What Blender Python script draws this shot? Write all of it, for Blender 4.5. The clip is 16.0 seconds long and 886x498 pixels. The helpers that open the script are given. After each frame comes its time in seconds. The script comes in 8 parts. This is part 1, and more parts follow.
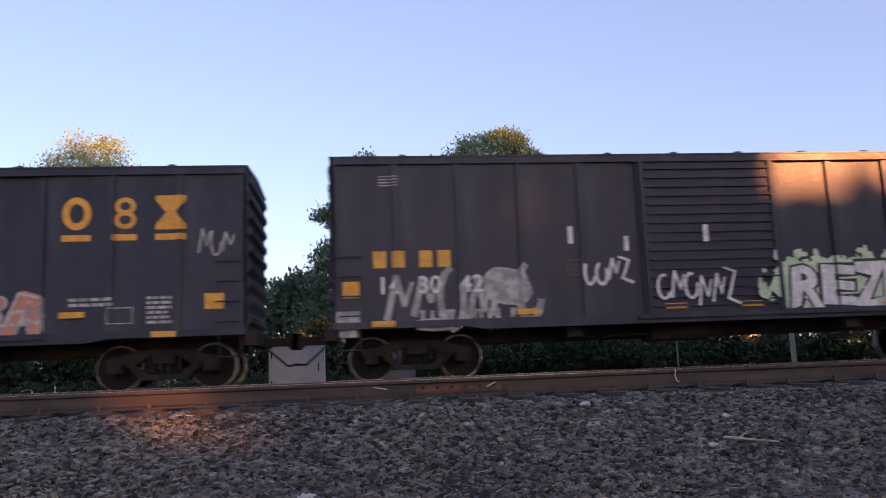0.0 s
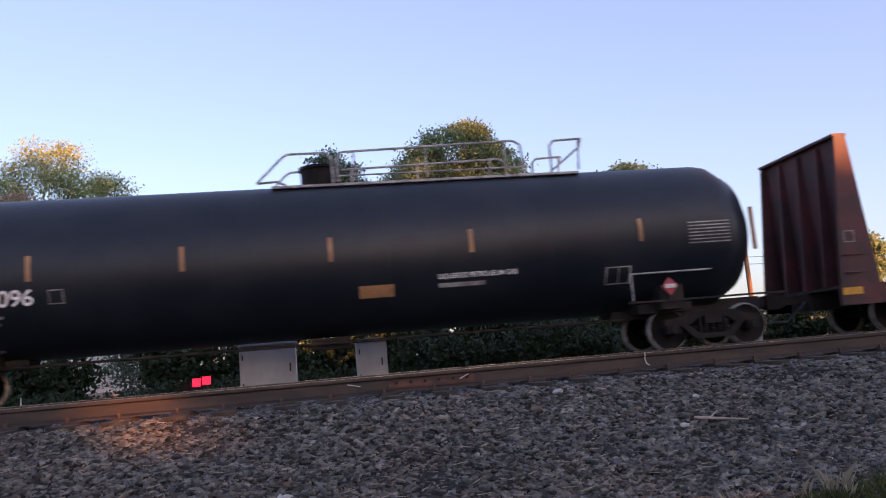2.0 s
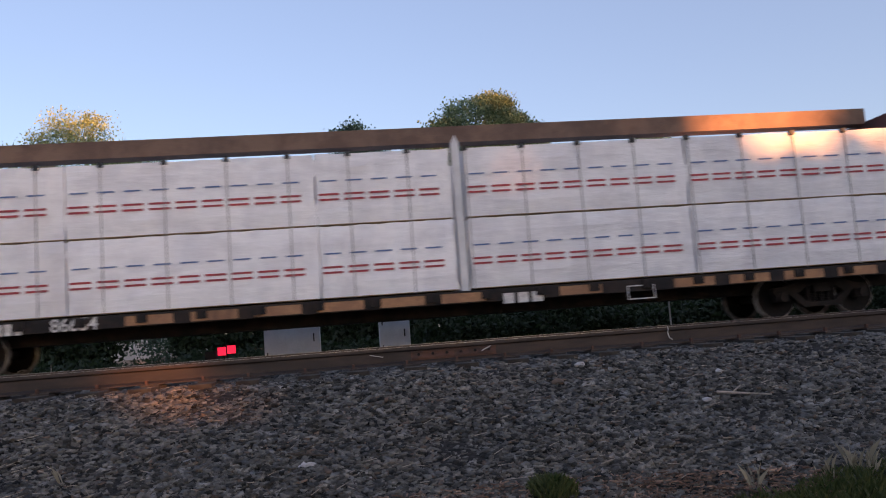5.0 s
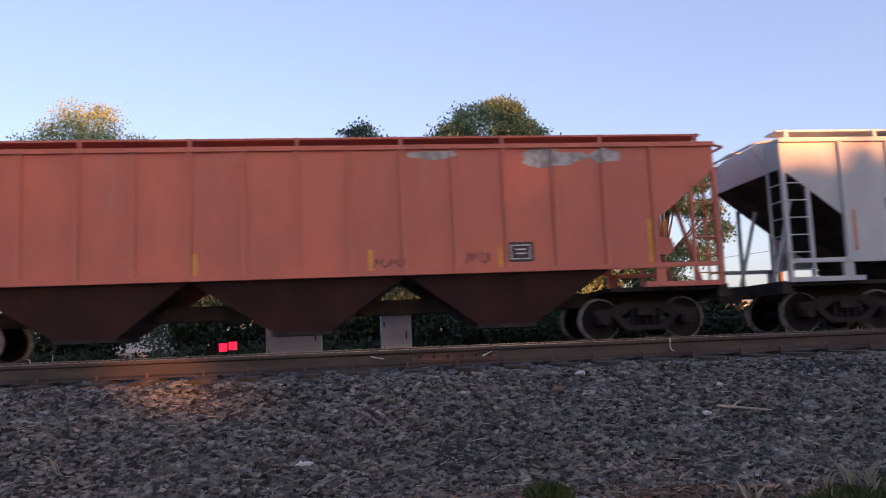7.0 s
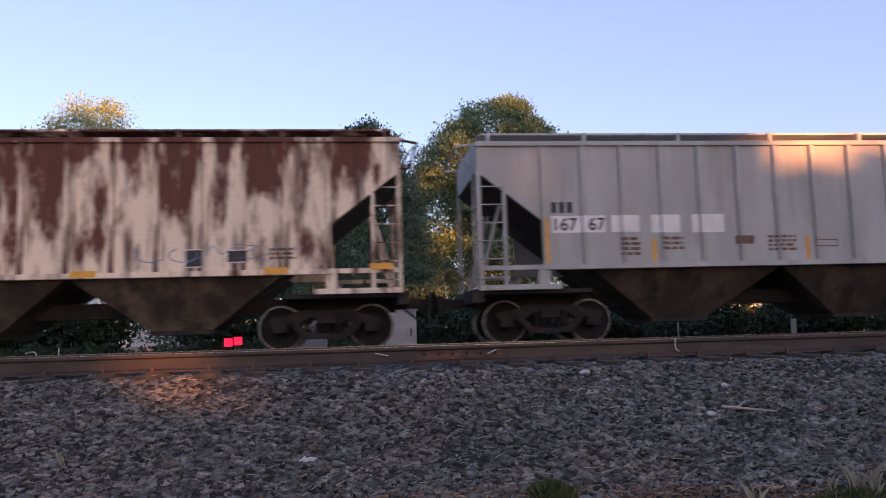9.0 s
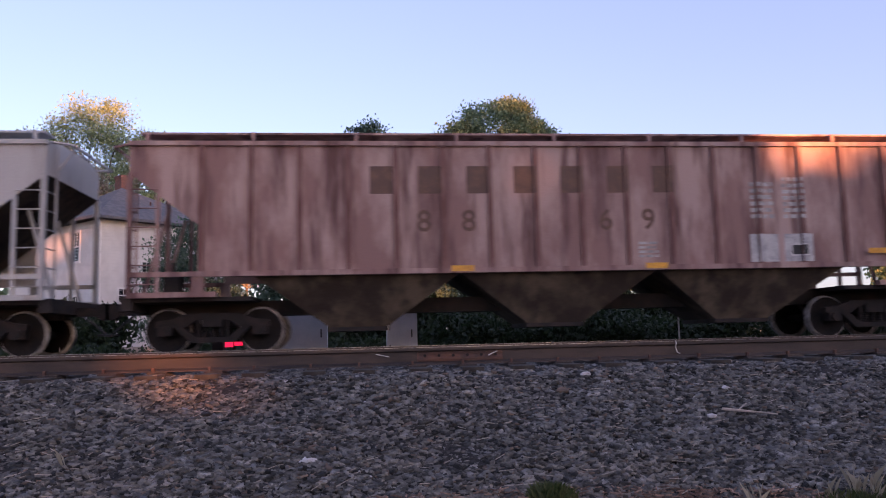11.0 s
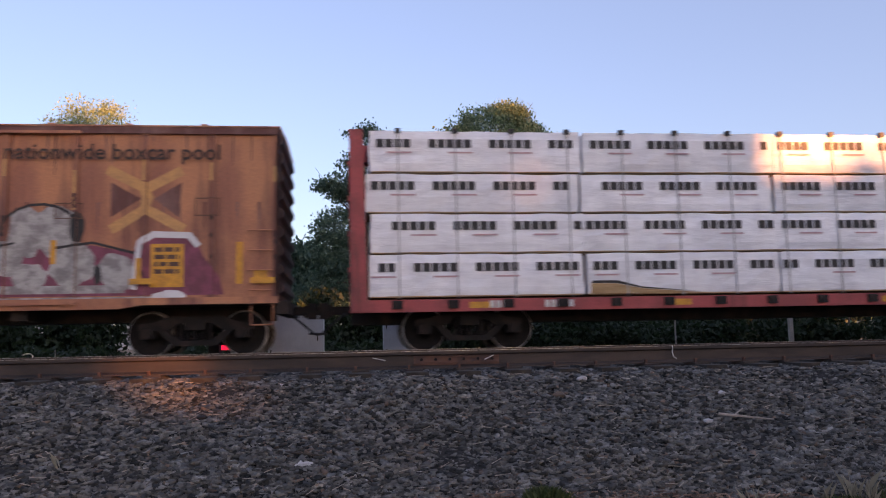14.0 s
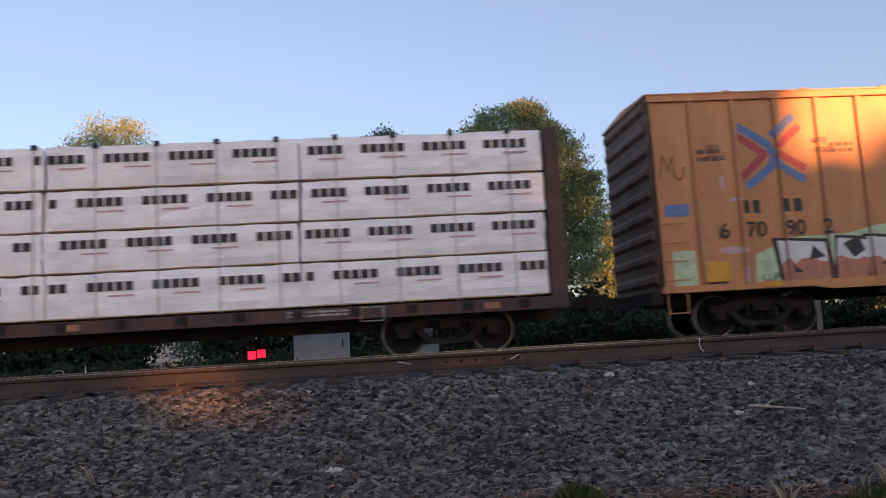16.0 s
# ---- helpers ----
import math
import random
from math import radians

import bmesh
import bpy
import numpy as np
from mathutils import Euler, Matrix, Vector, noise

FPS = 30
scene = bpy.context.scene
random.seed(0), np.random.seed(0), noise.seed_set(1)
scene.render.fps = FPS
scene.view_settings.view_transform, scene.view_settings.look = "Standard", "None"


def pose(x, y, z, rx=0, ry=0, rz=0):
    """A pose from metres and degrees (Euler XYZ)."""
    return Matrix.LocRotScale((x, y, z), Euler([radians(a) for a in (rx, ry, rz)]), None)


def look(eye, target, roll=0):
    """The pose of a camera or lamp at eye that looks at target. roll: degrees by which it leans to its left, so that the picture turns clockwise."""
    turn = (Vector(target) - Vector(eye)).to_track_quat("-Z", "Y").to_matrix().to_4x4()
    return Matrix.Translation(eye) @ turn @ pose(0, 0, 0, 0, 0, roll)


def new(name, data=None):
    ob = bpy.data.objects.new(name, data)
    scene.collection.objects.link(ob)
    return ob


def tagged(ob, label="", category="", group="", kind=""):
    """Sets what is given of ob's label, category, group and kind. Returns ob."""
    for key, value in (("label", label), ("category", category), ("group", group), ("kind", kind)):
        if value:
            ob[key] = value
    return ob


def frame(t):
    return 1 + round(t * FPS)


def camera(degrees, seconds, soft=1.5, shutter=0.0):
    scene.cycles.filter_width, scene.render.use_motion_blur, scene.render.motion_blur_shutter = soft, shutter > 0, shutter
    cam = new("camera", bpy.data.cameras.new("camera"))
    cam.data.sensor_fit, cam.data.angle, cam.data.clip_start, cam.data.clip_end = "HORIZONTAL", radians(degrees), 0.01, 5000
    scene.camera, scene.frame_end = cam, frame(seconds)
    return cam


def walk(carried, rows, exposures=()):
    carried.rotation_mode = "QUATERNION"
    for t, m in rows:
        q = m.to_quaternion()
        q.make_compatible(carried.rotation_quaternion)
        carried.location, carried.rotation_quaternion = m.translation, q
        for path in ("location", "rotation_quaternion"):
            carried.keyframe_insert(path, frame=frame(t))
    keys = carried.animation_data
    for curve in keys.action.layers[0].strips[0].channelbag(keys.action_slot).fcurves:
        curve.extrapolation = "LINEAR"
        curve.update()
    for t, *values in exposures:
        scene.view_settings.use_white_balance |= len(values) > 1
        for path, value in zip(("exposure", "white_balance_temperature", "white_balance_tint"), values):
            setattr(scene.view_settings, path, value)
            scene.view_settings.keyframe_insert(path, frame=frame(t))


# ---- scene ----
# Track runs along x; the rail tops are at z = 0; the camera is hand-held beside it.
EYE = (0.0, 0.0, 0.202)
TURNS = [  # seconds, yaw, pitch, roll
    (0.0, -6.07, 8.60, 2.25),
    (0.5, -4.86, 7.63, 1.11),
    (1.0, -3.61, 7.64, 2.36),
    (1.5, -5.64, 8.60, 5.41),
    (2.0, -8.05, 8.03, 4.90),
    (2.5, -7.36, 6.34, 5.07),
    (2.7, -7.05, 5.75, 5.03),
    (2.9, -7.00, 5.49, 5.13),
    (3.0, -7.01, 5.40, 5.10),
    (3.3, -6.93, 5.24, 4.97),
    (3.5, -6.96, 5.22, 4.96),
    (4.0, -7.16, 5.19, 4.71),
    (4.5, -7.10, 5.12, 4.48),
    (5.0, -6.45, 6.14, 4.27),
    (7.5, -6.26, 6.44, 1.95),
    (8.0, -6.08, 6.25, 1.73),
    (8.5, -6.05, 6.20, 1.64),
    (9.0, -5.99, 6.25, 1.63),
    (11.5, -6.02, 6.35, 1.29),
    (12.0, -6.26, 6.34, 1.30),
    (12.5, -6.39, 6.40, 1.31),
    (13.0, -6.44, 6.45, 1.17),
    (13.5, -6.39, 6.56, 1.08),
    (14.0, -6.18, 6.62, 1.16),
    (14.5, -5.27, 6.84, 1.54),
    (15.0, -4.81, 7.17, 2.16),
    (15.5, -4.71, 6.86, 2.88),
    (16.0, -4.39, 6.82, 3.32),
]
cam = camera(58.61, 16.0, soft=1.1, shutter=0.12)
walk(cam, [(t, pose(*EYE, 90 + pitch, roll, yaw)) for t, yaw, pitch, roll in TURNS],
     exposures=[(t, stops + 1.22, 6950 if 4.0 < t < 6 or t > 14 else 6550 if t > 11 else 6750, 26 if 4.0 < t < 6 or t > 14 else 44 if t > 11 else 34) for t, stops in ((0.0, 0.92), (0.5, 0.86), (2.0, 1.03), (2.5, 0.96), (3.0, 0.72), (4.5, 0.66), (5.2, 0.68), (7.5, 0.92), (8.5, 0.97), (11.5, 1.08), (12.5, 1.24), (13.5, 1.08), (14.3, 0.72), (16.0, 0.7))])

NEAR_Y, NEAR_TOP = 8.5, 0.0945   # the first rail of the empty nearer track, and its height
RAIL_Y = 15.97          # the first rail under the train
MID_Y = 16.72           # the middle of the track
SPEED = 21.3            # the train, metres a second towards -x
HALF = 1.53             # half the width of a car
PI = math.pi

# ---- light ----
SUN = Vector((0.5, -0.85, 0.17)).normalized()
world = bpy.data.worlds.new("evening_sky")
scene.world = world
world.use_nodes = True
wn = world.node_tree.nodes
sky = wn.new("ShaderNodeTexSky")
sky.sky_type = "NISHITA"
sky.sun_disc = False
sky.sun_elevation = math.asin(SUN.z)
sky.sun_rotation = math.atan2(SUN.x, SUN.y)
sky.air_density, sky.dust_density, sky.ozone_density = 1.0, 1.7, 2.2
veil = wn.new("ShaderNodeMix")      # thin even haze over the whole sky
veil.data_type = "RGBA"
veil.inputs["Factor"].default_value = 0.3
veil.inputs["B"].default_value = (1.6, 2.0, 2.8, 1)
world.node_tree.links.new(sky.outputs[0], veil.inputs["A"])
world.node_tree.links.new(veil.outputs["Result"], wn["Background"].inputs[0])
wn["Background"].inputs[1].default_value = 0.08
sun_data = bpy.data.lights.new("sun", "SUN")
sun_data.energy, sun_data.angle, sun_data.color = 5.0, radians(0.6), (1.0, 0.4, 0.13)
sun = new("sun", sun_data)
sun.matrix_world = look(SUN * 100, (0, 0, 0))


# ---- materials ----
def node_mat(name):
    m = bpy.data.materials.new(name)
    m.use_nodes = True
    return m, m.node_tree.nodes, m.node_tree.links, m.node_tree.nodes["Principled BSDF"]


def surface(name, base, other, amount=0.5, scale=2.0, stretch=(1, 1, 1), rough=0.6, metal=0.0, grain=0.15,
            bump=0.15, bump_scale=30.0, bump_stretch=(1, 1, 1), top_bias=0.0, edge=0.16, third=None, third_amount=0.42, third_stretch=(1, 1, 0.15), per_piece=0.0, per_object=0.0, spec=0.5, creases=0.0):
    """Paint or stone: base with patches of other, streaks of third, fine grain and relief."""
    m, n, l, p = node_mat(name)
    co = n.new("ShaderNodeTexCoord").outputs["Object"]

    def noise_at(sc, st, detail=6.0, rgh=0.6):
        mp = n.new("ShaderNodeMapping")
        mp.inputs["Scale"].default_value = st
        l.new(co, mp.inputs[0])
        t = n.new("ShaderNodeTexNoise")
        t.inputs["Scale"].default_value, t.inputs["Detail"].default_value, t.inputs["Roughness"].default_value = sc, detail, rgh
        l.new(mp.outputs[0], t.inputs["Vector"])
        return t.outputs["Fac"]

    def ramp(f, lo, hi):
        r = n.new("ShaderNodeMapRange")
        r.inputs["From Min"].default_value, r.inputs["From Max"].default_value = lo, hi
        l.new(f, r.inputs["Value"])
        return r.outputs["Result"]

    def mix(f, a, b, kind="MIX"):
        x = n.new("ShaderNodeMix")
        x.data_type, x.blend_type = "RGBA", kind
        for s, v in ((x.inputs["Factor"], f), (x.inputs["A"], a), (x.inputs["B"], b)):
            if isinstance(v, (int, float)):
                s.default_value = v
            elif isinstance(v, tuple):
                s.default_value = (*v, 1)
            else:
                l.new(v, s)
        return x.outputs["Result"]

    patch = noise_at(scale, stretch)
    if top_bias:
        sep = n.new("ShaderNodeSeparateXYZ")
        l.new(co, sep.inputs[0])
        add = n.new("ShaderNodeMath")
        add.operation = "MULTIPLY_ADD"
        l.new(sep.outputs["Z"], add.inputs[0])
        add.inputs[1].default_value = top_bias
        l.new(patch, add.inputs[2])
        patch = add.outputs[0]
    c = mix(ramp(patch, 0.7 - edge / 2 - 0.4 * amount, 0.7 + edge / 2 - 0.4 * amount), base, other)
    if third:
        c = mix(ramp(noise_at(2.2, third_stretch), 1 - third_amount - 0.1, 1 - third_amount + 0.07), c, third)
    g = ramp(noise_at(bump_scale, bump_stretch, 3.0), 0.3, 0.7)
    dark = mix(1.0, c, (1 - grain * 2,) * 3, "MULTIPLY")
    c = mix(g, dark, c)
    if per_piece or per_object:
        src = n.new("ShaderNodeNewGeometry").outputs["Random Per Island"] if per_piece else n.new("ShaderNodeObjectInfo").outputs["Random"]
        k = per_piece or per_object
        c = mix(src, mix(1.0, c, (1 - k,) * 3, "MULTIPLY"), mix(1.0, c, (1 + k,) * 3, "MULTIPLY"))
    l.new(c, p.inputs["Base Color"])
    rr = n.new("ShaderNodeMapRange")
    rr.inputs["To Min"].default_value, rr.inputs["To Max"].default_value = max(0.05, rough - 0.12), min(1, rough + 0.12)
    l.new(g, rr.inputs["Value"])
    l.new(rr.outputs["Result"], p.inputs["Roughness"])
    p.inputs["Metallic"].default_value = metal
    p.inputs["Specular IOR Level"].default_value = spec
    if bump:
        b = n.new("ShaderNodeBump")
        b.inputs["Strength"].default_value, b.inputs["Distance"].default_value = bump, 0.02
        l.new(g, b.inputs["Height"])
        l.new(b.outputs[0], p.inputs["Normal"])
        if creases:
            # folds that run over the sheet
            mp = n.new("ShaderNodeMapping")
            mp.inputs["Rotation"].default_value, mp.inputs["Scale"].default_value = (0, 0.5, 0), (0.7, 1, 1.9)
            l.new(co, mp.inputs[0])
            t = n.new("ShaderNodeTexNoise")
            t.noise_type = "RIDGED_MULTIFRACTAL"
            t.inputs["Scale"].default_value, t.inputs["Detail"].default_value = 1.1, 4.0
            l.new(mp.outputs[0], t.inputs["Vector"])
            b2 = n.new("ShaderNodeBump")
            b2.inputs["Strength"].default_value, b2.inputs["Distance"].default_value = creases, 0.05
            l.new(t.outputs["Fac"], b2.inputs["Height"])
            l.new(b.outputs[0], b2.inputs["Normal"])
            l.new(b2.outputs[0], p.inputs["Normal"])
    return m


def leaf_mat(name, a, b):
    m, n, l, p = node_mat(name)
    r = n.new("ShaderNodeNewGeometry").outputs["Random Per Island"]
    x = n.new("ShaderNodeMix")
    x.data_type = "RGBA"
    x.inputs["A"].default_value, x.inputs["B"].default_value = (*a, 1), (*b, 1)
    l.new(r, x.inputs["Factor"])
    l.new(x.outputs["Result"], p.inputs["Base Color"])
    p.inputs["Roughness"].default_value = 0.6
    t = n.new("ShaderNodeBsdfTranslucent")
    l.new(x.outputs["Result"], t.inputs[0])
    ms = n.new("ShaderNodeMixShader")
    ms.inputs[0].default_value = 0.42
    l.new(p.outputs[0], ms.inputs[1])
    l.new(t.outputs[0], ms.inputs[2])
    l.new(ms.outputs[0], n["Material Output"].inputs[0])
    return m


RUST = (0.09, 0.035, 0.02)
M = {}
M["ballast"] = surface("ballast_stone", (0.094, 0.09, 0.083), (0.21, 0.197, 0.178), 0.3, 7, rough=0.8, bump=0.4, bump_scale=70, per_piece=0.95, spec=0.35, third=(0.14, 0.125, 0.108), third_amount=0.38, third_stretch=(0.35, 0.5, 0.5))
M["brownstone"] = surface("brown_stone", (0.17, 0.12, 0.09), (0.11, 0.085, 0.07), 0.4, 9, rough=0.85, per_piece=0.5, spec=0.3)
M["chip"] = surface("bark_chip", (0.3, 0.2, 0.15), (0.16, 0.1, 0.075), 0.5, 9, rough=0.9, per_piece=0.6, spec=0.2)
M["rustier"] = surface("red_rust", (0.13, 0.06, 0.04), (0.075, 0.042, 0.033), 0.5, 5, rough=0.8, bump_scale=60)
# shade in the gaps between stones is put into this dark bed
M["bed"] = surface("ballast_bed", (0.025, 0.023, 0.022), (0.05, 0.044, 0.04), 0.5, 14, rough=0.95, bump=0.6, bump_scale=25, grain=0.3, spec=0.2)
M["pale"] = surface("pale_stone", (0.5, 0.48, 0.47), (0.35, 0.32, 0.3), 0.4, 12, rough=0.8, per_piece=0.3)
M["soil"] = surface("soil_and_grass", (0.035, 0.05, 0.018), (0.08, 0.075, 0.03), 0.5, 0.7, rough=0.95, bump=0.8, bump_scale=8, grain=0.3)
M["rail"] = surface("rusty_rail", (0.072, 0.05, 0.041), (0.044, 0.033, 0.029), 0.45, 1.6, (1, 1, 4), rough=0.7, metal=0.2, bump_scale=60)
M["railtop"] = surface("worn_rail_head", (0.42, 0.39, 0.37), (0.3, 0.27, 0.25), 0.4, 5, rough=0.3, metal=0.9, bump=0.05)
M["tie"] = surface("creosoted_wood", (0.03, 0.023, 0.018), (0.06, 0.05, 0.04), 0.5, 4, (1, 0.2, 1), rough=0.9)
M["truck"] = surface("grimy_cast_steel", (0.0132, 0.0111, 0.0105), (0.0275, 0.0187, 0.0155), 0.45, 4, rough=0.8, bump_scale=50, spec=0.3)
M["wheel"] = surface("rusty_wheel_plate", (0.0121, 0.0081, 0.0071), (0.0061, 0.005, 0.005), 0.5, 5, rough=0.75, bump_scale=40, spec=0.25)
M["rim"] = surface("polished_wheel_rim", (0.42, 0.4, 0.38), (0.2, 0.18, 0.17), 0.5, 6, rough=0.4, metal=0.3, bump=0.03)
M["under"] = surface("dark_underframe", (0.0224, 0.0202, 0.0202), (0.0448, 0.0325, 0.028), 0.45, 2.5, rough=0.85, spec=0.3)
M["black"] = surface("sooty_black_paint", (0.011, 0.017, 0.037), (0.02, 0.026, 0.046), 0.5, 1.0, (1, 1, 0.4), rough=0.45, third=(0.034, 0.044, 0.066), third_amount=0.4, third_stretch=(0.9, 1, 0.22), spec=0.33, bump=0.08)
M["blackdoor"] = surface("navy_black_door_paint", (0.009, 0.015, 0.042), (0.016, 0.022, 0.05), 0.45, 1.5, (1, 1, 0.3), rough=0.45, third=(0.032, 0.036, 0.054), third_amount=0.34, spec=0.35)
M["plugdoor"] = surface("streaked_black_door", (0.012, 0.017, 0.034), (0.024, 0.028, 0.042), 0.5, 1.0, rough=0.5, third=(0.15, 0.145, 0.14), third_amount=0.45, third_stretch=(2.2, 1, 0.3), spec=0.33)
M["tank"] = surface("gloss_black_tank", (0.007, 0.0115, 0.02), (0.013, 0.018, 0.027), 0.5, 0.9, rough=0.42, bump=0.04, grain=0.05, spec=0.4)
M["red"] = surface("faded_red_paint", (0.27, 0.06, 0.06), (0.185, 0.047, 0.05), 0.5, 1.2, (1, 1, 0.3), rough=0.6, third=(0.0896, 0.0336, 0.0302), third_amount=0.36)
M["flat"] = surface("brown_red_paint", (0.11, 0.0287, 0.0287), (0.0625, 0.0238, 0.025), 0.5, 1.5, rough=0.65, third=(0.0375, 0.0187, 0.0187), third_amount=0.37)
M["brown"] = surface("dark_brown_paint_and_end_shade", (0.0938, 0.0375, 0.035), (0.05, 0.0275, 0.0275), 0.5, 1.5, rough=0.65)
M["centre"] = surface("bright_red_paint", (0.462, 0.0825, 0.0825), (0.33, 0.066, 0.066), 0.5, 1.5, rough=0.6, third=(0.132, 0.0385, 0.0363), third_amount=0.3)
M["box"] = surface("weathered_orange_paint", (0.564, 0.246, 0.12), (0.396, 0.156, 0.09), 0.5, 1.1, (1, 1, 0.45), rough=0.6, third=(0.18, 0.072, 0.054), third_amount=0.37, third_stretch=(1.2, 1, 0.12))
M["tbox"] = surface("fresh_orange_paint", (0.6496, 0.2968, 0.1176), (0.5376, 0.2352, 0.0986), 0.5, 1.1, (1, 1, 0.4), rough=0.55, third=(0.336, 0.168, 0.0952), third_amount=0.3)
M["grey"] = surface("light_grey_paint", (0.47, 0.495, 0.51), (0.4, 0.42, 0.43), 0.5, 0.9, (1, 1, 0.3), rough=0.6, third=(0.34, 0.34, 0.33), third_amount=0.27, grain=0.06)
M["grey2"] = surface("dusty_grey_paint", (0.41, 0.41, 0.4), (0.34, 0.335, 0.32), 0.5, 0.9, (1, 1, 0.3), rough=0.65, third=(0.27, 0.25, 0.22), third_amount=0.34, grain=0.08)
M["orange"] = surface("faded_orange_red_paint", (0.575, 0.1552, 0.0978), (0.483, 0.138, 0.0978), 0.5, 0.9, (1, 1, 0.4), rough=0.65, third=(0.414, 0.2185, 0.184), third_amount=0.28, grain=0.07)
M["rusty"] = surface("white_paint_eaten_by_rust", (0.82, 0.68, 0.53), (0.12, 0.038, 0.024), 0.03, 1.5, (1.5, 1, 0.5), rough=0.8, top_bias=0.062, edge=0.13, third=(0.085, 0.03, 0.02), third_amount=0.42, third_stretch=(1.9, 1, 0.22), grain=0.12)
M["purple"] = surface("pinkish_brown_paint", (0.414, 0.2875, 0.253), (0.253, 0.1437, 0.1265), 0.5, 1.1, (1, 1, 0.45), rough=0.75, third=(0.115, 0.0517, 0.046), third_amount=0.42, third_stretch=(1.3, 1, 0.16), grain=0.08)
M["dkred"] = surface("dark_maroon_paint", (0.07, 0.028, 0.026), (0.04, 0.02, 0.02), 0.5, 1.2, (1, 1, 0.3), rough=0.65)
M["bay"] = surface("grimy_brown_bay_and_slope_shade", (0.0459, 0.0326, 0.0265), (0.102, 0.0734, 0.0561), 0.42, 0.9, (1, 1, 0.7), rough=0.85, spec=0.3, third=(0.024, 0.0168, 0.0144), third_amount=0.42)
M["tanbay"] = surface("dusty_tan_bay", (0.13, 0.1008, 0.0715), (0.039, 0.0273, 0.0208), 0.5, 1.0, (1, 1, 0.8), rough=0.85, third=(0.03, 0.02, 0.016), third_amount=0.43, third_stretch=(0.8, 1, 0.6))
M["maroonrib"] = surface("maroon_rib_paint", (0.15, 0.06, 0.05), (0.24, 0.13, 0.11), 0.4, 2, (1, 1, 0.3), rough=0.7)
M["yellow"] = surface("yellow_marking", (0.75, 0.36, 0.03), (0.6, 0.27, 0.03), 0.4, 6, rough=0.5, bump=0.02)
M["ochre"] = surface("ochre_sill_paint", (0.483, 0.2472, 0.1207), (0.345, 0.1725, 0.092), 0.5, 2, rough=0.6, third=(0.1955, 0.0978, 0.0575), third_amount=0.36)
M["white"] = surface("white_marking", (0.78, 0.76, 0.74), (0.58, 0.56, 0.54), 0.45, 7, rough=0.6, bump=0.02)
M["dim"] = surface("dull_white_marking", (0.46, 0.45, 0.44), (0.25, 0.24, 0.235), 0.5, 5, rough=0.6, bump=0.02)
M["ink"] = surface("black_marking", (0.02, 0.02, 0.022), (0.035, 0.033, 0.033), 0.45, 7, rough=0.6, bump=0.02)
M["brownink"] = surface("faded_brown_marking", (0.1, 0.05, 0.035), (0.15, 0.075, 0.045), 0.45, 5, rough=0.6, bump=0.02)
M["pink"] = surface("pink_spray_paint", (0.62, 0.24, 0.4), (0.5, 0.17, 0.3), 0.45, 4, rough=0.6, bump=0.02)
M["wine"] = surface("wine_red_spray_paint", (0.2, 0.05, 0.08), (0.28, 0.07, 0.12), 0.45, 4, rough=0.6, bump=0.02)
M["salmon"] = surface("salmon_spray_paint", (0.55, 0.23, 0.15), (0.45, 0.18, 0.13), 0.45, 4, rough=0.6, bump=0.02)
M["teal"] = surface("dark_teal_spray_paint", (0.03, 0.06, 0.065), (0.02, 0.035, 0.04), 0.45, 4, rough=0.6, bump=0.02)
M["peach"] = surface("peach_spray_paint", (0.78, 0.6, 0.42), (0.7, 0.5, 0.34), 0.45, 4, rough=0.6, bump=0.02)
M["tan"] = surface("tan_repaint_patch", (0.66, 0.36, 0.13), (0.56, 0.3, 0.12), 0.45, 4, rough=0.6, bump=0.02)
M["mint"] = surface("mint_green_spray_paint", (0.55, 0.68, 0.46), (0.42, 0.56, 0.36), 0.45, 4, rough=0.6, bump=0.02)
M["silver"] = surface("silver_spray_paint", (0.5, 0.5, 0.5), (0.33, 0.33, 0.34), 0.45, 4, rough=0.5, bump=0.02)
M["blue"] = surface("blue_marking", (0.1, 0.2, 0.42), (0.14, 0.24, 0.45), 0.45, 6, rough=0.6, bump=0.02)
M["scarlet"] = surface("red_marking", (0.5, 0.06, 0.07), (0.4, 0.06, 0.07), 0.45, 6, rough=0.6, bump=0.02)
M["palepink"] = surface("pale_red_marking", (0.6, 0.4, 0.42), (0.55, 0.33, 0.36), 0.45, 6, rough=0.6, bump=0.02)
M["wrap"] = surface("white_plastic_wrap", (0.8774, 0.8774, 0.8988), (0.7704, 0.7704, 0.8025), 0.45, 1.3, (1, 1, 1), rough=0.45, bump=0.25, bump_scale=5, bump_stretch=(0.5, 1, 2.2), grain=0.03, per_object=0.06, creases=1.0)
M["dunnage"] = surface("grey_weathered_timber", (0.12, 0.08, 0.045), (0.07, 0.05, 0.032), 0.5, 6, (0.2, 1, 4), rough=0.85)
M["wood"] = surface("fresh_lumber", (0.5, 0.34, 0.17), (0.42, 0.27, 0.13), 0.5, 6, (0.2, 1, 4), rough=0.75)
M["steel"] = surface("dark_steel_bars", (0.1, 0.115, 0.14), (0.15, 0.155, 0.17), 0.5, 3, (0.3, 1, 2), rough=0.45, metal=0.4)
M["strap"] = surface("grey_web_strap", (0.12, 0.125, 0.14), (0.18, 0.185, 0.2), 0.5, 6, rough=0.6)
M["cabinet"] = surface("galvanised_cabinet", (0.68, 0.69, 0.71), (0.6, 0.61, 0.63), 0.5, 2, rough=0.5, metal=0.0, bump=0.05, grain=0.04)
M["nameink"] = surface("dark_brown_lettering", (0.04, 0.025, 0.02), (0.075, 0.042, 0.03), 0.45, 4, rough=0.65, bump=0.02)
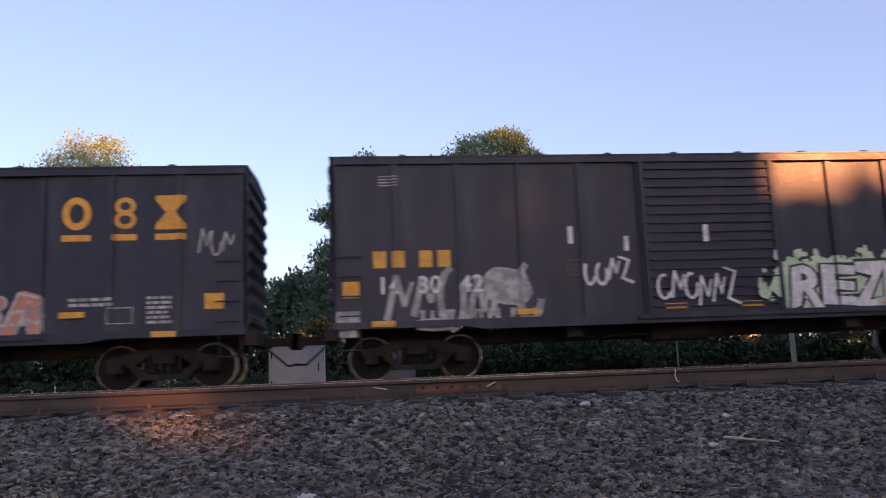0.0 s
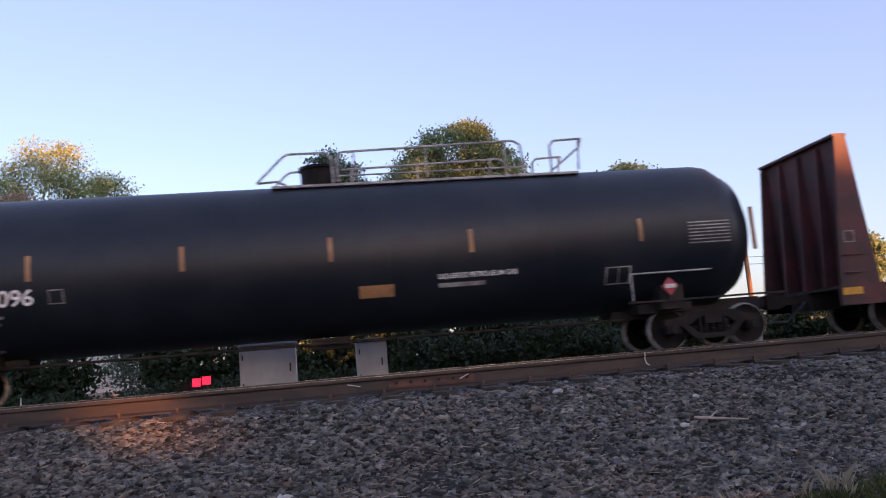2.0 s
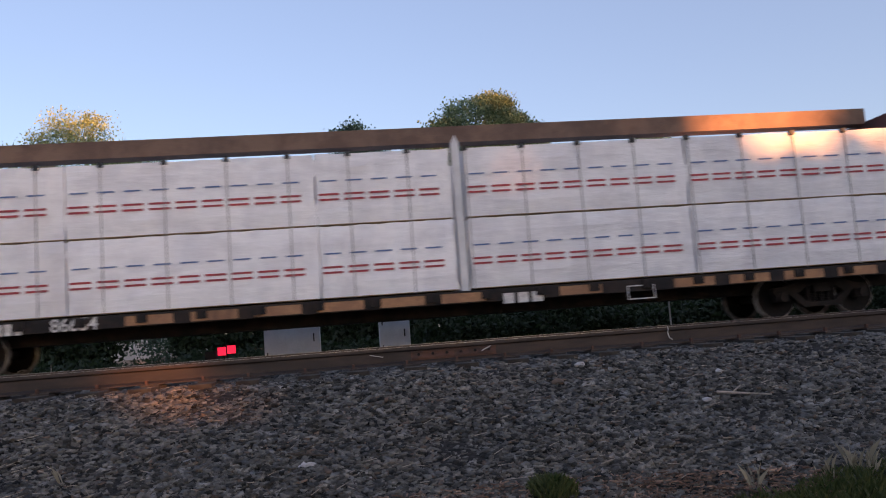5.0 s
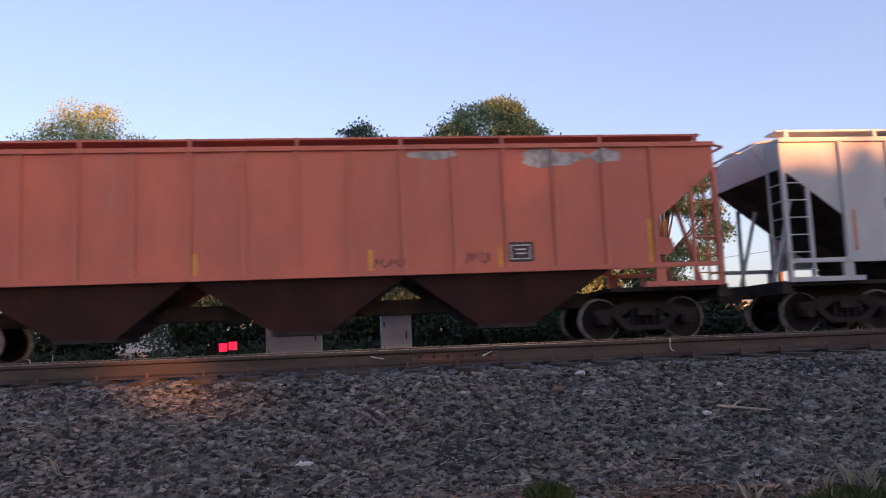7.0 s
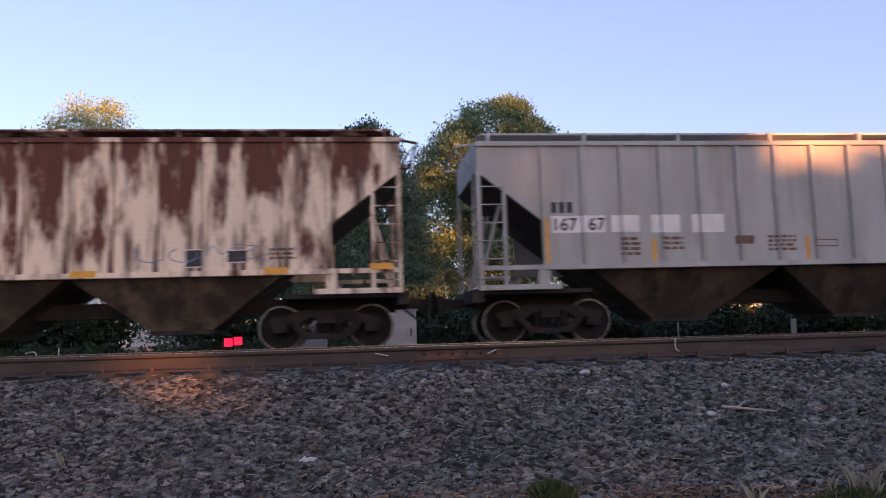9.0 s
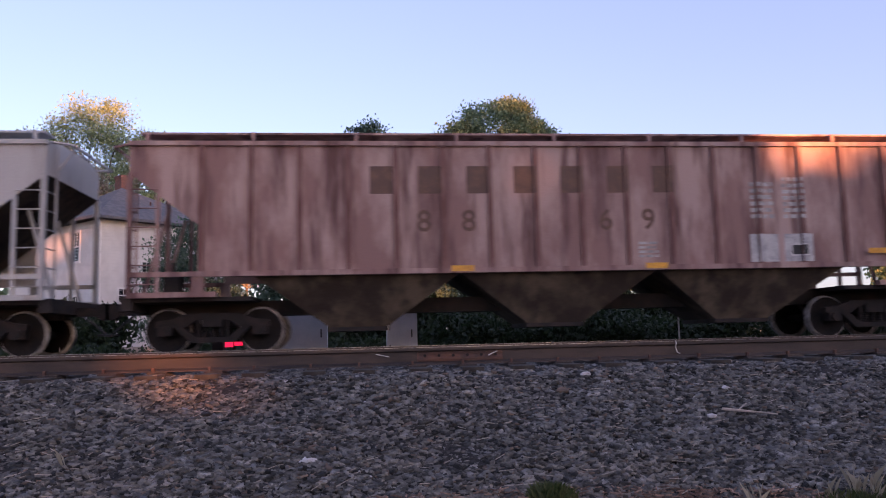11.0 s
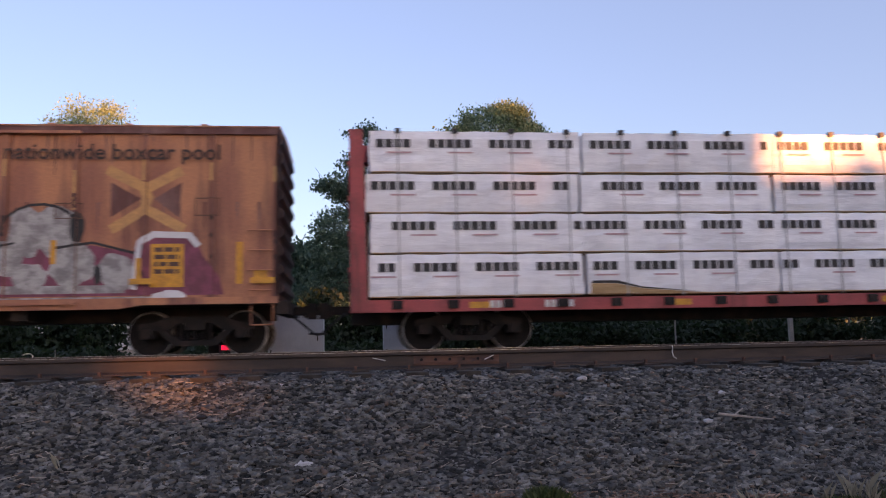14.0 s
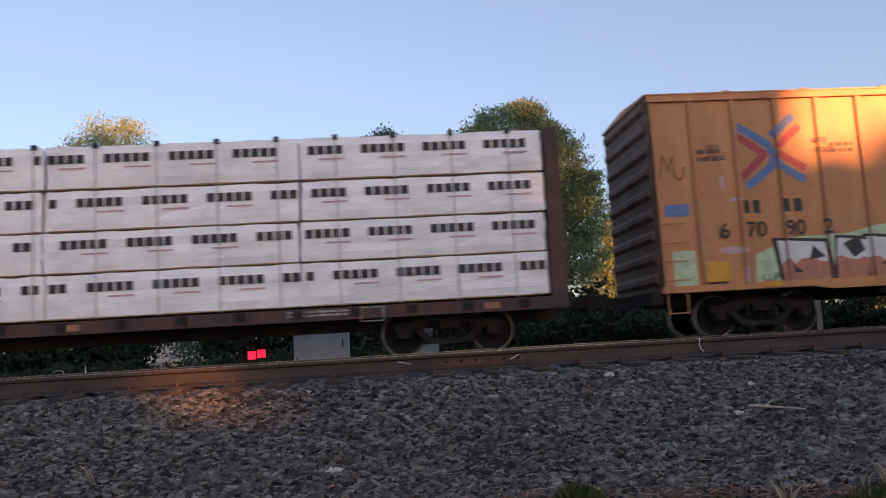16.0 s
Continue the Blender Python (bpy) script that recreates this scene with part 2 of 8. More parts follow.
M["beam"] = surface("weathered_beam_and_shaded_end", (0.2, 0.12, 0.08), (0.13, 0.075, 0.052), 0.5, 1.5, rough=0.7)
M["redlens"] = surface("glowing_red_plastic", (0.6, 0.02, 0.03), (0.5, 0.02, 0.03), 0.4, 5, rough=0.35)
M["siding"] = surface("white_clapboard", (0.66, 0.645, 0.62), (0.58, 0.565, 0.54), 0.5, 0.8, rough=0.65, grain=0.05)
M["shingle"] = surface("grey_shingle_roof", (0.11, 0.11, 0.12), (0.16, 0.155, 0.16), 0.5, 3, rough=0.9, bump_scale=20)
M["trim"] = surface("white_trim", (0.7, 0.69, 0.67), (0.6, 0.59, 0.57), 0.4, 2, rough=0.5, grain=0.04)
M["brick"] = surface("red_chimney_brick", (0.2, 0.1, 0.08), (0.14, 0.08, 0.065), 0.5, 6, rough=0.85)
M["bark"] = surface("tree_bark", (0.06, 0.045, 0.035), (0.1, 0.08, 0.06), 0.5, 5, (1, 1, 0.2), rough=0.9, bump=0.5)
M["pole"] = surface("bare_pole_wood", (0.3, 0.16, 0.08), (0.24, 0.13, 0.07), 0.5, 5, (1, 1, 0.1), rough=0.85)
M["post"] = surface("weathered_post", (0.42, 0.36, 0.3), (0.33, 0.28, 0.23), 0.5, 5, (1, 1, 0.2), rough=0.85)
M["leaf"] = leaf_mat("maple_leaf", (0.09, 0.16, 0.085), (0.22, 0.3, 0.155))
M["darkleaf"] = leaf_mat("evergreen_leaf", (0.05, 0.1, 0.07), (0.12, 0.19, 0.125))
M["goldleaf"] = leaf_mat("yellowing_leaf", (0.15, 0.22, 0.1), (0.3, 0.38, 0.18))
M["brownleaf"] = leaf_mat("browning_leaf", (0.22, 0.19, 0.13), (0.36, 0.31, 0.22))
M["grass"] = leaf_mat("grass_blade", (0.03, 0.055, 0.012), (0.1, 0.11, 0.035))
# near-black leaf: the shade behind the train is put into its colour
M["weed"] = leaf_mat("weed_leaf_with_shade", (0.012, 0.028, 0.01), (0.03, 0.05, 0.018))
glass, gn, gl, gp = node_mat("dark_window_glass")
gp.inputs["Base Color"].default_value, gp.inputs["Roughness"].default_value = (0.012, 0.013, 0.015, 1), 0.2
gp.inputs["Specular IOR Level"].default_value = 0.25
M["glass"] = glass

# added glow, so the red plates stay vivid where no sun falls
M["redlens"].node_tree.nodes["Principled BSDF"].inputs["Emission Color"].default_value = (1.0, 0.02, 0.06, 1)
M["redlens"].node_tree.nodes["Principled BSDF"].inputs["Emission Strength"].default_value = 0.35


# ---- builders ----
class Shape:
    """Gathers faces for one mesh."""

    def __init__(self):
        self.v, self.f = [], []

    def add(self, vs, fs):
        k = len(self.v)
        self.v += [tuple(p) for p in vs]
        self.f += [tuple(k + i for i in f) for f in fs]
        return self

    def box(self, x0, x1, y0, y1, z0, z1):
        return self.add([(x, y, z) for x in (x0, x1) for y in (y0, y1) for z in (z0, z1)],
                        [(0, 1, 3, 2), (4, 6, 7, 5), (0, 4, 5, 1), (2, 3, 7, 6), (0, 2, 6, 4), (1, 5, 7, 3)])

    def prism(self, xz, y0, y1):
        """A profile in x and z, drawn out along y."""
        n = len(xz)
        return self.add([(x, y0, z) for x, z in xz] + [(x, y1, z) for x, z in xz],
                        [tuple(range(n)), tuple(range(2 * n - 1, n - 1, -1))] + [(i, n + i, n + (i + 1) % n, (i + 1) % n) for i in range(n)])

    def along(self, yz, x0, x1):
        """A profile in y and z, drawn out along x."""
        n = len(yz)
        return self.add([(x0, y, z) for y, z in yz] + [(x1, y, z) for y, z in yz],
                        [tuple(range(n - 1, -1, -1)), tuple(range(n, 2 * n))] + [(i, (i + 1) % n, n + (i + 1) % n, n + i) for i in range(n)])

    def tube(self, p, q, r, n=8, r2=None):
        p, q = Vector(p), Vector(q)
        d = (q - p).normalized()
        a = d.orthogonal().normalized()
        b = d.cross(a)
        r2 = r if r2 is None else r2
        ring = [(math.cos(2 * PI * i / n), math.sin(2 * PI * i / n)) for i in range(n)]
        return self.add([p + (a * c + b * s) * r for c, s in ring] + [q + (a * c + b * s) * r2 for c, s in ring],
                        [tuple(range(n - 1, -1, -1)), tuple(range(n, 2 * n))] + [(i, (i + 1) % n, n + (i + 1) % n, n + i) for i in range(n)])

    def pipe(self, pts, r, n=6):
        for p, q in zip(pts, pts[1:]):
            self.tube(p, q, r, n)
        return self

    def lathe_y(self, prof, n=32):
        """Turned about the y axis; prof gives (radius, y)."""
        m = len(prof)
        vs = [(r * math.cos(2 * PI * i / n), y, r * math.sin(2 * PI * i / n)) for i in range(n) for r, y in prof]
        return self.add(vs, [(i * m + j, i * m + j + 1, ((i + 1) % n) * m + j + 1, ((i + 1) % n) * m + j) for i in range(n) for j in range(m - 1)])

    def lathe_x(self, prof, zc, n=40):
        m = len(prof)
        vs = [(x, r * math.cos(2 * PI * i / n), zc + r * math.sin(2 * PI * i / n)) for i in range(n) for r, x in prof]
        return self.add(vs, [(i * m + j, i * m + j + 1, ((i + 1) % n) * m + j + 1, ((i + 1) % n) * m + j) for i in range(n) for j in range(m - 1)])

    def mesh(self, name, mat, smooth=False):
        me = bpy.data.meshes.new(name)
        me.from_pydata(self.v, [], self.f)
        me.materials.append(mat)
        if smooth:
            me.shade_smooth()
        me.update()
        return me


def part(name, shape, mat, parent=None, label="", smooth=False, at=None):
    """One mesh object, under its thing or part; shape may be a mesh to share."""
    me = shape if isinstance(shape, bpy.types.Mesh) else shape.mesh(name, M[mat] if isinstance(mat, str) else mat, smooth)
    ob = new(name, me)
    if parent:
        ob.parent = parent
    if at:
        ob.location = at
    if label:
        tagged(ob, label)
    return ob


MOVING = []   # things that ride on the track, with their place at the clip's start


def rider(ob, x, y=MID_Y, z=0.0):
    ob.location = (x, y, z)
    MOVING.append((ob, x, y, z))
    return ob


FONT_CACHE = {}


def letters(text, size, x, z, y, mat, parent, name="lettering", label="", stretch=1.0):
    """Flat letters on the near side, from the left end x, on the base line z."""
    key = (text, size, stretch, mat)
    if key not in FONT_CACHE:
        cu = bpy.data.curves.new("lettering", "FONT")
        cu.body, cu.size, cu.offset = text, size * 1.4, size * 0.018
        ob = new("lettering_source", cu)
        me = bpy.data.meshes.new_from_object(ob.evaluated_get(bpy.context.evaluated_depsgraph_get()))
        bpy.data.objects.remove(ob)
        me.transform(Matrix(((stretch, 0, 0, 0), (0, 0, -1, 0), (0, 1, 0, 0), (0, 0, 0, 1))))
        me.materials.clear()
        me.materials.append(M[mat])
        FONT_CACHE[key] = me
    return part(name, FONT_CACHE[key], mat, parent, label, at=(x, y, z))


def bar(shape, x0, x1, z0, z1, y):
    return shape.add([(x0, y, z0), (x1, y, z0), (x1, y, z1), (x0, y, z1)], [(0, 1, 2, 3)])


# ---- ground and track ----
def ground_z(y):
    """The height of the ground across the track."""
    for (y0, z0), (y1, z1) in zip(PROFILE, PROFILE[1:]):
        if y <= y1:
            return z0 + (z1 - z0) * (y - y0) / (y1 - y0)
    return PROFILE[-1][1]


PROFILE = [(-400, -1.5), (3.4, -1.45), (5.0, -1.2), (7.75, -0.2), (8.15, -0.16), (10.35, -0.14), (10.9, -0.2), (12.2, -0.55), (14.2, -0.45), (15.35, -0.31), (15.8, -0.25), (17.7, -0.235), (18.4, -0.3), (19.6, -0.42), (21, -0.35), (26, -0.3), (60, -0.3), (3000, -0.3)]
g = Shape()
xs = [-1500, -60, 60, 1500]
for x in xs:
    for y, z in PROFILE:
        g.v.append((x, y, z))
n = len(PROFILE)
g.f = [(i * n + j, (i + 1) * n + j, (i + 1) * n + j + 1, i * n + j + 1) for i in range(3) for j in range(n - 1)]
ground_mesh = g.mesh("ground", M["soil"])
ground_mesh.materials.append(M["bed"])
for p in ground_mesh.polygons:
    yc = sum(ground_mesh.vertices[i].co.y for i in p.vertices) / 4
    p.material_index = 1 if 4.6 < yc < 20 else 0
tagged(new("ground", ground_mesh), "sloping ground of dark ballast and rough grass", "ground", kind="structure")

rng = np.random.default_rng(5)


def stones(count, x_range, y_range, size, mat, name, label, sink=0.35):
    """Broken stones lying on the slope, as one mesh."""
    corner = np.array([(x, y, z) for x in (-1, 1) for y in (-1, 1) for z in (-1, 1)], float)
    quads = np.array([(0, 1, 3, 2), (4, 6, 7, 5), (0, 4, 5, 1), (2, 3, 7, 6), (0, 2, 6, 4), (1, 5, 7, 3)])
    y = y_range[0] + (y_range[1] - y_range[0]) * rng.random(count)
    x = (x_range[0] + (x_range[1] - x_range[0]) * rng.random(count)) * np.maximum(y, 5.0)
    z = np.interp(y, [p[0] for p in PROFILE], [p[1] for p in PROFILE])
    s = size[0] + (size[1] - size[0]) * rng.random((count, 1)) ** 1.8
    dims = s * (0.55 + 0.6 * rng.random((count, 3))) * np.array([1.25, 1.0, 0.48])
    pts = corner[None] * (1 + 0.75 * (rng.random((count, 8, 3)) - 0.5)) * dims[:, None] * 0.5
    for ax, bx in ((0, 1), (1, 2), (0, 2)):
        a = rng.random(count) * (2 * PI if ax == 0 and bx == 1 else 0.9) - (0 if ax == 0 and bx == 1 else 0.45)
        c, sn = np.cos(a)[:, None], np.sin(a)[:, None]
        u, v = pts[:, :, ax].copy(), pts[:, :, bx].copy()
        pts[:, :, ax], pts[:, :, bx] = c * u - sn * v, sn * u + c * v
    bumps = 0.022 * np.sin(x * 2.1 + y) * np.sin(y * 2.7) + 0.014 * np.sin(x * 6.3) * np.sin(y * 6.1 + x)
    pts += np.stack([x, y, z + s[:, 0] * (0.5 - sink) * 0.6 + bumps * (y < 7.9)], 1)[:, None]
    me = bpy.data.meshes.new(name)
    me.vertices.add(count * 8)
    me.vertices.foreach_set("co", pts.ravel())
    faces = (quads[None] + 8 * np.arange(count)[:, None, None]).reshape(-1, 4)
    me.loops.add(faces.size)
    me.loops.foreach_set("vertex_index", faces.ravel().astype(np.int32))
    me.polygons.add(len(faces))
    me.polygons.foreach_set("loop_start", np.arange(0, faces.size, 4, dtype=np.int32))
    me.update(calc_edges=True)
    me.materials.append(M[mat])
    return tagged(new(name, me), label, "stones", kind="stuff")


stones(105000, (-0.62, 0.92), (5.15, 8.36), (0.016, 0.06), "ballast", "ballast", "dark grey crushed stone ballast beside the rail", sink=0.05)
stones(9000, (-0.62, 0.92), (8.46, 10.2), (0.03, 0.07), "ballast", "ballast_of_near_track", "dark grey crushed stone of the empty track")
stones(2500, (-0.6, 0.85), (15.9, 19.0), (0.05, 0.09), "ballast", "ballast_between_rails", "dark grey crushed stone between the rails")
stones(1900, (-0.6, 0.9), (5.5, 8.3), (0.008, 0.028), "pale", "pale_stones", "scattered pale stones on the ballast", sink=-0.15)
stones(3600, (-0.6, 0.9), (5.5, 8.3), (0.02, 0.055), "brownstone", "brown_stones", "warm brown stones among the ballast", sink=-0.02)


def mulch(count, x_range, y_range):
    """Bark chips at the foot of the ballast."""
    s, r = Shape(), random.Random(17)
    for _ in range(count):
        x, y = r.uniform(*x_range), r.uniform(*y_range)
        y -= 0.1 * abs(x - 0.9) ** 2 * 0.3
        a, h = r.uniform(0, PI), r.uniform(0.015, 0.04)
        z = ground_z(y) + r.uniform(0.02, 0.06)
        dx, dy = math.cos(a) * h, math.sin(a) * h
        s.tube((x - dx, y - dy, z + r.uniform(-0.01, 0.01)), (x + dx, y + dy, z + r.uniform(-0.01, 0.01)), r.uniform(0.003, 0.007), 4)
    return tagged(part("mulch", s, "chip"), "pale brown bark chips at the foot of the ballast", "mulch", kind="stuff")


mulch(3200, (-0.6, 3.4), (5.0, 5.72))


def boulder(x, y, r, mat, label):
    s = Shape()
    rows, cols = 5, 8
    rr = random.Random(int(abs(x * 100)))
    for i in range(rows):
        for j in range(cols):
            a, b = PI * (i + 0.5) / rows, 2 * PI * j / cols
            k = r * rr.uniform(0.8, 1.15)
            s.v.append((k * 1.3 * math.sin(a) * math.cos(b), k * math.sin(a) * math.sin(b), k * 0.75 * math.cos(a)))
    s.f = [(i * cols + j, (i + 1) * cols + j, (i + 1) * cols + (j + 1) % cols, i * cols + (j + 1) % cols) for i in range(rows - 1) for j in range(cols)]
    s.f += [tuple(range(cols)), tuple(range((rows - 1) * cols + cols - 1, (rows - 1) * cols - 1, -1))]
    ob = part("stone", s, mat)
    ob.location = (x, y, ground_z(y) + r * 0.45)
    return tagged(ob, label, "stone", group="loose stones on the ballast")


boulder(-0.408, 6.237, 0.055, "pale", "white broken stone lying on the dark ballast")
boulder(-0.52, 6.2, 0.03, "pale", "white splinter beside a broken stone")
boulder(1.88, 7.347, 0.045, "brownstone", "pinkish stone lying on the ballast")
boulder(3.432, 7.269, 0.045, "pale", "pale flat stone lying on the ballast")
boulder(2.66, 8.1, 0.04, "pale", "pale stone near the rail")
boulder(2.203, 7.689, 0.042, "pale", "small pale stone on the ballast")
boulder(-0.708, 7.692, 0.04, "pale", "small pale stone on the ballast")
boulder(3.05, 6.74, 0.04, "pale", "pale brown stone beside a stick")
stick = part("stick", Shape().tube((3.17, 6.79, ground_z(6.79) + 0.06), (3.62, 6.68, ground_z(6.68) + 0.05), 0.014, 6, 0.006).tube((3.3, 6.76, ground_z(6.76) + 0.06), (3.44, 6.88, ground_z(6.88) + 0.06), 0.006, 5), "post")
tagged(stick, "dry grey stick lying on the ballast", "stick")
stick = part("stick", Shape().tube((-0.62, 6.42, ground_z(6.42) + 0.05), (-0.25, 6.33, ground_z(6.33) + 0.05), 0.013, 6, 0.006).tube((-0.5, 6.4, ground_z(6.4) + 0.05), (-0.35, 6.5, ground_z(6.5) + 0.06), 0.006, 5), "bark")
tagged(stick, "dark broken stick lying on the ballast", "stick")
twigs = Shape()
tr = random.Random(61)
for _ in range(300):
    ty = tr.uniform(5.5, 8.1)
    tx, ta, tl = tr.uniform(-0.55, 0.85) * ty, tr.uniform(-0.9, 0.9), tr.uniform(0.03, 0.14)
    tz = ground_z(ty) + 0.045
    twigs.tube((tx, ty, tz), (tx + tl * math.cos(ta), ty + tl * math.sin(ta) * 0.6, tz + tr.uniform(-0.01, 0.02) + ground_z(ty + tl * math.sin(ta) * 0.6) - ground_z(ty)), 0.004, 4, 0.002)
tagged(part("twigs", twigs, "post"), "dry twigs and straw strewn over the ballast", "twigs", kind="stuff")
for x, h in ((-6.3, 0.18), (-6.75, 0.1)):
    s = Shape().pipe([(x, 17.5, -0.25), (x, 17.5, h * 0.6), (x - 0.05, 17.5, h), (x - 0.13, 17.5, h * 1.02), (x - 0.22, 17.5, h * 0.7)] if h < 0.15 else [(x, 17.5, -0.25), (x, 17.5, h)], 0.014)
    tagged(part("wire_end", s, "white"), "white wire end standing up between the rails", "wire")

# rails
RAIL_PROFILE = [(-0.075, -0.185), (-0.075, -0.172), (-0.012, -0.15), (-0.01, -0.05), (-0.036, -0.035), (-0.036, -0.004), (0.036, -0.004), (0.036, -0.035), (0.01, -0.05), (0.012, -0.15), (0.075, -0.172), (0.075, -0.185)]
for y, top in ((RAIL_Y, 0.0), (RAIL_Y + 1.505, 0.0), (NEAR_Y, NEAR_TOP), (NEAR_Y + 1.505, NEAR_TOP + 0.004)):
    r = part("rail", Shape().along([(y + a, top + z) for a, z in RAIL_PROFILE], -140, 160), "rail")
    tagged(r, "rust-brown steel rail with a worn bright head", "rail", group="track rails", kind="structure")
    part("running_surface", Shape().box(-140, 160, y - 0.03, y + 0.034, top - 0.0035, top), "railtop", r, "bright worn strip on the rail head")
    if y == NEAR_Y:
        joint = Shape().along([(y - 0.03, top - 0.15), (y - 0.036, top - 0.12), (y - 0.026, top - 0.1), (y - 0.026, top - 0.08), (y - 0.034, top - 0.055), (y - 0.01, top - 0.05), (y - 0.01, top - 0.15)], 0.6, 1.52)
        part("joint_bar", joint, "rustier", r, "rusty bolted joint bar")
        for k in range(6):
            part("bolt", Shape().tube((0.68 + 0.152 * k, y - 0.055, top - 0.09), (0.68 + 0.152 * k, y - 0.026, top - 0.09), 0.017, 6), "truck", r)
        part("bond_wire", Shape().pipe([(3.46, y - 0.04, top + 0.004), (3.465, y - 0.045, top - 0.03), (3.46, y - 0.03, top - 0.06), (3.475, y - 0.03, top - 0.12), (3.5, y - 0.05, top - 0.14)], 0.006, 5), "white", r, "white bond wire hanging on the rail")
        part("bond_wire", Shape().pipe([(1.36, y - 0.05, top - 0.1), (1.46, y - 0.05, top - 0.055)], 0.005, 5).pipe([(0.16, y - 0.05, top - 0.06), (0.3, y - 0.05, top - 0.09)], 0.004, 5), "white", r, "short bright bond wire at the joint")
tie_mesh = Shape().box(-0.11, 0.11, -1.28, 1.28, -0.18, 0).mesh("tie", M["tie"])
PLATE = Shape().box(-0.09, 0.09, -0.17, 0.17, 0.0, 0.018).mesh("tie_plate", M["rail"])
SPIKE = Shape().box(-0.012, 0.012, -0.02, 0.02, 0.0, 0.045).mesh("spike", M["rustier"])
for y, top, ks in ((MID_Y, -0.188, range(-30, 44)), (NEAR_Y + 0.7525, NEAR_TOP - 0.203, range(-14, 22))):
    for k in ks:
        ob = part("tie", tie_mesh, "tie", at=(k * 0.525 + 0.06 + random.uniform(-0.05, 0.05), y, top))
        ob.rotation_euler = (0, 0, random.uniform(-0.03, 0.03))
        tagged(ob, "creosoted wooden crosstie sunk in ballast", "tie", group="crossties", kind="structure")
        if top > -0.15:
            for dy in (-0.7525, 0.7525):
                part("tie_plate", PLATE, "rail", ob, "rusty tie plate", at=(0, dy, 0.0))
            for dx, dy in ((-0.05, -0.85), (0.05, -0.66)):
                part("spike", SPIKE, "rustier", ob, at=(dx, dy, 0.018))


# ---- running gear ----
WHEEL_R = 0.43


def wheel_meshes():
    plate, rims = Shape(), []
    for sgn in (-1, 1):
        def yy(v):
            return sgn * (0.75 - v)
        plate.lathe_y([(0.0, yy(-0.12)), (0.075, yy(-0.12)), (0.085, yy(-0.09)), (0.1, yy(-0.07)), (0.12, yy(-0.02)), (0.2, yy(0.0)), (0.36, yy(-0.03)), (0.414, yy(-0.062))], 36)
        rims.append(Shape().lathe_y([(0.412, yy(-0.062)), (0.426, yy(-0.064)), (0.43, yy(-0.055)), (0.432, yy(0.03)), (0.457, yy(0.045)), (0.452, yy(0.07)), (0.37, yy(0.07))], 36))
    plate.tube((0, -0.7, 0), (0, 0.7, 0), 0.08, 12)
    return plate.mesh("wheelset", M["wheel"], True), [r.mesh("rim", M["rim"], True) for r in rims]


WHEEL_PLATE, WHEEL_RIM = wheel_meshes()
WHEELSETS = []


def truck_mesh():
    s = Shape()
    for sgn in (-1, 1):
        y0, y1 = sorted((sgn * 0.93, sgn * 1.06))
        out = [(-1.07, 0.5), (-1.07, 0.62), (-0.75, 0.66), (-0.5, 0.76), (0.5, 0.76), (0.75, 0.66), (1.07, 0.62), (1.07, 0.5), (0.72, 0.5), (0.42, 0.2), (-0.42, 0.2), (-0.72, 0.5)]
        # cast frame with an opening for the springs
        s.prism([out[0], out[1], out[2], out[3], (-0.3, 0.64), (-0.5, 0.5), (-0.72, 0.5)], y0, y1)
        s.prism([out[3], out[4], (0.3, 0.64), (-0.3, 0.64)], y0, y1)
        s.prism([out[4], out[5], out[6], out[7], out[8], (0.5, 0.5), (0.3, 0.64)], y0, y1)
        s.prism([(-0.72, 0.5), (-0.58, 0.53), (-0.3, 0.3), (-0.42, 0.2)], y0, y1)
        s.prism([(0.42, 0.2), (0.3, 0.3), (0.58, 0.53), (0.72, 0.5)], y0, y1)
        s.prism([(-0.42, 0.2), (-0.3, 0.3), (0.3, 0.3), (0.42, 0.2)], y0, y1)
        s.prism([(-0.3, 0.3), (-0.26, 0.3), (-0.26, 0.64), (-0.3, 0.64)], y0, y1)
        s.prism([(0.26, 0.3), (0.3, 0.3), (0.3, 0.64), (0.26, 0.64)], y0, y1)
        for x in (-0.89, 0.89):
            s.box(x - 0.14, x + 0.14, *sorted((sgn * 0.9, sgn * 1.1)), 0.34, 0.52)
            s.tube((x, sgn * 1.1, 0.43), (x, sgn * 1.16, 0.43), 0.1, 12)
    s.box(-0.2, 0.2, -1.12, 1.12, 0.5, 0.68)
    s.tube((0, 0, 0.66), (0, 0, 0.86), 0.2, 14)
    for x in (-0.42, 0.42):
        s.box(x - 0.05, x + 0.05, -0.85, 0.85, 0.3, 0.4)
    return s.mesh("truck", M["truck"])


TRUCK = truck_mesh()
SPRING = Shape()
coil = [(0.06 if k % 2 else 0.07, 0.31 + 0.019 * k) for k in range(11)]
SPRING.add([(r * math.cos(2 * PI * i / 10), r * math.sin(2 * PI * i / 10), z) for r, z in coil for i in range(10)],
           [(k * 10 + i, k * 10 + (i + 1) % 10, (k + 1) * 10 + (i + 1) % 10, (k + 1) * 10 + i) for k in range(10) for i in range(10)])
SPRING = SPRING.mesh("spring", M["wheel"])


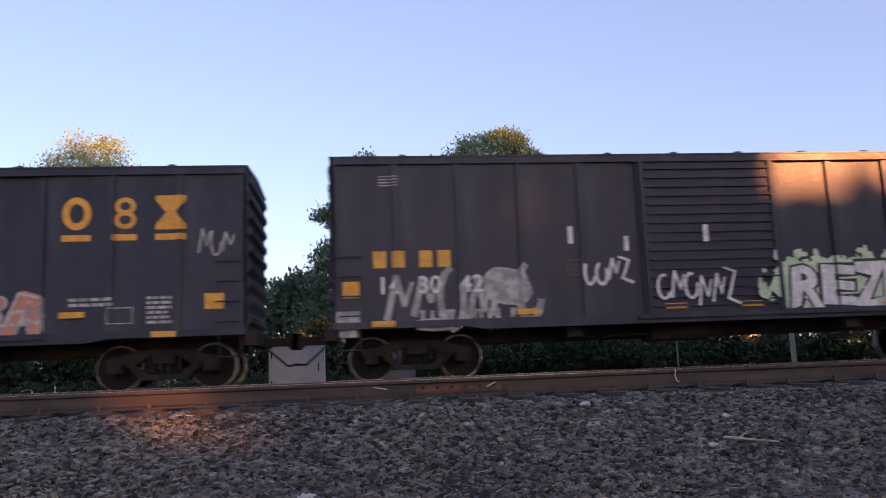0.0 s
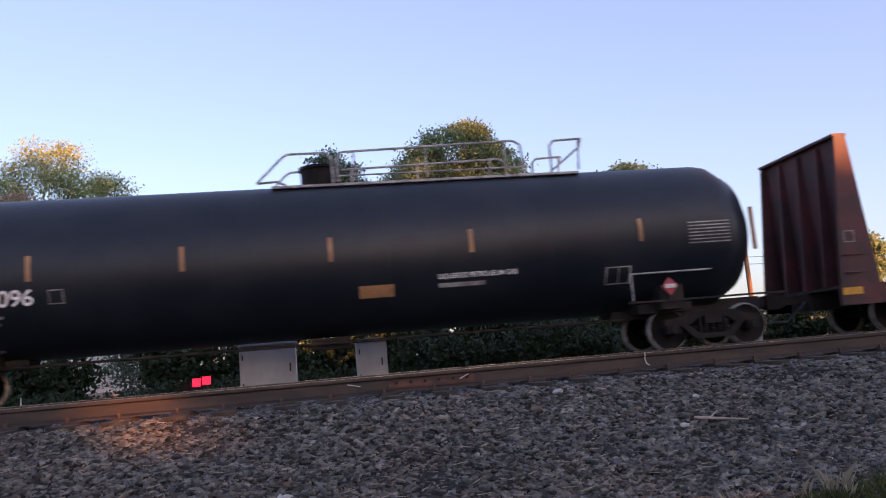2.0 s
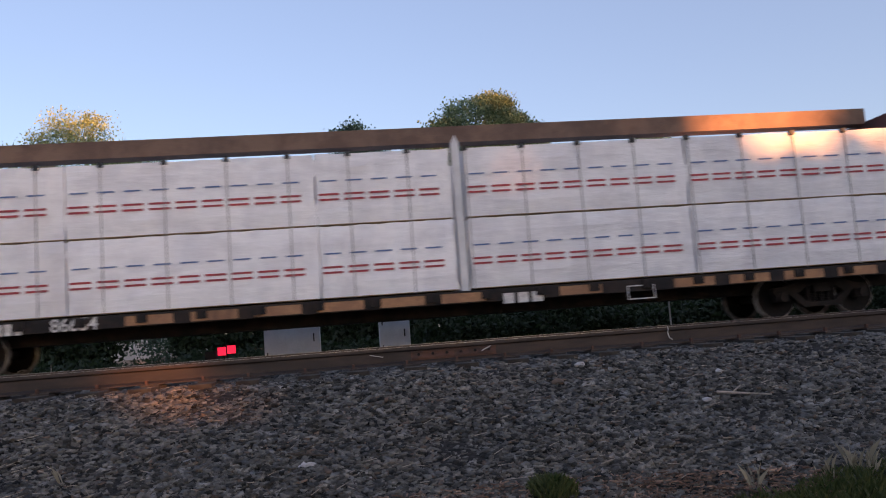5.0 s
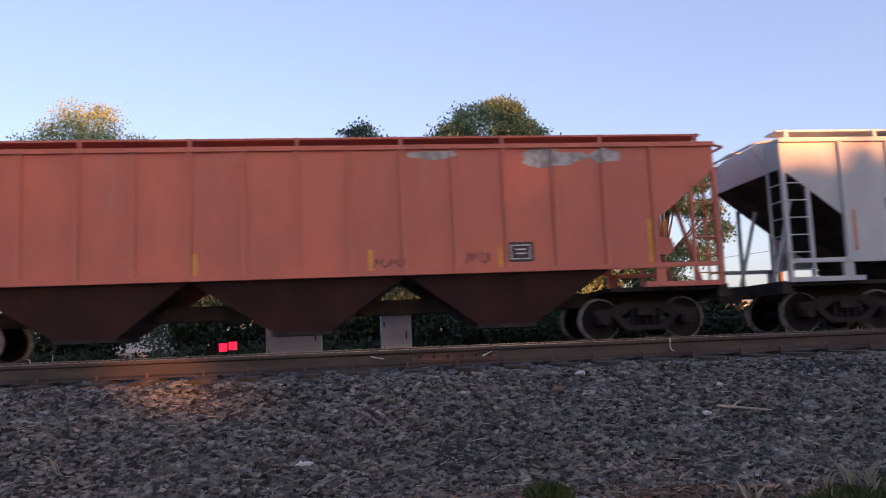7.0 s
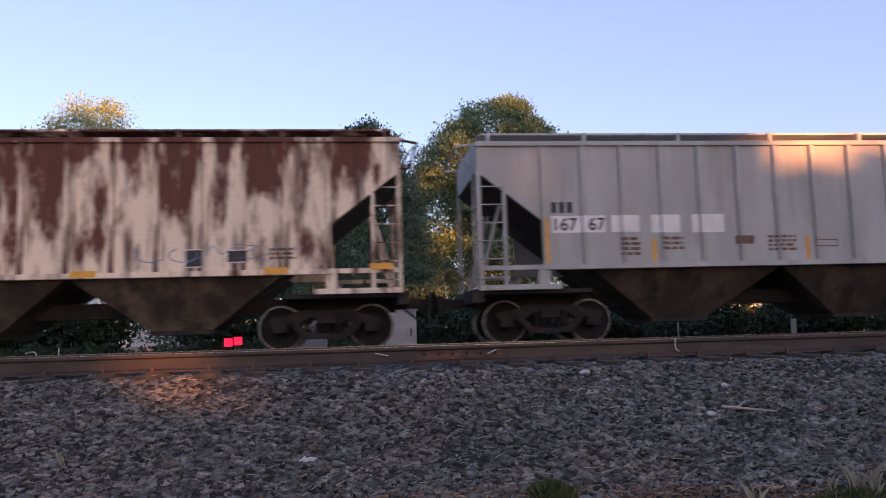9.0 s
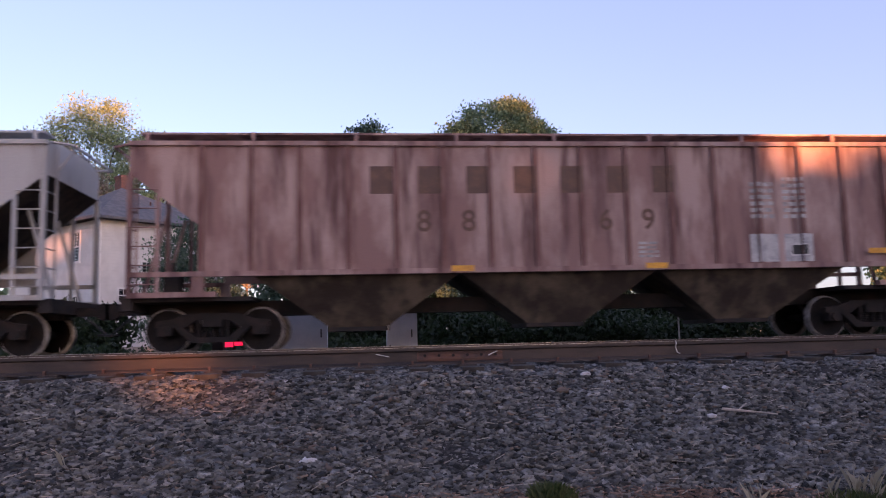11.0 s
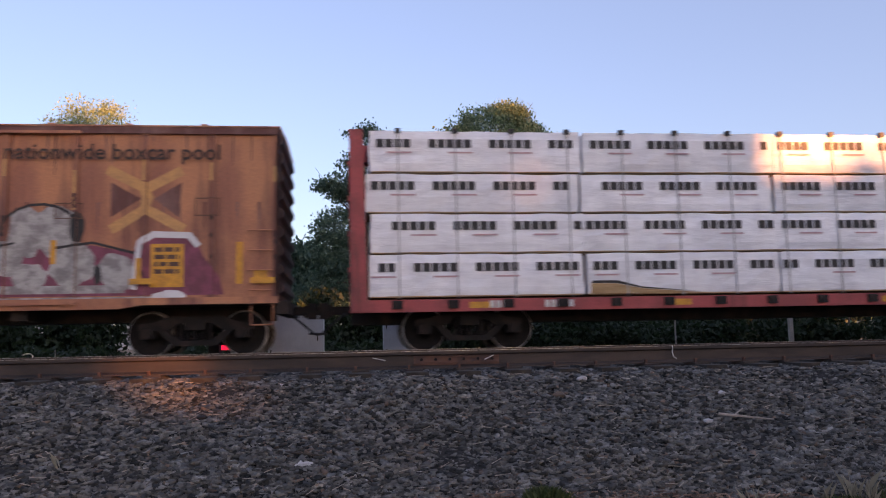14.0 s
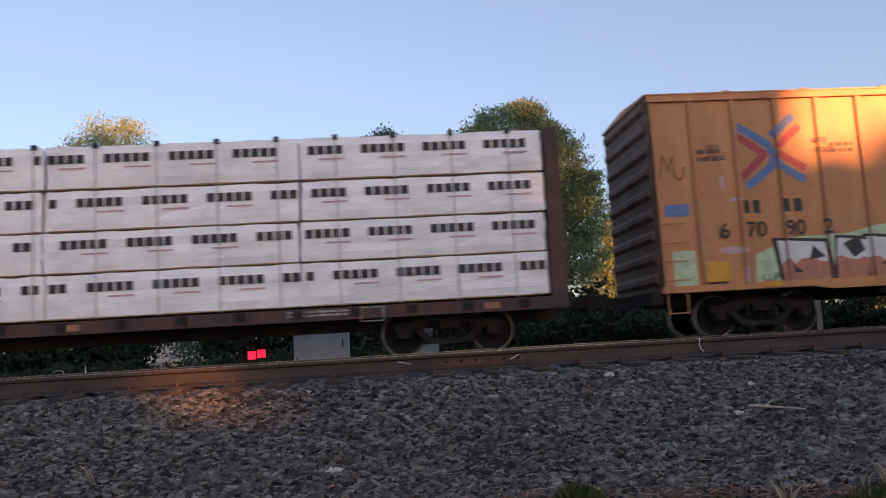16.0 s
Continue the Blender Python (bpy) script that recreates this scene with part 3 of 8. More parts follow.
def trucks(car, places):
    for x in places:
        t = part("truck", TRUCK, "truck", car, at=(x, 0, 0))
        for y in (-0.995, 0.995):
            for x1 in (-0.16, 0.0, 0.16):
                part("spring", SPRING, "wheel", t, "worn coil spring", at=(x1, y, 0))
        for dx in (-0.89, 0.89):
            w = part("wheelset", WHEEL_PLATE, "wheel", t, "steel wheels on an axle", at=(dx, 0, WHEEL_R))
            rims = [part("rim", m, "rim", t, "bright worn wheel rim", at=(dx, 0, WHEEL_R)) for m in WHEEL_RIM]
            WHEELSETS.append((w, rims, dx, car))


COUPLER = Shape().box(-0.75, 0.1, -0.09, 0.09, 0.78, 0.95).box(-0.9, -0.7, -0.15, 0.15, 0.7, 1.02).box(-0.98, -0.86, 0.0, 0.16, 0.74, 0.98).mesh("coupler", M["truck"])
HOSE = Shape().pipe([(-0.1, -0.35, 0.8), (-0.35, -0.38, 0.6), (-0.6, -0.35, 0.38), (-0.85, -0.25, 0.4)], 0.025).mesh("air_hose", M["ink"])


def couplers(car, length):
    part("coupler", COUPLER, "truck", car, "rusty knuckle coupler")
    c = part("coupler", COUPLER, "truck", car, "rusty knuckle coupler", at=(length, 0, 0))
    c.rotation_euler = (0, 0, PI)
    part("air_hose", HOSE, "ink", car, "hanging black brake hose")
    h = part("air_hose", HOSE, "ink", car, "hanging black brake hose", at=(length, 0, 0))
    h.rotation_euler = (0, 0, PI)


RUNG = Shape().tube((0, 0, 0), (0.42, 0, 0), 0.014, 5).tube((0, 0, 0), (0, 0.08, 0), 0.014, 5).tube((0.42, 0, 0), (0.42, 0.08, 0), 0.014, 5)
RUNGS = {}


def grab_irons(car, x, z0, z1, mat, step=0.38, y=-HALF - 0.06):
    if mat not in RUNGS:
        RUNGS[mat] = RUNG.mesh("grab_iron", M[mat])
    k = 0
    while z0 + k * step <= z1:
        part("grab_iron", RUNGS[mat], mat, car, at=(x, y, z0 + k * step))
        k += 1


# ---- painted shapes that follow sheet and posts ----
def clip_x(poly, lo, hi):
    for bound, keep in ((lo, 1), (hi, -1)):
        out = []
        for (x0, z0), (x1, z1) in zip(poly, poly[1:] + poly[:1]):
            in0, in1 = keep * (x0 - bound) >= 0, keep * (x1 - bound) >= 0
            if in0:
                out.append((x0, z0))
            if in0 != in1:
                k = (bound - x0) / (x1 - x0)
                out.append((bound, z0 + (z1 - z0) * k))
        poly = out
        if len(poly) < 3:
            return []
    return poly


def painted(car, name, polys, mat, relief, lift, label=""):
    """Flat paint as polygons in x and z, laid on the relief: (x0, x1, y) strips of the side. lift: thickness of the coats below."""
    s = Shape()
    for i, poly in enumerate(polys):
        for x0, x1, y in relief:
            c = clip_x(list(poly), x0, x1)
            if c:
                s.add([(x, y - lift - (i % 12) * 0.0003, z) for x, z in c], [tuple(range(len(c)))])
    if s.f:
        return tagged(part(name, s, mat, car, label), kind="stuff")


def stroke(pts, w, w2=None):
    """A line of paint as quads."""
    out = []
    w2 = w if w2 is None else w2
    m = len(pts) - 1
    for i, ((x0, z0), (x1, z1)) in enumerate(zip(pts, pts[1:])):
        d = math.hypot(x1 - x0, z1 - z0) or 1
        a, b = w + (w2 - w) * i / m, w + (w2 - w) * (i + 1) / m
        nx, nz = -(z1 - z0) / d / 2, (x1 - x0) / d / 2
        ex, ez = (x1 - x0) / d * a * 0.3, (z1 - z0) / d * a * 0.3
        out.append([(x0 - nx * a - ex, z0 - nz * a - ez), (x1 - nx * b + ex, z1 - nz * b + ez), (x1 + nx * b + ex, z1 + nz * b + ez), (x0 + nx * a - ex, z0 + nz * a - ez)])
    return out


def arc(cx, cz, rx, rz, a0, a1, n=10):
    return [(cx + rx * math.cos(radians(a0 + (a1 - a0) * i / n)), cz + rz * math.sin(radians(a0 + (a1 - a0) * i / n))) for i in range(n + 1)]


def blob(cx, cz, rx, rz, rr, n=18, rough=0.12):
    return [(cx + rx * k * math.cos(2 * PI * i / n), cz + rz * k * math.sin(2 * PI * i / n)) for i in range(n) for k in (rr.uniform(1 - rough, 1 + rough),)]


def scribble(x0, x1, z0, z1, count, seed, w=0.05):
    """A quick tag of loops and slashes that spells nothing."""
    rr = random.Random(seed)
    out = []
    for k in range(count):
        cx = x0 + (x1 - x0) * (k + 0.5) / count
        wd, hh = (x1 - x0) / count, z1 - z0
        kind = rr.random()
        top, low = z1 - hh * rr.uniform(0, 0.25), z0 + hh * rr.uniform(0, 0.3)
        if kind < 0.4:
            out += stroke([(cx - wd * 0.45, low), (cx - wd * rr.uniform(-0.1, 0.3), top), (cx + wd * 0.2, low + hh * 0.2), (cx + wd * 0.5, top - hh * 0.1)], w, w * 0.6)
        elif kind < 0.7:
            out += stroke(arc(cx, (top + low) / 2, wd * 0.45, (top - low) / 2, rr.uniform(60, 160), rr.uniform(330, 420)), w)
        else:
            out += stroke([(cx - wd * 0.5, top), (cx + wd * 0.3, top - hh * 0.12), (cx - wd * 0.3, low + hh * 0.15), (cx + wd * 0.55, low)], w * 0.8, w)
    return out


SKELETONS = [
    [[(0.1, 0.0), (0.3, 1.0), (0.75, 0.95), (0.9, 0.0)], [(0.2, 0.42), (0.85, 0.42)]],
    [[(0.15, 0.0), (0.12, 1.0), (0.7, 0.95), (0.8, 0.7), (0.3, 0.5)], [(0.3, 0.5), (0.9, 0.0)]],
    [[(0.9, 0.85), (0.5, 1.0), (0.15, 0.8), (0.1, 0.3), (0.4, 0.03), (0.9, 0.12)]],
    [[(0.9, 0.95), (0.15, 0.92), (0.18, 0.5), (0.8, 0.5)], [(0.18, 0.5), (0.15, 0.05), (0.9, 0.06)]],
    [[(0.1, 0.92), (0.85, 0.95), (0.15, 0.1), (0.95, 0.05)]],
    [[(0.12, 0.0), (0.15, 1.0), (0.8, 0.05), (0.88, 1.0)]],
]


def bubbles(x0, x1, z0, z1, count, seed, lean=0.1):
    """Fat angular forms side by side, letter-like but meaningless: fills, and their outlines."""
    rr = random.Random(seed)
    fills, lines = [], []
    wd, hh = (x1 - x0) / count, z1 - z0
    fat = min(0.42 * wd, 0.3 * hh)
    for k in range(count):
        dz = rr.uniform(-0.05, 0.05) * hh
        for path in rr.choice(SKELETONS):
            pts = [(x0 + wd * (k + 0.12 + 0.76 * a) + lean * (b - 0.5) + rr.uniform(-0.03, 0.03), z0 + fat / 2 + dz + (hh - fat) * b + rr.uniform(-0.03, 0.03)) for a, b in path]
            fills += stroke(pts, fat) + [blob(px, pz, fat * 0.52, fat * 0.52, rr, 10, 0.05) for px, pz in pts]
            for sg in (-1, 1):
                off = []
                for i, (px, pz) in enumerate(pts):
                    qx, qz = pts[max(0, i - 1)], pts[min(len(pts) - 1, i + 1)]
                    dx, dzz = qz[0] - qx[0], qz[1] - qx[1]
                    d = math.hypot(dx, dzz) or 1
                    off.append((px - sg * dzz / d * fat * 0.52, pz + sg * dx / d * fat * 0.52))
                lines += stroke(off, 0.05)
            for i in (0, -1):
                lines += stroke(arc(pts[i][0], pts[i][1], fat * 0.52, fat * 0.52, 0, 360, 10), 0.04)
    return fills, lines


def drips(x0, x1, z, depth, count, seed, w=0.05, up=False):
    rr = random.Random(seed)
    out = []
    for k in range(count):
        x = x0 + (x1 - x0) * (k + rr.random()) / count
        d = depth * rr.uniform(0.3, 1) * (1 if up else -1)
        out += stroke([(x, z), (x + rr.uniform(-0.02, 0.02), z + d * 0.6), (x, z + d)], w * rr.uniform(0.6, 1.4), w * 0.3)
    return out


def rect(x0, x1, z0, z1):
    return [(x0, z0), (x1, z0), (x1, z1), (x0, z1)]


def frame_of(x0, x1, z0, z1, w=0.02):
    return [rect(x0, x1, z0, z0 + w), rect(x0, x1, z1 - w, z1), rect(x0, x0 + w, z0 + w, z1 - w), rect(x1 - w, x1, z0 + w, z1 - w)]


def word_bars(x0, x1, z0, z1, count, gap=0.22):
    """A word that stays unread: one plain bar for each of its letters."""
    w = (x1 - x0) / count
    return [rect(x0 + k * w, x0 + (k + 1 - gap) * w, z0, z1) for k in range(count)]


def text_lines(x0, x1, z0, z1, rows, seed):
    rr = random.Random(seed)
    out = []
    h = (z1 - z0) / rows
    for r in range(rows):
        x = x0
        while x < x1 - 0.03:
            w = rr.uniform(0.06, 0.2)
            out.append(rect(x, min(x + w, x1), z1 - h * (r + 0.6), z1 - h * r))
            x += w + 0.035
    return out


GLYPHS = {}


def glyph(ch, fat):
    """A letter of the built-in font, thickened, as triangles in the unit square."""
    if (ch, fat) not in GLYPHS:
        cu = bpy.data.curves.new("lettering", "FONT")
        cu.body, cu.size, cu.offset, cu.resolution_u = ch, 1.0, fat, 3
        ob = new("lettering_source", cu)
        me = bpy.data.meshes.new_from_object(ob.evaluated_get(bpy.context.evaluated_depsgraph_get()))
        bpy.data.objects.remove(ob)
        GLYPHS[ch, fat] = [[(me.vertices[i].co.x, me.vertices[i].co.y) for i in p.vertices] for p in me.polygons]
    return GLYPHS[ch, fat]


def fat_word(text, x0, x1, z0, z1, fat, seed, lap=0.12, core=0.03):
    """A spray-painted word: each letter fills its own uneven cell; layers of one word differ in fat alone."""
    rr = random.Random(seed)
    out = []
    wd = (x1 - x0) / len(text)
    for k, ch in enumerate(text):
        tris = glyph(ch, core)
        xs, zs = [p[0] for t in tris for p in t], [p[1] for t in tris for p in t]
        lo, hi, bot, top = min(xs), max(xs), min(zs), max(zs)
        a, b = x0 + wd * (k - lap), x0 + wd * (k + 1 + lap)
        c, d = z0 + rr.uniform(0, 0.1) * (z1 - z0), z1 - rr.uniform(0, 0.12) * (z1 - z0)
        lean, bulge = rr.uniform(-0.12, 0.12), rr.uniform(-0.05, 0.08)
        if ch == "!":
            a, b = a + wd * 0.3, b - wd * 0.35
        for t in glyph(ch, fat):
            poly = []
            for px, pz in t:
                u, v = (px - lo) / (hi - lo), (pz - bot) / (top - bot)
                u = u + bulge * math.sin(PI * v) * (u - 0.5) * 2 + lean * (v - 0.5)
                poly.append((a + (b - a) * u, c + (d - c) * (v + 0.06 * math.sin(5 * u + k))))
            out.append(poly)
    return out


def specks(x0, x1, z0, z1, count, seed, big=0.06):
    """Flecks of paint, thrown about."""
    rr = random.Random(seed)
    return [blob(rr.uniform(x0, x1), rr.uniform(z0, z1), rr.uniform(0.3, 1) * big, rr.uniform(0.3, 1) * big * 1.3, rr, 7, 0.3) for _ in range(count)]


# ---- box cars ----
def car_empty(name, u, label, category, group="cars of the freight train"):
    return rider(tagged(new(name), label, category, group=group), u)


def boxcar(name, u0, u1, top, mat, door, door_mat, door_ribs, label, posts=8, sheet_ribs=0, low=0.98, sill_mat=None, ends_mat=None, inset=1.6, sill_drop=0.07, rail_mat=None):
    """A car with outside posts. Returns the car, the relief of its near side and its length."""
    car = car_empty(name, u0, label, "boxcar")
    L = u1 - u0
    sill_mat, ends_mat = sill_mat or mat, ends_mat or mat
    part("shell", Shape().box(0.03, L - 0.03, -1.44, 1.49, low, top - 0.02), ends_mat, car)
    # near side: panels between posts
    xs = [0.0]
    for a, b, k in ((0.0, door[0], posts // 2 + 1), (door[1], L, posts // 2 + 1)):
        xs += [a + (b - a) * i / k for i in range(1, k + 1)]
        if a == 0.0:
            xs.append(door[1])
    xs = sorted(set(round(x, 3) for x in xs))
    sheet_y, post_y, relief = -1.475, -HALF, []
    cache = {}
    for a, b in zip(xs, xs[1:]):
        if abs(a - door[0]) < 0.01:
            continue
        w = round(b - a, 2)
        if w not in cache:
            s = Shape().box(0.035, b - a - 0.035, sheet_y, -1.44, low + 0.1, top - 0.1)
            rib = Shape().add([(0.1, sheet_y, -0.05), (b - a - 0.1, sheet_y, -0.05), (b - a - 0.1, sheet_y - 0.03, 0), (0.1, sheet_y - 0.03, 0), (0.1, sheet_y, 0.03), (b - a - 0.1, sheet_y, 0.03)], [(0, 1, 2, 3), (3, 2, 5, 4), (0, 3, 4), (1, 5, 2)]).mesh("panel_rib", M[mat])
            cache[w] = s.mesh("side_panel", M[mat]), rib
        panel = part("side_panel", cache[w][0], mat, car, at=(a, 0, 0))
        for r in range(sheet_ribs):
            part("panel_rib", cache[w][1], mat, panel, at=(0, 0, low + 0.3 + (top - low - 0.5) * r / (sheet_ribs - 1)))
    post_mesh = Shape().prism([(-0.05, low + 0.1), (0.05, low + 0.1), (0.05, top - 0.1), (-0.05, top - 0.1)], post_y, -1.44).mesh("side_post", M[mat])
    for x in xs:
        xx = min(max(x, 0.06), L - 0.06)
        part("side_post", post_mesh, mat, car, at=(xx, 0, 0))
        relief.append((xx - 0.05, xx + 0.05, post_y))
    for a, b in zip(xs, xs[1:]):
        if abs(a - door[0]) > 0.01:
            relief.append((a + 0.05, b - 0.05, sheet_y))
    part("top_rail", Shape().box(0, L, -1.545, -1.44, top - 0.13, top), rail_mat or mat, car)
    sill = Shape().box(0, L, -1.545, -1.44, low, low + 0.13)
    sill.prism([(inset + 0.9, low), (inset + 1.3, low - sill_drop), (L - inset - 1.3, low - sill_drop), (L - inset - 0.9, low)], -1.535, -1.45)
    part("side_sill", sill, sill_mat, car)
    part("far_side", Shape().box(0, L, 1.49, 1.53, low, top), ends_mat, car)
    # roof with raised seams
    part("roof", Shape().along([(-1.56, top), (-1.56, top + 0.03), (0, top + 0.13), (1.56, top + 0.03), (1.56, top)], -0.04, L + 0.04), sill_mat, car)
    seam = Shape().along([(-1.56, top + 0.03), (-1.54, top + 0.065), (0, top + 0.165), (1.54, top + 0.065), (1.56, top + 0.03), (0, top + 0.125)], -0.06, 0.06).mesh("roof_seam", M[sill_mat])
    for k in range(1, 11):
        part("roof_seam", seam, mat, car, at=(L * k / 11, 0, 0))
    # corrugated ends
    for x0, sg in ((0.0, -1), (L, 1)):
        e = Shape().box(*sorted((x0, x0 - sg * 0.05)), -1.53, 1.53, low, top)
        ew = part("end_wall", e, ends_mat, car, "corrugated steel end")
        rib = Shape().prism([(x0, -0.13), (x0 + sg * 0.075, -0.05), (x0 + sg * 0.075, 0.05), (x0, 0.13)], -1.38, 1.38).mesh("end_rib", M[ends_mat])
        for r in range(9):
            part("end_rib", rib, ends_mat, ew, at=(0, 0, low + 0.3 + (top - low - 0.5) * r / 8))
        part("end_sill", Shape().box(*sorted((x0 - sg * 0.05, x0 + sg * 0.18)), -1.4, 1.4, low - 0.2, low + 0.05), "under", car)
    grab_irons(car, L - 0.55, low + 0.25, low + 1.5, mat)
    grab_irons(car, 0.12, low + 0.25, low + 1.5, mat)
    for x in (0.3, L - 0.3):
        part("step", Shape().pipe([(x - 0.2, -1.5, low), (x - 0.2, -1.5, low - 0.4), (x + 0.2, -1.5, low - 0.4), (x + 0.2, -1.5, low)], 0.015, 5), sill_mat, car, "hanging step of bent bar")
    # sliding door on tracks
    d = Shape().box(door[0] + 0.05, door[1] - 0.05, -1.545, -1.45, low + 0.12, top - 0.15)
    dr = part("door", d, door_mat, car, "closed sliding door with horizontal ribs")
    span = top - 0.3 - (low + 0.25)
    rib = Shape().prism([(door[0] + 0.12, -0.03), (door[1] - 0.12, -0.03), (door[1] - 0.12, 0.03), (door[0] + 0.12, 0.02)], -1.6, -1.545).mesh("door_rib", M[door_mat])
    for r in range(door_ribs):
        part("door_rib", rib, door_mat, dr, at=(0, 0, low + 0.27 + span * r / (door_ribs - 1)))
    for x in (door[0], door[1] - 0.1):
        part("door_post", Shape().box(x, x + 0.1, -1.6, -1.53, low + 0.1, top - 0.12), mat, car)
    for z in (top - 0.15, low + 0.02):
        part("door_track", Shape().box(door[0] - 0.2, min(L - 0.8, door[1] + 2.6), -1.6, -1.545, z, z + 0.055), mat, car)
    for z in (0.35, 0.8):
        part("lock_bar", Shape().tube((door[1] - 0.35, -1.6, low + z), (door[1] - 0.02, -1.6, low + z), 0.02, 6), mat, dr, "steel locking bar")
    # underframe
    part("centre_sill", Shape().box(0.2, L - 0.2, -0.33, 0.33, 0.68, low), "under", car)
    for x in (4.6, L - 4.9):
        part("crossbearer", Shape().box(x, x + 0.3, -1.3, 1.3, 0.72, low), "under", car)
    part("brake_cylinder", Shape().tube((L * 0.42, -0.75, 0.75), (L * 0.5, -0.75, 0.75), 0.17, 12).tube((L * 0.36, -0.7, 0.72), (L * 0.42, -0.75, 0.75), 0.03, 6), "under", car, "dark brake cylinder")
    trucks(car, (inset, L - inset))
    couplers(car, L)
    relief.append((door[0] + 0.1, door[1] - 0.1, -1.603))
    return car, relief, L


def reflectors(car, places, y=-1.545, w=0.45, h=0.11, mat="yellow"):
    for x, z in places:
        s = Shape().box(x, x + w, y - 0.004, y, z, z + h)
        part("reflector", s, mat, car, "yellow reflective strip")


def emblem(car, relief, x, w, z0, z1, kind, mat="yellow"):
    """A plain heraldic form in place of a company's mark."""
    cx, cz = x + w / 2, (z0 + z1) / 2
    h = z1 - z0
    if kind == "ring":
        p = stroke(arc(cx, cz, w * 0.38, h * 0.38, 0, 360, 20), w * 0.24)
    elif kind == "double":
        p = stroke(arc(cx, cz + h * 0.2, w * 0.34, h * 0.19, 0, 360, 14), w * 0.2) + stroke(arc(cx, cz - h * 0.2, w * 0.36, h * 0.2, 0, 360, 14), w * 0.2)
    else:
        p = [[(x, z1), (x, z1 - h * 0.14), (cx - w * 0.16, cz), (x, z0 + h * 0.14), (x, z0), (cx, z0), (cx, z1)], [(cx, z1), (cx, z0), (x + w, z0), (x + w, z0 + h * 0.14), (cx + w * 0.16, cz), (x + w, z1 - h * 0.14), (x + w, z1)]]
    p.append(rect(x, x + w, z0 - 0.2, z0 - 0.08))
    painted(car, "emblem", p, mat, relief, 0.004, "big yellow mark")


DARK = "sooty black boxcar"
# the first car, leaving the view
car, rel, L = boxcar("boxcar", -17.4, -2.07, 4.21, "black", (6.2, 9.1), "blackdoor", 16, DARK + " with big yellow marks and salmon spray paint")
for x, w, k in ((11.94, 0.52, "ring"), (12.86, 0.44, "double"), (13.64, 0.56, "hour")):
    emblem(car, rel, x, w, 3.02, 3.68, k)
painted(car, "tag", scribble(14.43, 15.1, 2.5, 3.1, 3, 3, 0.04), "dim", rel, 0.008, "pale scribbled tag")
f, ln = bubbles(9.6, 11.7, 1.05, 1.88, 3, 8)
painted(car, "spray_fill", f, "salmon", rel, 0.005, "salmon rounded spray-painted forms")
painted(car, "spray_outline", ln, "dim", rel, 0.009)
painted(car, "sticker", [rect(14.56, 14.91, 1.48, 1.78)], "yellow", rel, 0.006, "orange square sticker")
painted(car, "stencil", frame_of(12.78, 13.25, 1.25, 1.56) + text_lines(13.5, 13.95, 1.2, 1.75, 6, 4) + text_lines(12.1, 12.9, 1.55, 1.75, 2, 5), "dim", rel, 0.007, "small white stencilled lines")
reflectors(car, [(11.96, 1.38), (13.6, 0.98), (9.0, 0.99)])

# the second car
car, rel, L = boxcar("boxcar", -0.44, 14.97, 4.36, "black", (6.2, 9.08), "blackdoor", 16, DARK + " with green and white spray-painted forms", low=1.0)
for x, w, k in ((12.24, 0.5, "ring"), (13.14, 0.43, "double"), (13.96, 0.56, "hour")):
    emblem(car, rel, x, w, 3.05, 3.72, k)
painted(car, "company_mark", word_bars(0.78, 1.5, 2.17, 2.5, 2, 0.3) + word_bars(1.68, 2.4, 2.17, 2.5, 2, 0.3), "yellow", rel, 0.004, "yellow lettering")
for tx, x in (("14", 0.83), ("30", 1.62), ("42", 2.45)):
    letters(tx, 0.34, x, 1.66, -1.535, "white", car, "number", "white stencilled number")
painted(car, "vent_marks", [rect(0.92, 1.3, 3.8 + 0.06 * k, 3.825 + 0.06 * k) for k in range(4)], "dim", rel, 0.004)
silver = scribble(1.0, 4.1, 0.95, 2.2, 6, 21, 0.13) + drips(1.6, 4.0, 1.3, 0.4, 14, 5, 0.08) + [blob(3.4, 1.75, 0.5, 0.4, random.Random(4)), blob(2.0, 1.05, 0.5, 0.13, random.Random(6))]
painted(car, "spray_tag", silver, "dim", rel, 0.006, "faded silver spray paint")
painted(car, "tag", scribble(4.95, 5.95, 1.72, 2.3, 4, 9, 0.06) + [rect(4.68, 4.78, 2.57, 2.92), rect(5.83, 5.92, 2.4, 2.7), rect(7.45, 7.56, 2.53, 2.88)], "white", rel, 0.008, "white scribbled tags and chalk bars")
painted(car, "door_tag", scribble(6.4, 8.1, 1.25, 2.0, 6, 12, 0.055), "white", rel, 0.008, "white scribbled tag on the door")
rr = random.Random(31)
edge = [(8.75, 1.55)] + [(9.0 + 0.14 * k, 2.1 + rr.uniform(-0.05, 0.16)) for k in range(25)] + [(12.75, 1.75), (13.25, 1.25), (12.6, 1.1), (11.0, 1.04), (9.3, 1.02), (9.0, 1.3)]
painted(car, "spray_ground", [edge], "mint", rel, 0.005, "mint green spray-painted ground")
painted(car, "spray_mist", specks(8.8, 13.2, 1.95, 2.3, 60, 3, 0.1) + specks(8.55, 9.1, 1.3, 2.0, 14, 4, 0.1) + specks(12.6, 13.3, 1.2, 2.0, 16, 5, 0.1), "mint", rel, 0.004, "mint green mist at the edge of the spray paint")
painted(car, "spray_outline", fat_word("REZN!", 9.32, 12.72, 1.1, 2.05, 0.085, 17, 0.03), "ink", rel, 0.009, "black outlines")
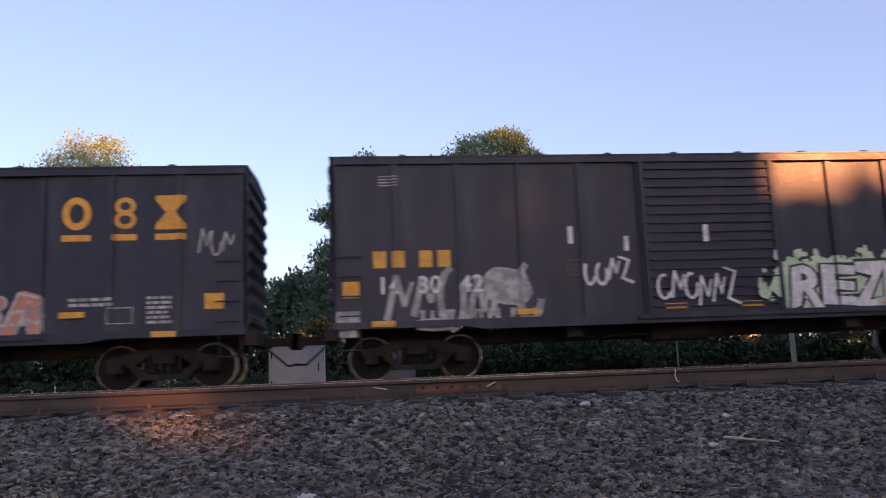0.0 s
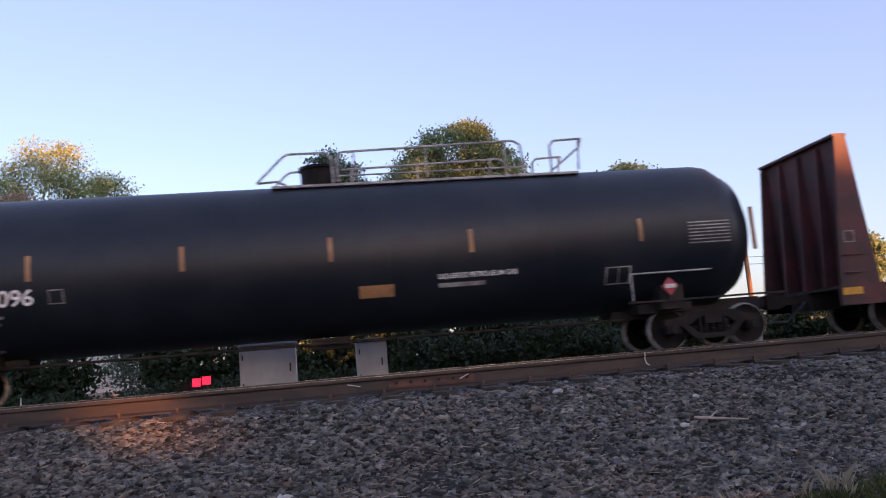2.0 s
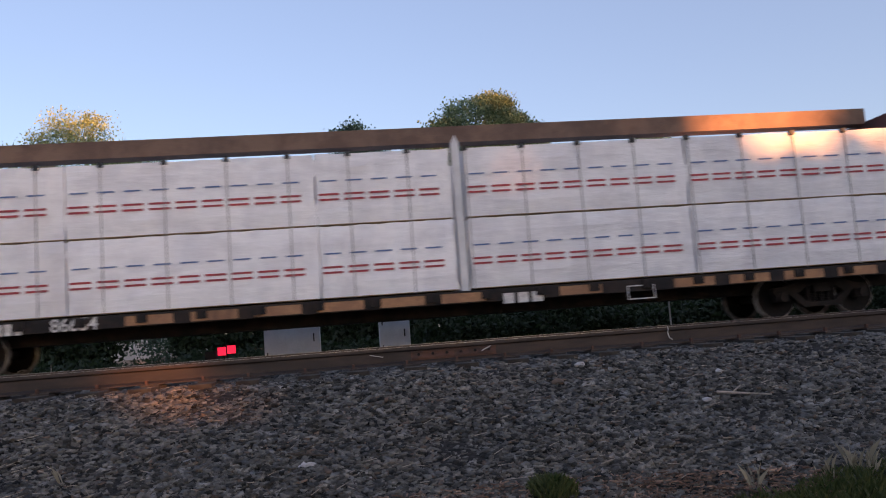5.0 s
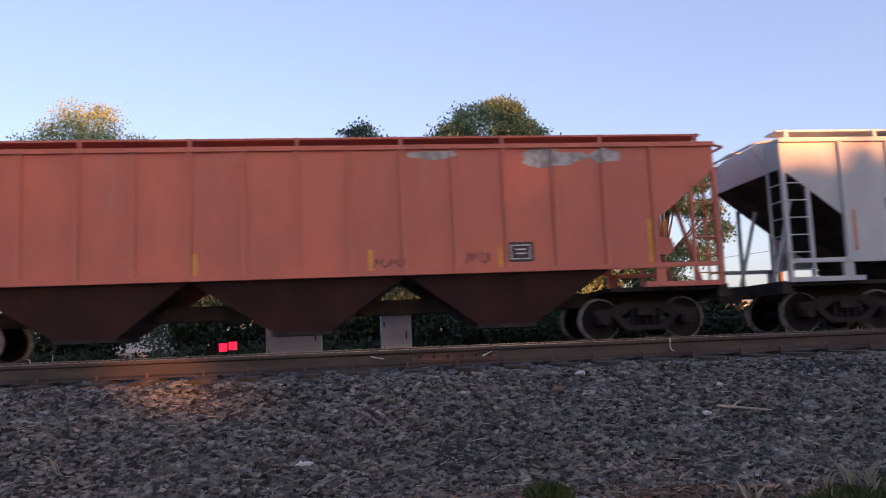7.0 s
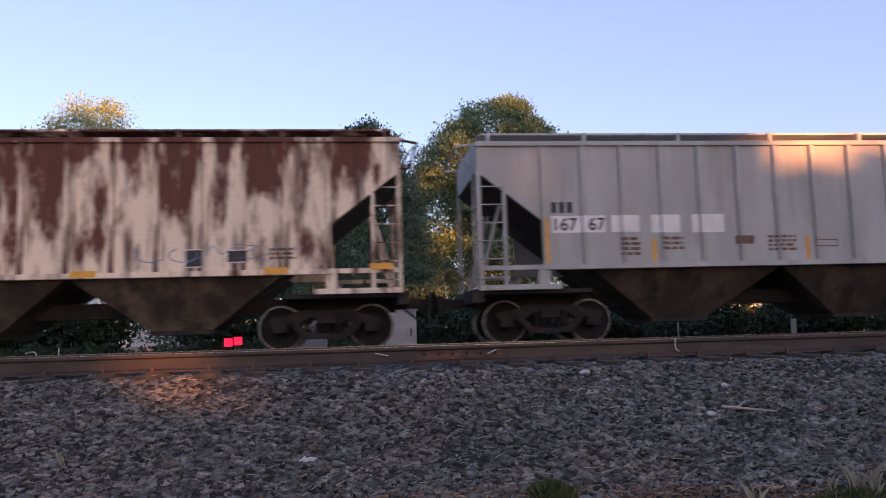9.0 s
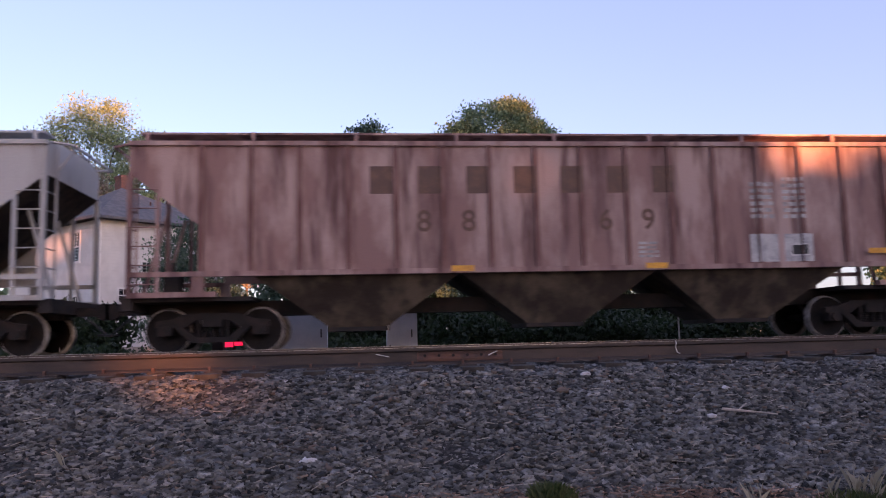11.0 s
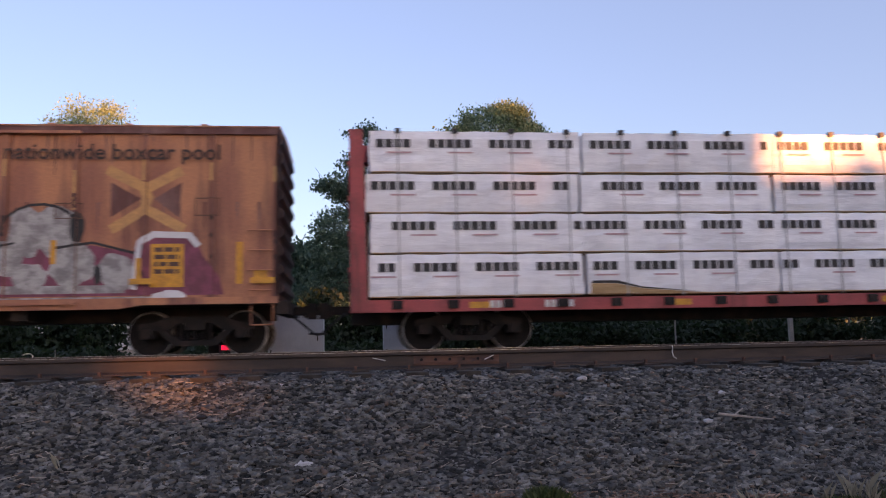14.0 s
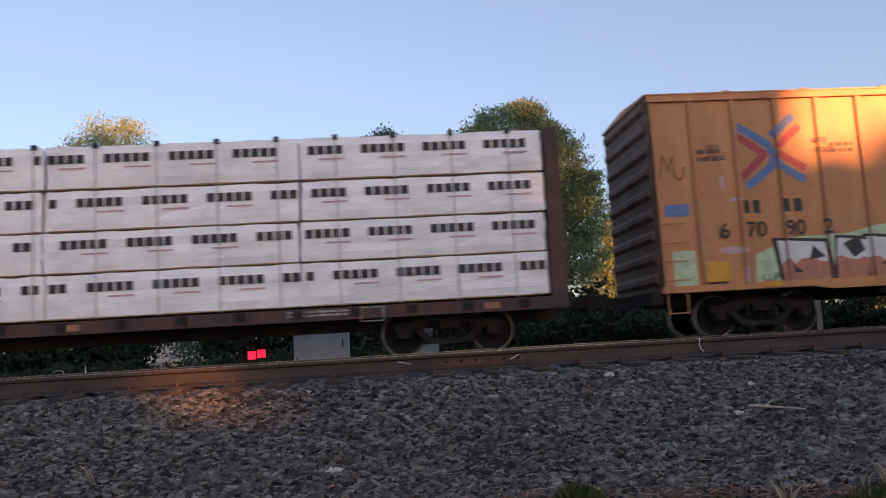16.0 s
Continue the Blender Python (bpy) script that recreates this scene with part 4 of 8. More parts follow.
painted(car, "spray_fill", fat_word("REZN!", 9.32, 12.72, 1.1, 2.05, 0.04, 17, 0.03), "white", rel, 0.015, "white rounded spray-painted forms")
painted(car, "spray_shine", specks(9.5, 12.3, 1.2, 1.6, 12, 6, 0.05), "mint", rel, 0.02, "green flecks in the forms")
painted(car, "stencil", frame_of(4.62, 4.92, 1.93, 2.25) + frame_of(4.7, 4.84, 2.02, 2.16), "brownink", rel, 0.006)
painted(car, "tag", scribble(13.1, 14.7, 1.25, 2.0, 5, 14, 0.035), "dim", rel, 0.006, "faint gold scribbles")
painted(car, "sticker", [rect(0.18, 0.5, 1.6, 1.92), rect(14.87, 15.13, 1.6, 1.88)], "yellow", rel, 0.006, "orange square stickers")
painted(car, "chalk_patch", [rect(0.05, 0.5, 1.1, 1.35), rect(0.1, 0.45, 0.85, 1.0)], "dim", rel, 0.006)
reflectors(car, [(0.72, 1.03), (3.55, 1.18), (6.55, 1.2), (8.15, 1.2), (11.22, 1.17), (13.9, 1.02)], y=-1.575)

# the third car
car, rel, L = boxcar("boxcar", 16.63, 32.07, 4.26, "black", (6.2, 9.0), "blackdoor", 17, DARK + " with pink and white spray-painted forms")
for x, w, k in ((12.17, 0.51, "ring"), (13.12, 0.39, "double"), (13.91, 0.5, "hour")):
    emblem(car, rel, x, w, 2.98, 3.64, k)
painted(car, "company_mark", word_bars(0.95, 1.62, 2.27, 2.62, 2, 0.3) + word_bars(1.75, 2.42, 2.27, 2.62, 2, 0.3), "yellow", rel, 0.004, "yellow lettering")
for tx, x in (("12", 0.97), ("97", 1.77), ("40", 2.65)):
    letters(tx, 0.35, x, 1.75, -1.535, "yellow", car, "number", "yellow stencilled number")
painted(car, "stencil", text_lines(0.97, 1.45, 1.1, 1.55, 4, 7) + text_lines(1.85, 2.25, 1.2, 1.5, 3, 8) + frame_of(3.72, 3.98, 2.25, 2.52), "brownink", rel, 0.004)
painted(car, "spray_ground", fat_word("CAER", 3.4, 6.3, 1.0, 2.38, 0.15, 44, 0.06) + [blob(3.3, 0.95, 0.25, 0.2, random.Random(2))], "wine", rel, 0.005, "wine red glow of spray paint")
painted(car, "spray_halo", fat_word("CAER", 3.4, 6.3, 1.0, 2.38, 0.115, 44, 0.06), "pink", rel, 0.009, "pink edge of the spray paint")
painted(car, "spray_outline", fat_word("CAER", 3.4, 6.3, 1.0, 2.38, 0.08, 44, 0.06) + drips(3.6, 5.6, 1.3, 0.5, 11, 3, 0.09), "white", rel, 0.013, "dripping white outlines")
painted(car, "spray_fill", fat_word("CAER", 3.4, 6.3, 1.0, 2.38, 0.04, 44, 0.06), "brownink", rel, 0.018, "brown rounded spray-painted forms")
painted(car, "spray_foot", [[(3.55, 1.0), (3.6, 1.28), (4.0, 1.34), (4.3, 1.22), (4.7, 1.36), (5.2, 1.25), (5.7, 1.36), (5.75, 1.0)]], "black", rel, 0.0225, "black painted foot of the forms")
painted(car, "spray_fill", drips(3.7, 5.7, 1.5, 0.5, 8, 13, 0.07), "white", rel, 0.026, "white drips")
rr = random.Random(61)
humps = [(9.75, 10.35, 1.75), (10.2, 10.75, 1.98), (10.65, 11.2, 1.95), (11.1, 11.75, 1.8), (11.6, 12.2, 1.62), (12.55, 13.1, 1.9), (13.0, 13.6, 1.8), (13.5, 14.2, 1.82)]
hood = [[(p, 1.12), (p, h - 0.3), (p + 0.08, h - 0.08), ((p + q) / 2, h), (q - 0.08, h - 0.08), (q, h - 0.3), (q, 1.12)] for p, q, h in humps]
painted(car, "spray_fill", hood[1:5] + hood[6:], "silver", rel, 0.005, "flaking grey white spray-painted forms")
painted(car, "spray_gold", specks(10.2, 13.9, 1.2, 1.65, 26, 8, 0.13), "ochre", rel, 0.009, "tan patches in the forms")
painted(car, "spray_outline", [w for h in hood for w in stroke(h, 0.06)] + drips(9.7, 15.0, 1.75, 0.5, 22, 5, 0.04, True) + specks(9.7, 15.1, 1.7, 2.35, 130, 9, 0.03) + drips(9.7, 15.2, 1.25, 0.3, 16, 8, 0.1) + scribble(14.35, 15.2, 1.05, 2.35, 3, 5, 0.07) + specks(14.3, 15.2, 2.1, 2.5, 12, 2, 0.06), "white", rel, 0.013, "dripping white spray paint")
painted(car, "spray_gap", [w for h in hood for w in stroke([(a + 0.07, b - 0.05) for a, b in h[1:6]], 0.035)] + specks(9.9, 14.2, 1.15, 1.7, 40, 12, 0.07), "ink", rel, 0.018, "black lines and gaps between the forms")
painted(car, "chalk_patch", [rect(5.55, 5.9, 2.42, 2.52)] + text_lines(8.2, 8.9, 0.98, 1.08, 1, 3), "dim", rel, 0.008)
painted(car, "sticker", [rect(0.27, 0.56, 1.57, 1.86)], "yellow", rel, 0.006, "orange square sticker")
reflectors(car, [(0.16, 1.1), (2.23, 0.99), (7.4, 1.0), (9.58, 0.99), (12.56, 0.99), (14.66, 1.13)], y=-1.575)

# red ribbed car
car, rel, L = boxcar("boxcar", 248.0, 263.3, 4.4, "red", (6.2, 9.07), "red", 13, "faded red steel boxcar with ribbed panels and black spray-painted forms", sheet_ribs=10, low=1.0, sill_drop=0.17)
painted(car, "emblem", [rect(0.82, 2.0, 3.58 - 0.105 * k, 3.62 - 0.105 * k + 0.015) for k in range(6)] + [[(2.05, 3.0), (2.3, 3.58), (2.9, 3.58), (2.7, 3.0)], [(2.85, 3.0), (3.0, 3.58), (3.68, 3.58), (3.5, 3.0)]], "white", rel, 0.032, "white bars and slanted blocks")
painted(car, "company_mark", word_bars(1.8, 2.25, 2.23, 2.47, 2, 0.3), "white", rel, 0.032)
letters("409", 0.3, 1.79, 1.88, -1.525, "white", car, "number", "white stencilled number")
letters("205", 0.3, 2.95, 1.88, -1.525, "white", car, "number", "white stencilled number")
left = [stroke(arc(1.62, 1.42, 0.42, 0.42, 50, 310, 14), 0.36), [blob(2.15, 1.2, 0.4, 0.34, random.Random(1), 18, 0.05), blob(2.85, 1.2, 0.4, 0.38, random.Random(2), 18, 0.05)], [blob(3.95, 1.45, 0.52, 0.56, random.Random(3), 20, 0.04)], [blob(4.68, 1.62, 0.13, 0.26, random.Random(4), 12, 0.05), blob(4.68, 1.12, 0.15, 0.15, random.Random(5), 12, 0.05)], [blob(3.35, 1.15, 0.28, 0.3, random.Random(7), 14, 0.06)]]


def swollen(polys, k):
    out = []
    for p in polys:
        cx, cz = sum(q[0] for q in p) / len(p), sum(q[1] for q in p) / len(p)
        out.append([(x + k * (x - cx) / (math.hypot(x - cx, z - cz) or 1), z + k * (z - cz) / (math.hypot(x - cx, z - cz) or 1)) for x, z in p])
    return out


black = [p for g in left for p in g]
painted(car, "spray_ground", swollen(black, 0.055) + fat_word("SHARK", 5.15, 9.0, 0.95, 1.98, 0.085, 37, 0.06) + [rect(1.9, 9.0, 0.86, 1.0)], "white", rel, 0.031, "white spray-painted ground")
painted(car, "spray_fill", black + fat_word("SHARK", 5.15, 9.0, 0.95, 1.98, 0.055, 37, 0.06), "ink", rel, 0.036, "black rounded spray-painted forms")
painted(car, "spray_outline", stroke(arc(2.15, 1.2, 0.2, 0.12, 200, 20), 0.025) + stroke(arc(3.95, 1.5, 0.24, 0.28, 100, -60), 0.03) + stroke([(2.6, 1.42), (2.95, 1.4)], 0.03) + stroke(arc(1.5, 1.45, 0.2, 0.25, 70, 250), 0.025), "silver", rel, 0.041, "thin white lines")
painted(car, "grime", drips(9.1, 15.0, 2.1, 1.0, 26, 31, 0.05) + drips(6.3, 9.0, 3.0, 1.2, 16, 32, 0.05), "flat", rel, 0.0305, "dark rusty runs on the paint")
painted(car, "faded_spray", [[(9.4, 1.9), (10.05, 1.95), (9.95, 1.2), (9.5, 1.2)], [(9.4, 1.12), (10.3, 1.12), (10.0, 0.92), (9.6, 0.9)], blob(11.2, 1.1, 0.4, 0.13, random.Random(8))], "dim", rel, 0.031, "flaking pale paint")
painted(car, "tag", scribble(11.5, 12.1, 1.75, 2.05, 3, 6, 0.035) + scribble(12.5, 13.1, 1.78, 2.1, 3, 7, 0.035), "white", rel, 0.033, "small white scribbles")
painted(car, "stencil", frame_of(12.7, 13.17, 1.18, 1.48, 0.03) + text_lines(13.7, 14.3, 0.85, 1.1, 3, 9) + text_lines(6.9, 8.6, 2.4, 2.48, 1, 4) + text_lines(7.3, 8.0, 3.2, 3.4, 2, 5) + [rect(6.95, 7.15, 2.75, 2.98), rect(5.43, 5.72, 2.85, 2.97)] + frame_of(4.4, 4.65, 2.05, 2.3), "white", rel, 0.033)
painted(car, "corner_mark", [rect(13.71, 14.3, 1.3, 1.4), rect(14.2, 14.3, 1.4, 1.78)], "yellow", rel, 0.033, "yellow angle mark")
reflectors(car, [(1.0, 1.35), (3.04, 1.03), (5.18, 1.03), (9.5, 1.3), (11.3, 1.38)], y=-1.58)

# dark car with the wide plug door
car, rel, L = boxcar("boxcar", 264.66, 279.98, 4.26, "black", (6.18, 9.06), "plugdoor", 6, DARK + " with white and gold spray paint")
for tx, x in (("14", 1.0), ("11", 1.85), ("24", 2.62)):
    letters(tx, 0.34, x, 1.72, -1.562, "yellow", car, "number", "yellow stencilled number")
painted(car, "company_mark", word_bars(0.95, 1.5, 2.26, 2.54, 2, 0.3) + word_bars(1.75, 2.3, 2.26, 2.54, 2, 0.3), "brownink", rel, 0.004, "rubbed-out lettering")
f, ln = bubbles(2.4, 5.6, 1.1, 2.05, 4, 71)
rr = random.Random(72)
mass = [(2.4, 1.05)] + [(2.4 + 0.16 * k, 1.75 + rr.uniform(-0.12, 0.3)) for k in range(14)] + [(4.6, 1.4), (4.65, 1.95), (5.5, 2.0), (5.6, 1.05)]
painted(car, "spray_fill", [mass] + [rect(1.46, 1.66, 1.12, 1.95), rect(2.24, 2.4, 1.15, 1.9)], "dim", rel, 0.005, "flaking white spray-painted forms")
painted(car, "spray_light", f[::2], "white", rel, 0.008, "white rounded spray-painted forms")
painted(car, "spray_outline", ln[::2], "ink", rel, 0.011)
painted(car, "spray_foot", [[(0.85, 1.12), (1.2, 0.99), (6.0, 0.99), (6.0, 1.17), (4.0, 1.22), (2.2, 1.15)]] + drips(1.4, 6, 1.6, 0.5, 16, 9, 0.1), "white", rel, 0.014, "white band of spray paint")
painted(car, "spray_flake", specks(2.5, 5.8, 1.0, 1.75, 120, 73, 0.11) + specks(4.7, 5.6, 1.6, 1.98, 24, 74, 0.1) + specks(9.2, 14.2, 0.98, 1.15, 50, 79, 0.09), "white", rel, 0.0165, "white flakes of spray paint")
painted(car, "spray_shade", [w for k in range(7) for w in stroke(arc(2.75 + 0.45 * k, 1.35 + 0.05 * math.sin(k * 2), 0.16, 0.32, 100 + 30 * k, 280 + 25 * k, 7), 0.05)] + specks(2.5, 5.7, 1.05, 1.7, 60, 75, 0.055), "teal", rel, 0.0205, "dark teal lines in the white paint")
painted(car, "repaint_patch", [rect(0.88, 1.42, 1.14, 2.14), rect(1.72, 2.28, 1.14, 2.14), rect(2.52, 3.12, 1.64, 2.14), rect(4.0, 4.5, 1.46, 1.92)], "blackdoor", rel, 0.0245, "navy repainted patch")
painted(car, "patch_print", text_lines(1.0, 1.36, 1.2, 1.42, 2, 5) + text_lines(1.82, 2.18, 1.2, 1.42, 2, 6), "brownink", rel, 0.028)
painted(car, "chalk_fleck", specks(5.1, 5.75, 2.55, 3.1, 9, 76, 0.06), "white", rel, 0.006, "white paint flecks")
painted(car, "spray_gold", [blob(0.5, 1.45, 0.33, 0.18, random.Random(2)), blob(9.6, 1.35, 0.35, 0.4, random.Random(5)), blob(13.9, 1.3, 0.5, 0.14, random.Random(6))], "salmon", rel, 0.006, "gold spray paint")
painted(car, "tag", scribble(0.1, 0.8, 1.65, 2.45, 3, 15, 0.05) + scribble(14.45, 15.15, 1.75, 2.5, 3, 16, 0.05) + scribble(14.4, 15.2, 2.85, 3.25, 3, 17, 0.04), "silver", rel, 0.008, "white scribbled tags")
arches = [(10.0 + 0.62 * k, 10.58 + 0.62 * k, 2.0 + 0.12 * math.sin(k * 1.7)) for k in range(7)]
hood = [[(p, 1.12), (p, h - 0.25), (p + 0.1, h - 0.06), ((p + q) / 2, h), (q - 0.1, h - 0.06), (q, h - 0.25), (q, 1.12)] for p, q, h in arches]
painted(car, "spray_fill", hood, "plugdoor", rel, 0.005, "dark arched spray-painted forms")
painted(car, "spray_outline", [w for h in hood for w in stroke(h, 0.045)] + scribble(10.1, 14.2, 1.15, 1.6, 10, 4, 0.04), "silver", rel, 0.009, "white outlines of arched forms")
painted(car, "spray_foot", [rect(9.1, 14.1, 0.99, 1.08)] + scribble(9.2, 10.2, 1.2, 2.1, 3, 2, 0.05), "dim", rel, 0.012)
painted(car, "sticker", [rect(12.16, 12.37, 1.65, 1.83)], "mint", rel, 0.013, "lime square sticker")
reflectors(car, [(2.7, 0.98), (4.6, 1.0), (7.23, 1.0), (9.25, 1.0), (11.6, 1.0), (0.2, 1.2)], y=-1.59)

# weathered orange car
# ends and shell in brown: the end walls' shade is in the colour
car, rel, L = boxcar("boxcar", 281.31, 296.72, 4.36, "box", (6.18, 9.16), "blackdoor", 7, "weathered orange boxcar with a black door and pink spray paint", low=0.97, ends_mat="brown", rail_mat="maroonrib")


def slanted(x0, x1, z0, z1, count):
    w = (x1 - x0) / count
    return [[(x0 + k * w, z0), (x0 + (k + 0.75) * w, z0), (x0 + (k + 0.75) * w + 0.12, z1), (x0 + k * w + 0.12, z1)] for k in range(count)]


painted(car, "company_name", slanted(1.0, 3.5, 3.45, 3.85, 5) + slanted(2.95, 5.6, 2.8, 3.2, 3) + stroke([(0.85, 2.72), (1.05, 3.3), (2.8, 3.3), (2.7, 2.95), (1.85, 2.95), (1.75, 2.72), (0.85, 2.72)], 0.05), "nameink", rel, 0.004, "faded dark lettering blocks")
letters("The nationwide boxcar pool", 0.3, 9.6, 3.73, -1.55, "nameink", car, "slogan", "faded slogan in dark letters", 0.98)
painted(car, "company_mark", word_bars(0.9, 1.4, 2.27, 2.52, 2, 0.3) + word_bars(1.65, 2.15, 2.27, 2.52, 2, 0.3), "brownink", rel, 0.004)
rr = random.Random(91)
ground = [(0.02, 0.98), (0.02, 1.45), (0.35, 1.5), (0.55, 1.72), (0.85, 1.95), (1.1, 2.12), (2.0, 2.36), (3.2, 2.42), (4.6, 2.42), (5.6, 2.3), (5.95, 2.15), (5.8, 1.75), (6.1, 1.6), (6.5, 1.3), (6.5, 0.98)]
painted(car, "spray_ground", [ground], "mint", rel, 0.005, "mint green spray paint")
painted(car, "spray_edge", stroke(ground[4:11], 0.05) + [rect(2.0, 2.75, 2.3, 2.45), rect(4.4, 5.4, 2.28, 2.44)] + specks(4.4, 5.4, 2.35, 2.55, 20, 5, 0.05), "white", rel, 0.007, "white overspray")


def jagged(x0, x1, z, depth, seed):
    """A torn edge running from x1 back to x0."""
    q, n = random.Random(seed), int((x1 - x0) / 0.12)
    return [(x1 - (x1 - x0) * i / n, z + q.uniform(-depth, depth)) for i in range(n + 1)]


slabs = [(0.9, 2.55), (2.6, 3.45), (3.9, 4.75), (4.8, 5.75)]
painted(car, "spray_foot", [[(p, 0.93), (p + 0.05, 1.9), (q, 1.9), (q - 0.05, 0.93)] for p, q in slabs], "wine", rel, 0.009, "wine red spray paint")
painted(car, "spray_fill", [[(p + 0.02, 2.16), (q + 0.1, 2.14)] + jagged(p + 0.03, q, 1.55, 0.11, int(p * 10)) for p, q in slabs], "pink", rel, 0.012, "pink slab-shaped spray-painted forms")
painted(car, "spray_gleam", [[(p + 0.1, 2.14), (p + 0.3, 2.14), (p + 0.16, 1.85)] for p, q in slabs] + [[(4.0, 2.1), (4.25, 2.14), (4.2, 1.8)], [(5.3, 2.12), (5.6, 2.14), (5.35, 1.85)]], "mint", rel, 0.0155, "mint green gleams")
painted(car, "spray_shadow", [[(1.25, 1.68), (1.5, 1.7), (2.1, 1.38), (1.75, 1.42)], [(1.72, 0.94), (1.78, 1.5), (2.02, 1.5), (1.95, 0.94)], [(2.32, 0.94), (2.36, 1.72), (2.56, 1.72), (2.5, 0.94)], [(2.8, 0.94), (2.85, 1.75), (3.0, 1.75), (2.95, 0.94)], [(3.95, 1.0), (4.0, 1.6), (4.2, 1.75), (4.15, 0.94)], [(4.25, 0.94), (4.3, 1.36), (4.42, 1.36), (4.5, 0.94)]], "teal", rel, 0.019, "dark teal shadows of the forms")
painted(car, "spray_outline", [[(4.5, 1.36), (4.5, 1.72), (5.05, 1.7), (5.05, 1.36)], [(5.15, 1.85), (5.7, 1.72), (5.66, 1.62), (5.15, 1.68)]] + stroke([(4.75, 2.2), (4.68, 1.72)], 0.04) + stroke([(4.75, 2.2), (5.82, 2.14), (5.6, 1.66)], 0.04) + stroke([(1.0, 2.14), (1.5, 2.17), (2.3, 2.13)], 0.04) + stroke([(3.3, 2.2), (2.5, 2.17)], 0.04) + stroke([(4.1, 2.14), (4.35, 2.17)], 0.05) + stroke([(5.1, 1.05), (4.9, 1.3), (4.75, 1.34)], 0.03), "ink", rel, 0.022, "black spray-painted strokes")
painted(car, "spray_scrap", specks(0.9, 6.0, 0.94, 1.06, 46, 11, 0.09), "palepink", rel, 0.025, "pale scraps along the sill")
painted(car, "spray_light", [blob(3.72, 2.05, 0.42, 0.38, random.Random(1), 22, 0.02), [(3.4, 2.28), (2.9, 2.42), (3.6, 2.43)], [(3.5, 0.95), (3.56, 1.7), (3.92, 1.7), (3.85, 0.95)]], "peach", rel, 0.028, "peach drop form")
painted(car, "spray_flame", stroke(arc(3.72, 2.02, 0.2, 0.22, 0, 360, 16), 0.05) + stroke(arc(3.72, 2.05, 0.37, 0.34, -200, 110, 18), 0.045) + stroke([(3.6, 2.36), (3.0, 2.4)], 0.03), "salmon", rel, 0.0325, "orange ring of the drop")
painted(car, "spray_stripe", [rect(0.8, 0.9, 1.3, 2.05), rect(3.55, 3.62, 1.4, 1.72), rect(5.4, 5.5, 1.25, 1.6)], "yellow", rel, 0.034, "orange spray-painted stripe")
painted(car, "drop_core", [blob(3.72, 1.98, 0.07, 0.14, random.Random(3), 12, 0.04)] + [rect(3.72, 3.9, 1.3, 1.62)], "teal", rel, 0.037, "dark core of the drop")
painted(car, "number_patch", [rect(0.92, 1.43, 1.66, 2.16), rect(1.6, 2.31, 1.66, 2.16), rect(0.9, 1.38, 1.14, 1.4), rect(1.6, 2.1, 1.14, 1.38), rect(2.72, 2.97, 1.95, 2.25)], "tan", rel, 0.036, "ochre repainted patch")
letters("38", 0.3, 0.96, 1.74, -1.577, "ink", car, "number", "black number")
letters("410", 0.3, 1.62, 1.74, -1.577, "ink", car, "number", "black number")
painted(car, "emblem", stroke([(12.28, 3.52), (12.9, 3.2), (12.98, 3.0), (12.9, 2.76), (12.36, 2.42)], 0.19) + stroke([(13.55, 3.5), (13.03, 3.22)], 0.19) + stroke([(13.6, 2.42), (13.03, 2.74)], 0.19), "tan", rel, 0.006, "faded yellow crossed mark")
painted(car, "emblem_shade", [[(12.3, 3.3), (12.85, 2.98), (12.3, 2.62)], [(13.6, 3.3), (13.1, 2.98), (13.55, 2.62)]], "maroonrib", rel, 0.004, "faded maroon field between the arms")
worn = [(a, b) for a, b, y in rel if y == -HALF]
rr = random.Random(93)
painted(car, "worn_post", [rect(a + 0.012, b - 0.03, z, z + rr.uniform(0.3, 0.9)) for a, b in worn for z in (rr.uniform(2.5, 3.4),) if rr.random() < 0.8], "tan", rel, 0.002, "paint worn to tan along the posts")
painted(car, "rust_hole", [blob((a + b) / 2, rr.uniform(1.2, 3.1), 0.03, 0.05, rr, 7, 0.3) for a, b in worn for _ in range(5)], "brown", rel, 0.003, "small rust spots on the posts")
painted(car, "rust_run", drips(0.2, 6.0, 4.2, 0.8, 16, 94, 0.035) + drips(9.3, 15.2, 4.2, 0.8, 16, 96, 0.035) + drips(9.3, 15.2, 2.9, 0.8, 14, 95, 0.04), "maroonrib", rel, 0.0025, "rusty runs down the side")
painted(car, "spray_ground", [[(9.6, 1.2), (9.75, 1.6), (10.4, 1.95), (11.0, 2.1), (12.0, 2.1), (12.7, 1.95), (13.0, 2.3), (13.85, 2.28), (14.0, 1.9), (14.3, 1.5), (14.4, 1.15), (9.7, 1.15)]], "wine", rel, 0.005, "wine red spray-painted ground")
painted(car, "spray_fill", [blob(10.8, 2.35, 0.33, 0.5, random.Random(1)), blob(11.3, 2.38, 0.42, 0.48, random.Random(11)), blob(10.45, 1.85, 0.3, 0.32, random.Random(2)), blob(11.65, 1.75, 0.42, 0.42, random.Random(3)), blob(12.45, 1.6, 0.33, 0.36, random.Random(4)), blob(10.9, 1.5, 0.32, 0.28, random.Random(8)), rect(9.3, 13.2, 1.0, 1.13), rect(10.3, 12.6, 1.2, 1.35)], "dim", rel, 0.008, "pale grey spray-painted forms")
painted(car, "spray_edge", stroke([(12.75, 1.3), (12.85, 2.15), (13.1, 2.3), (13.75, 2.28), (13.9, 2.1)], 0.12) + [blob(13.4, 1.12, 0.3, 0.12, random.Random(5))], "cabinet", rel, 0.01, "blue grey spray-painted edge")
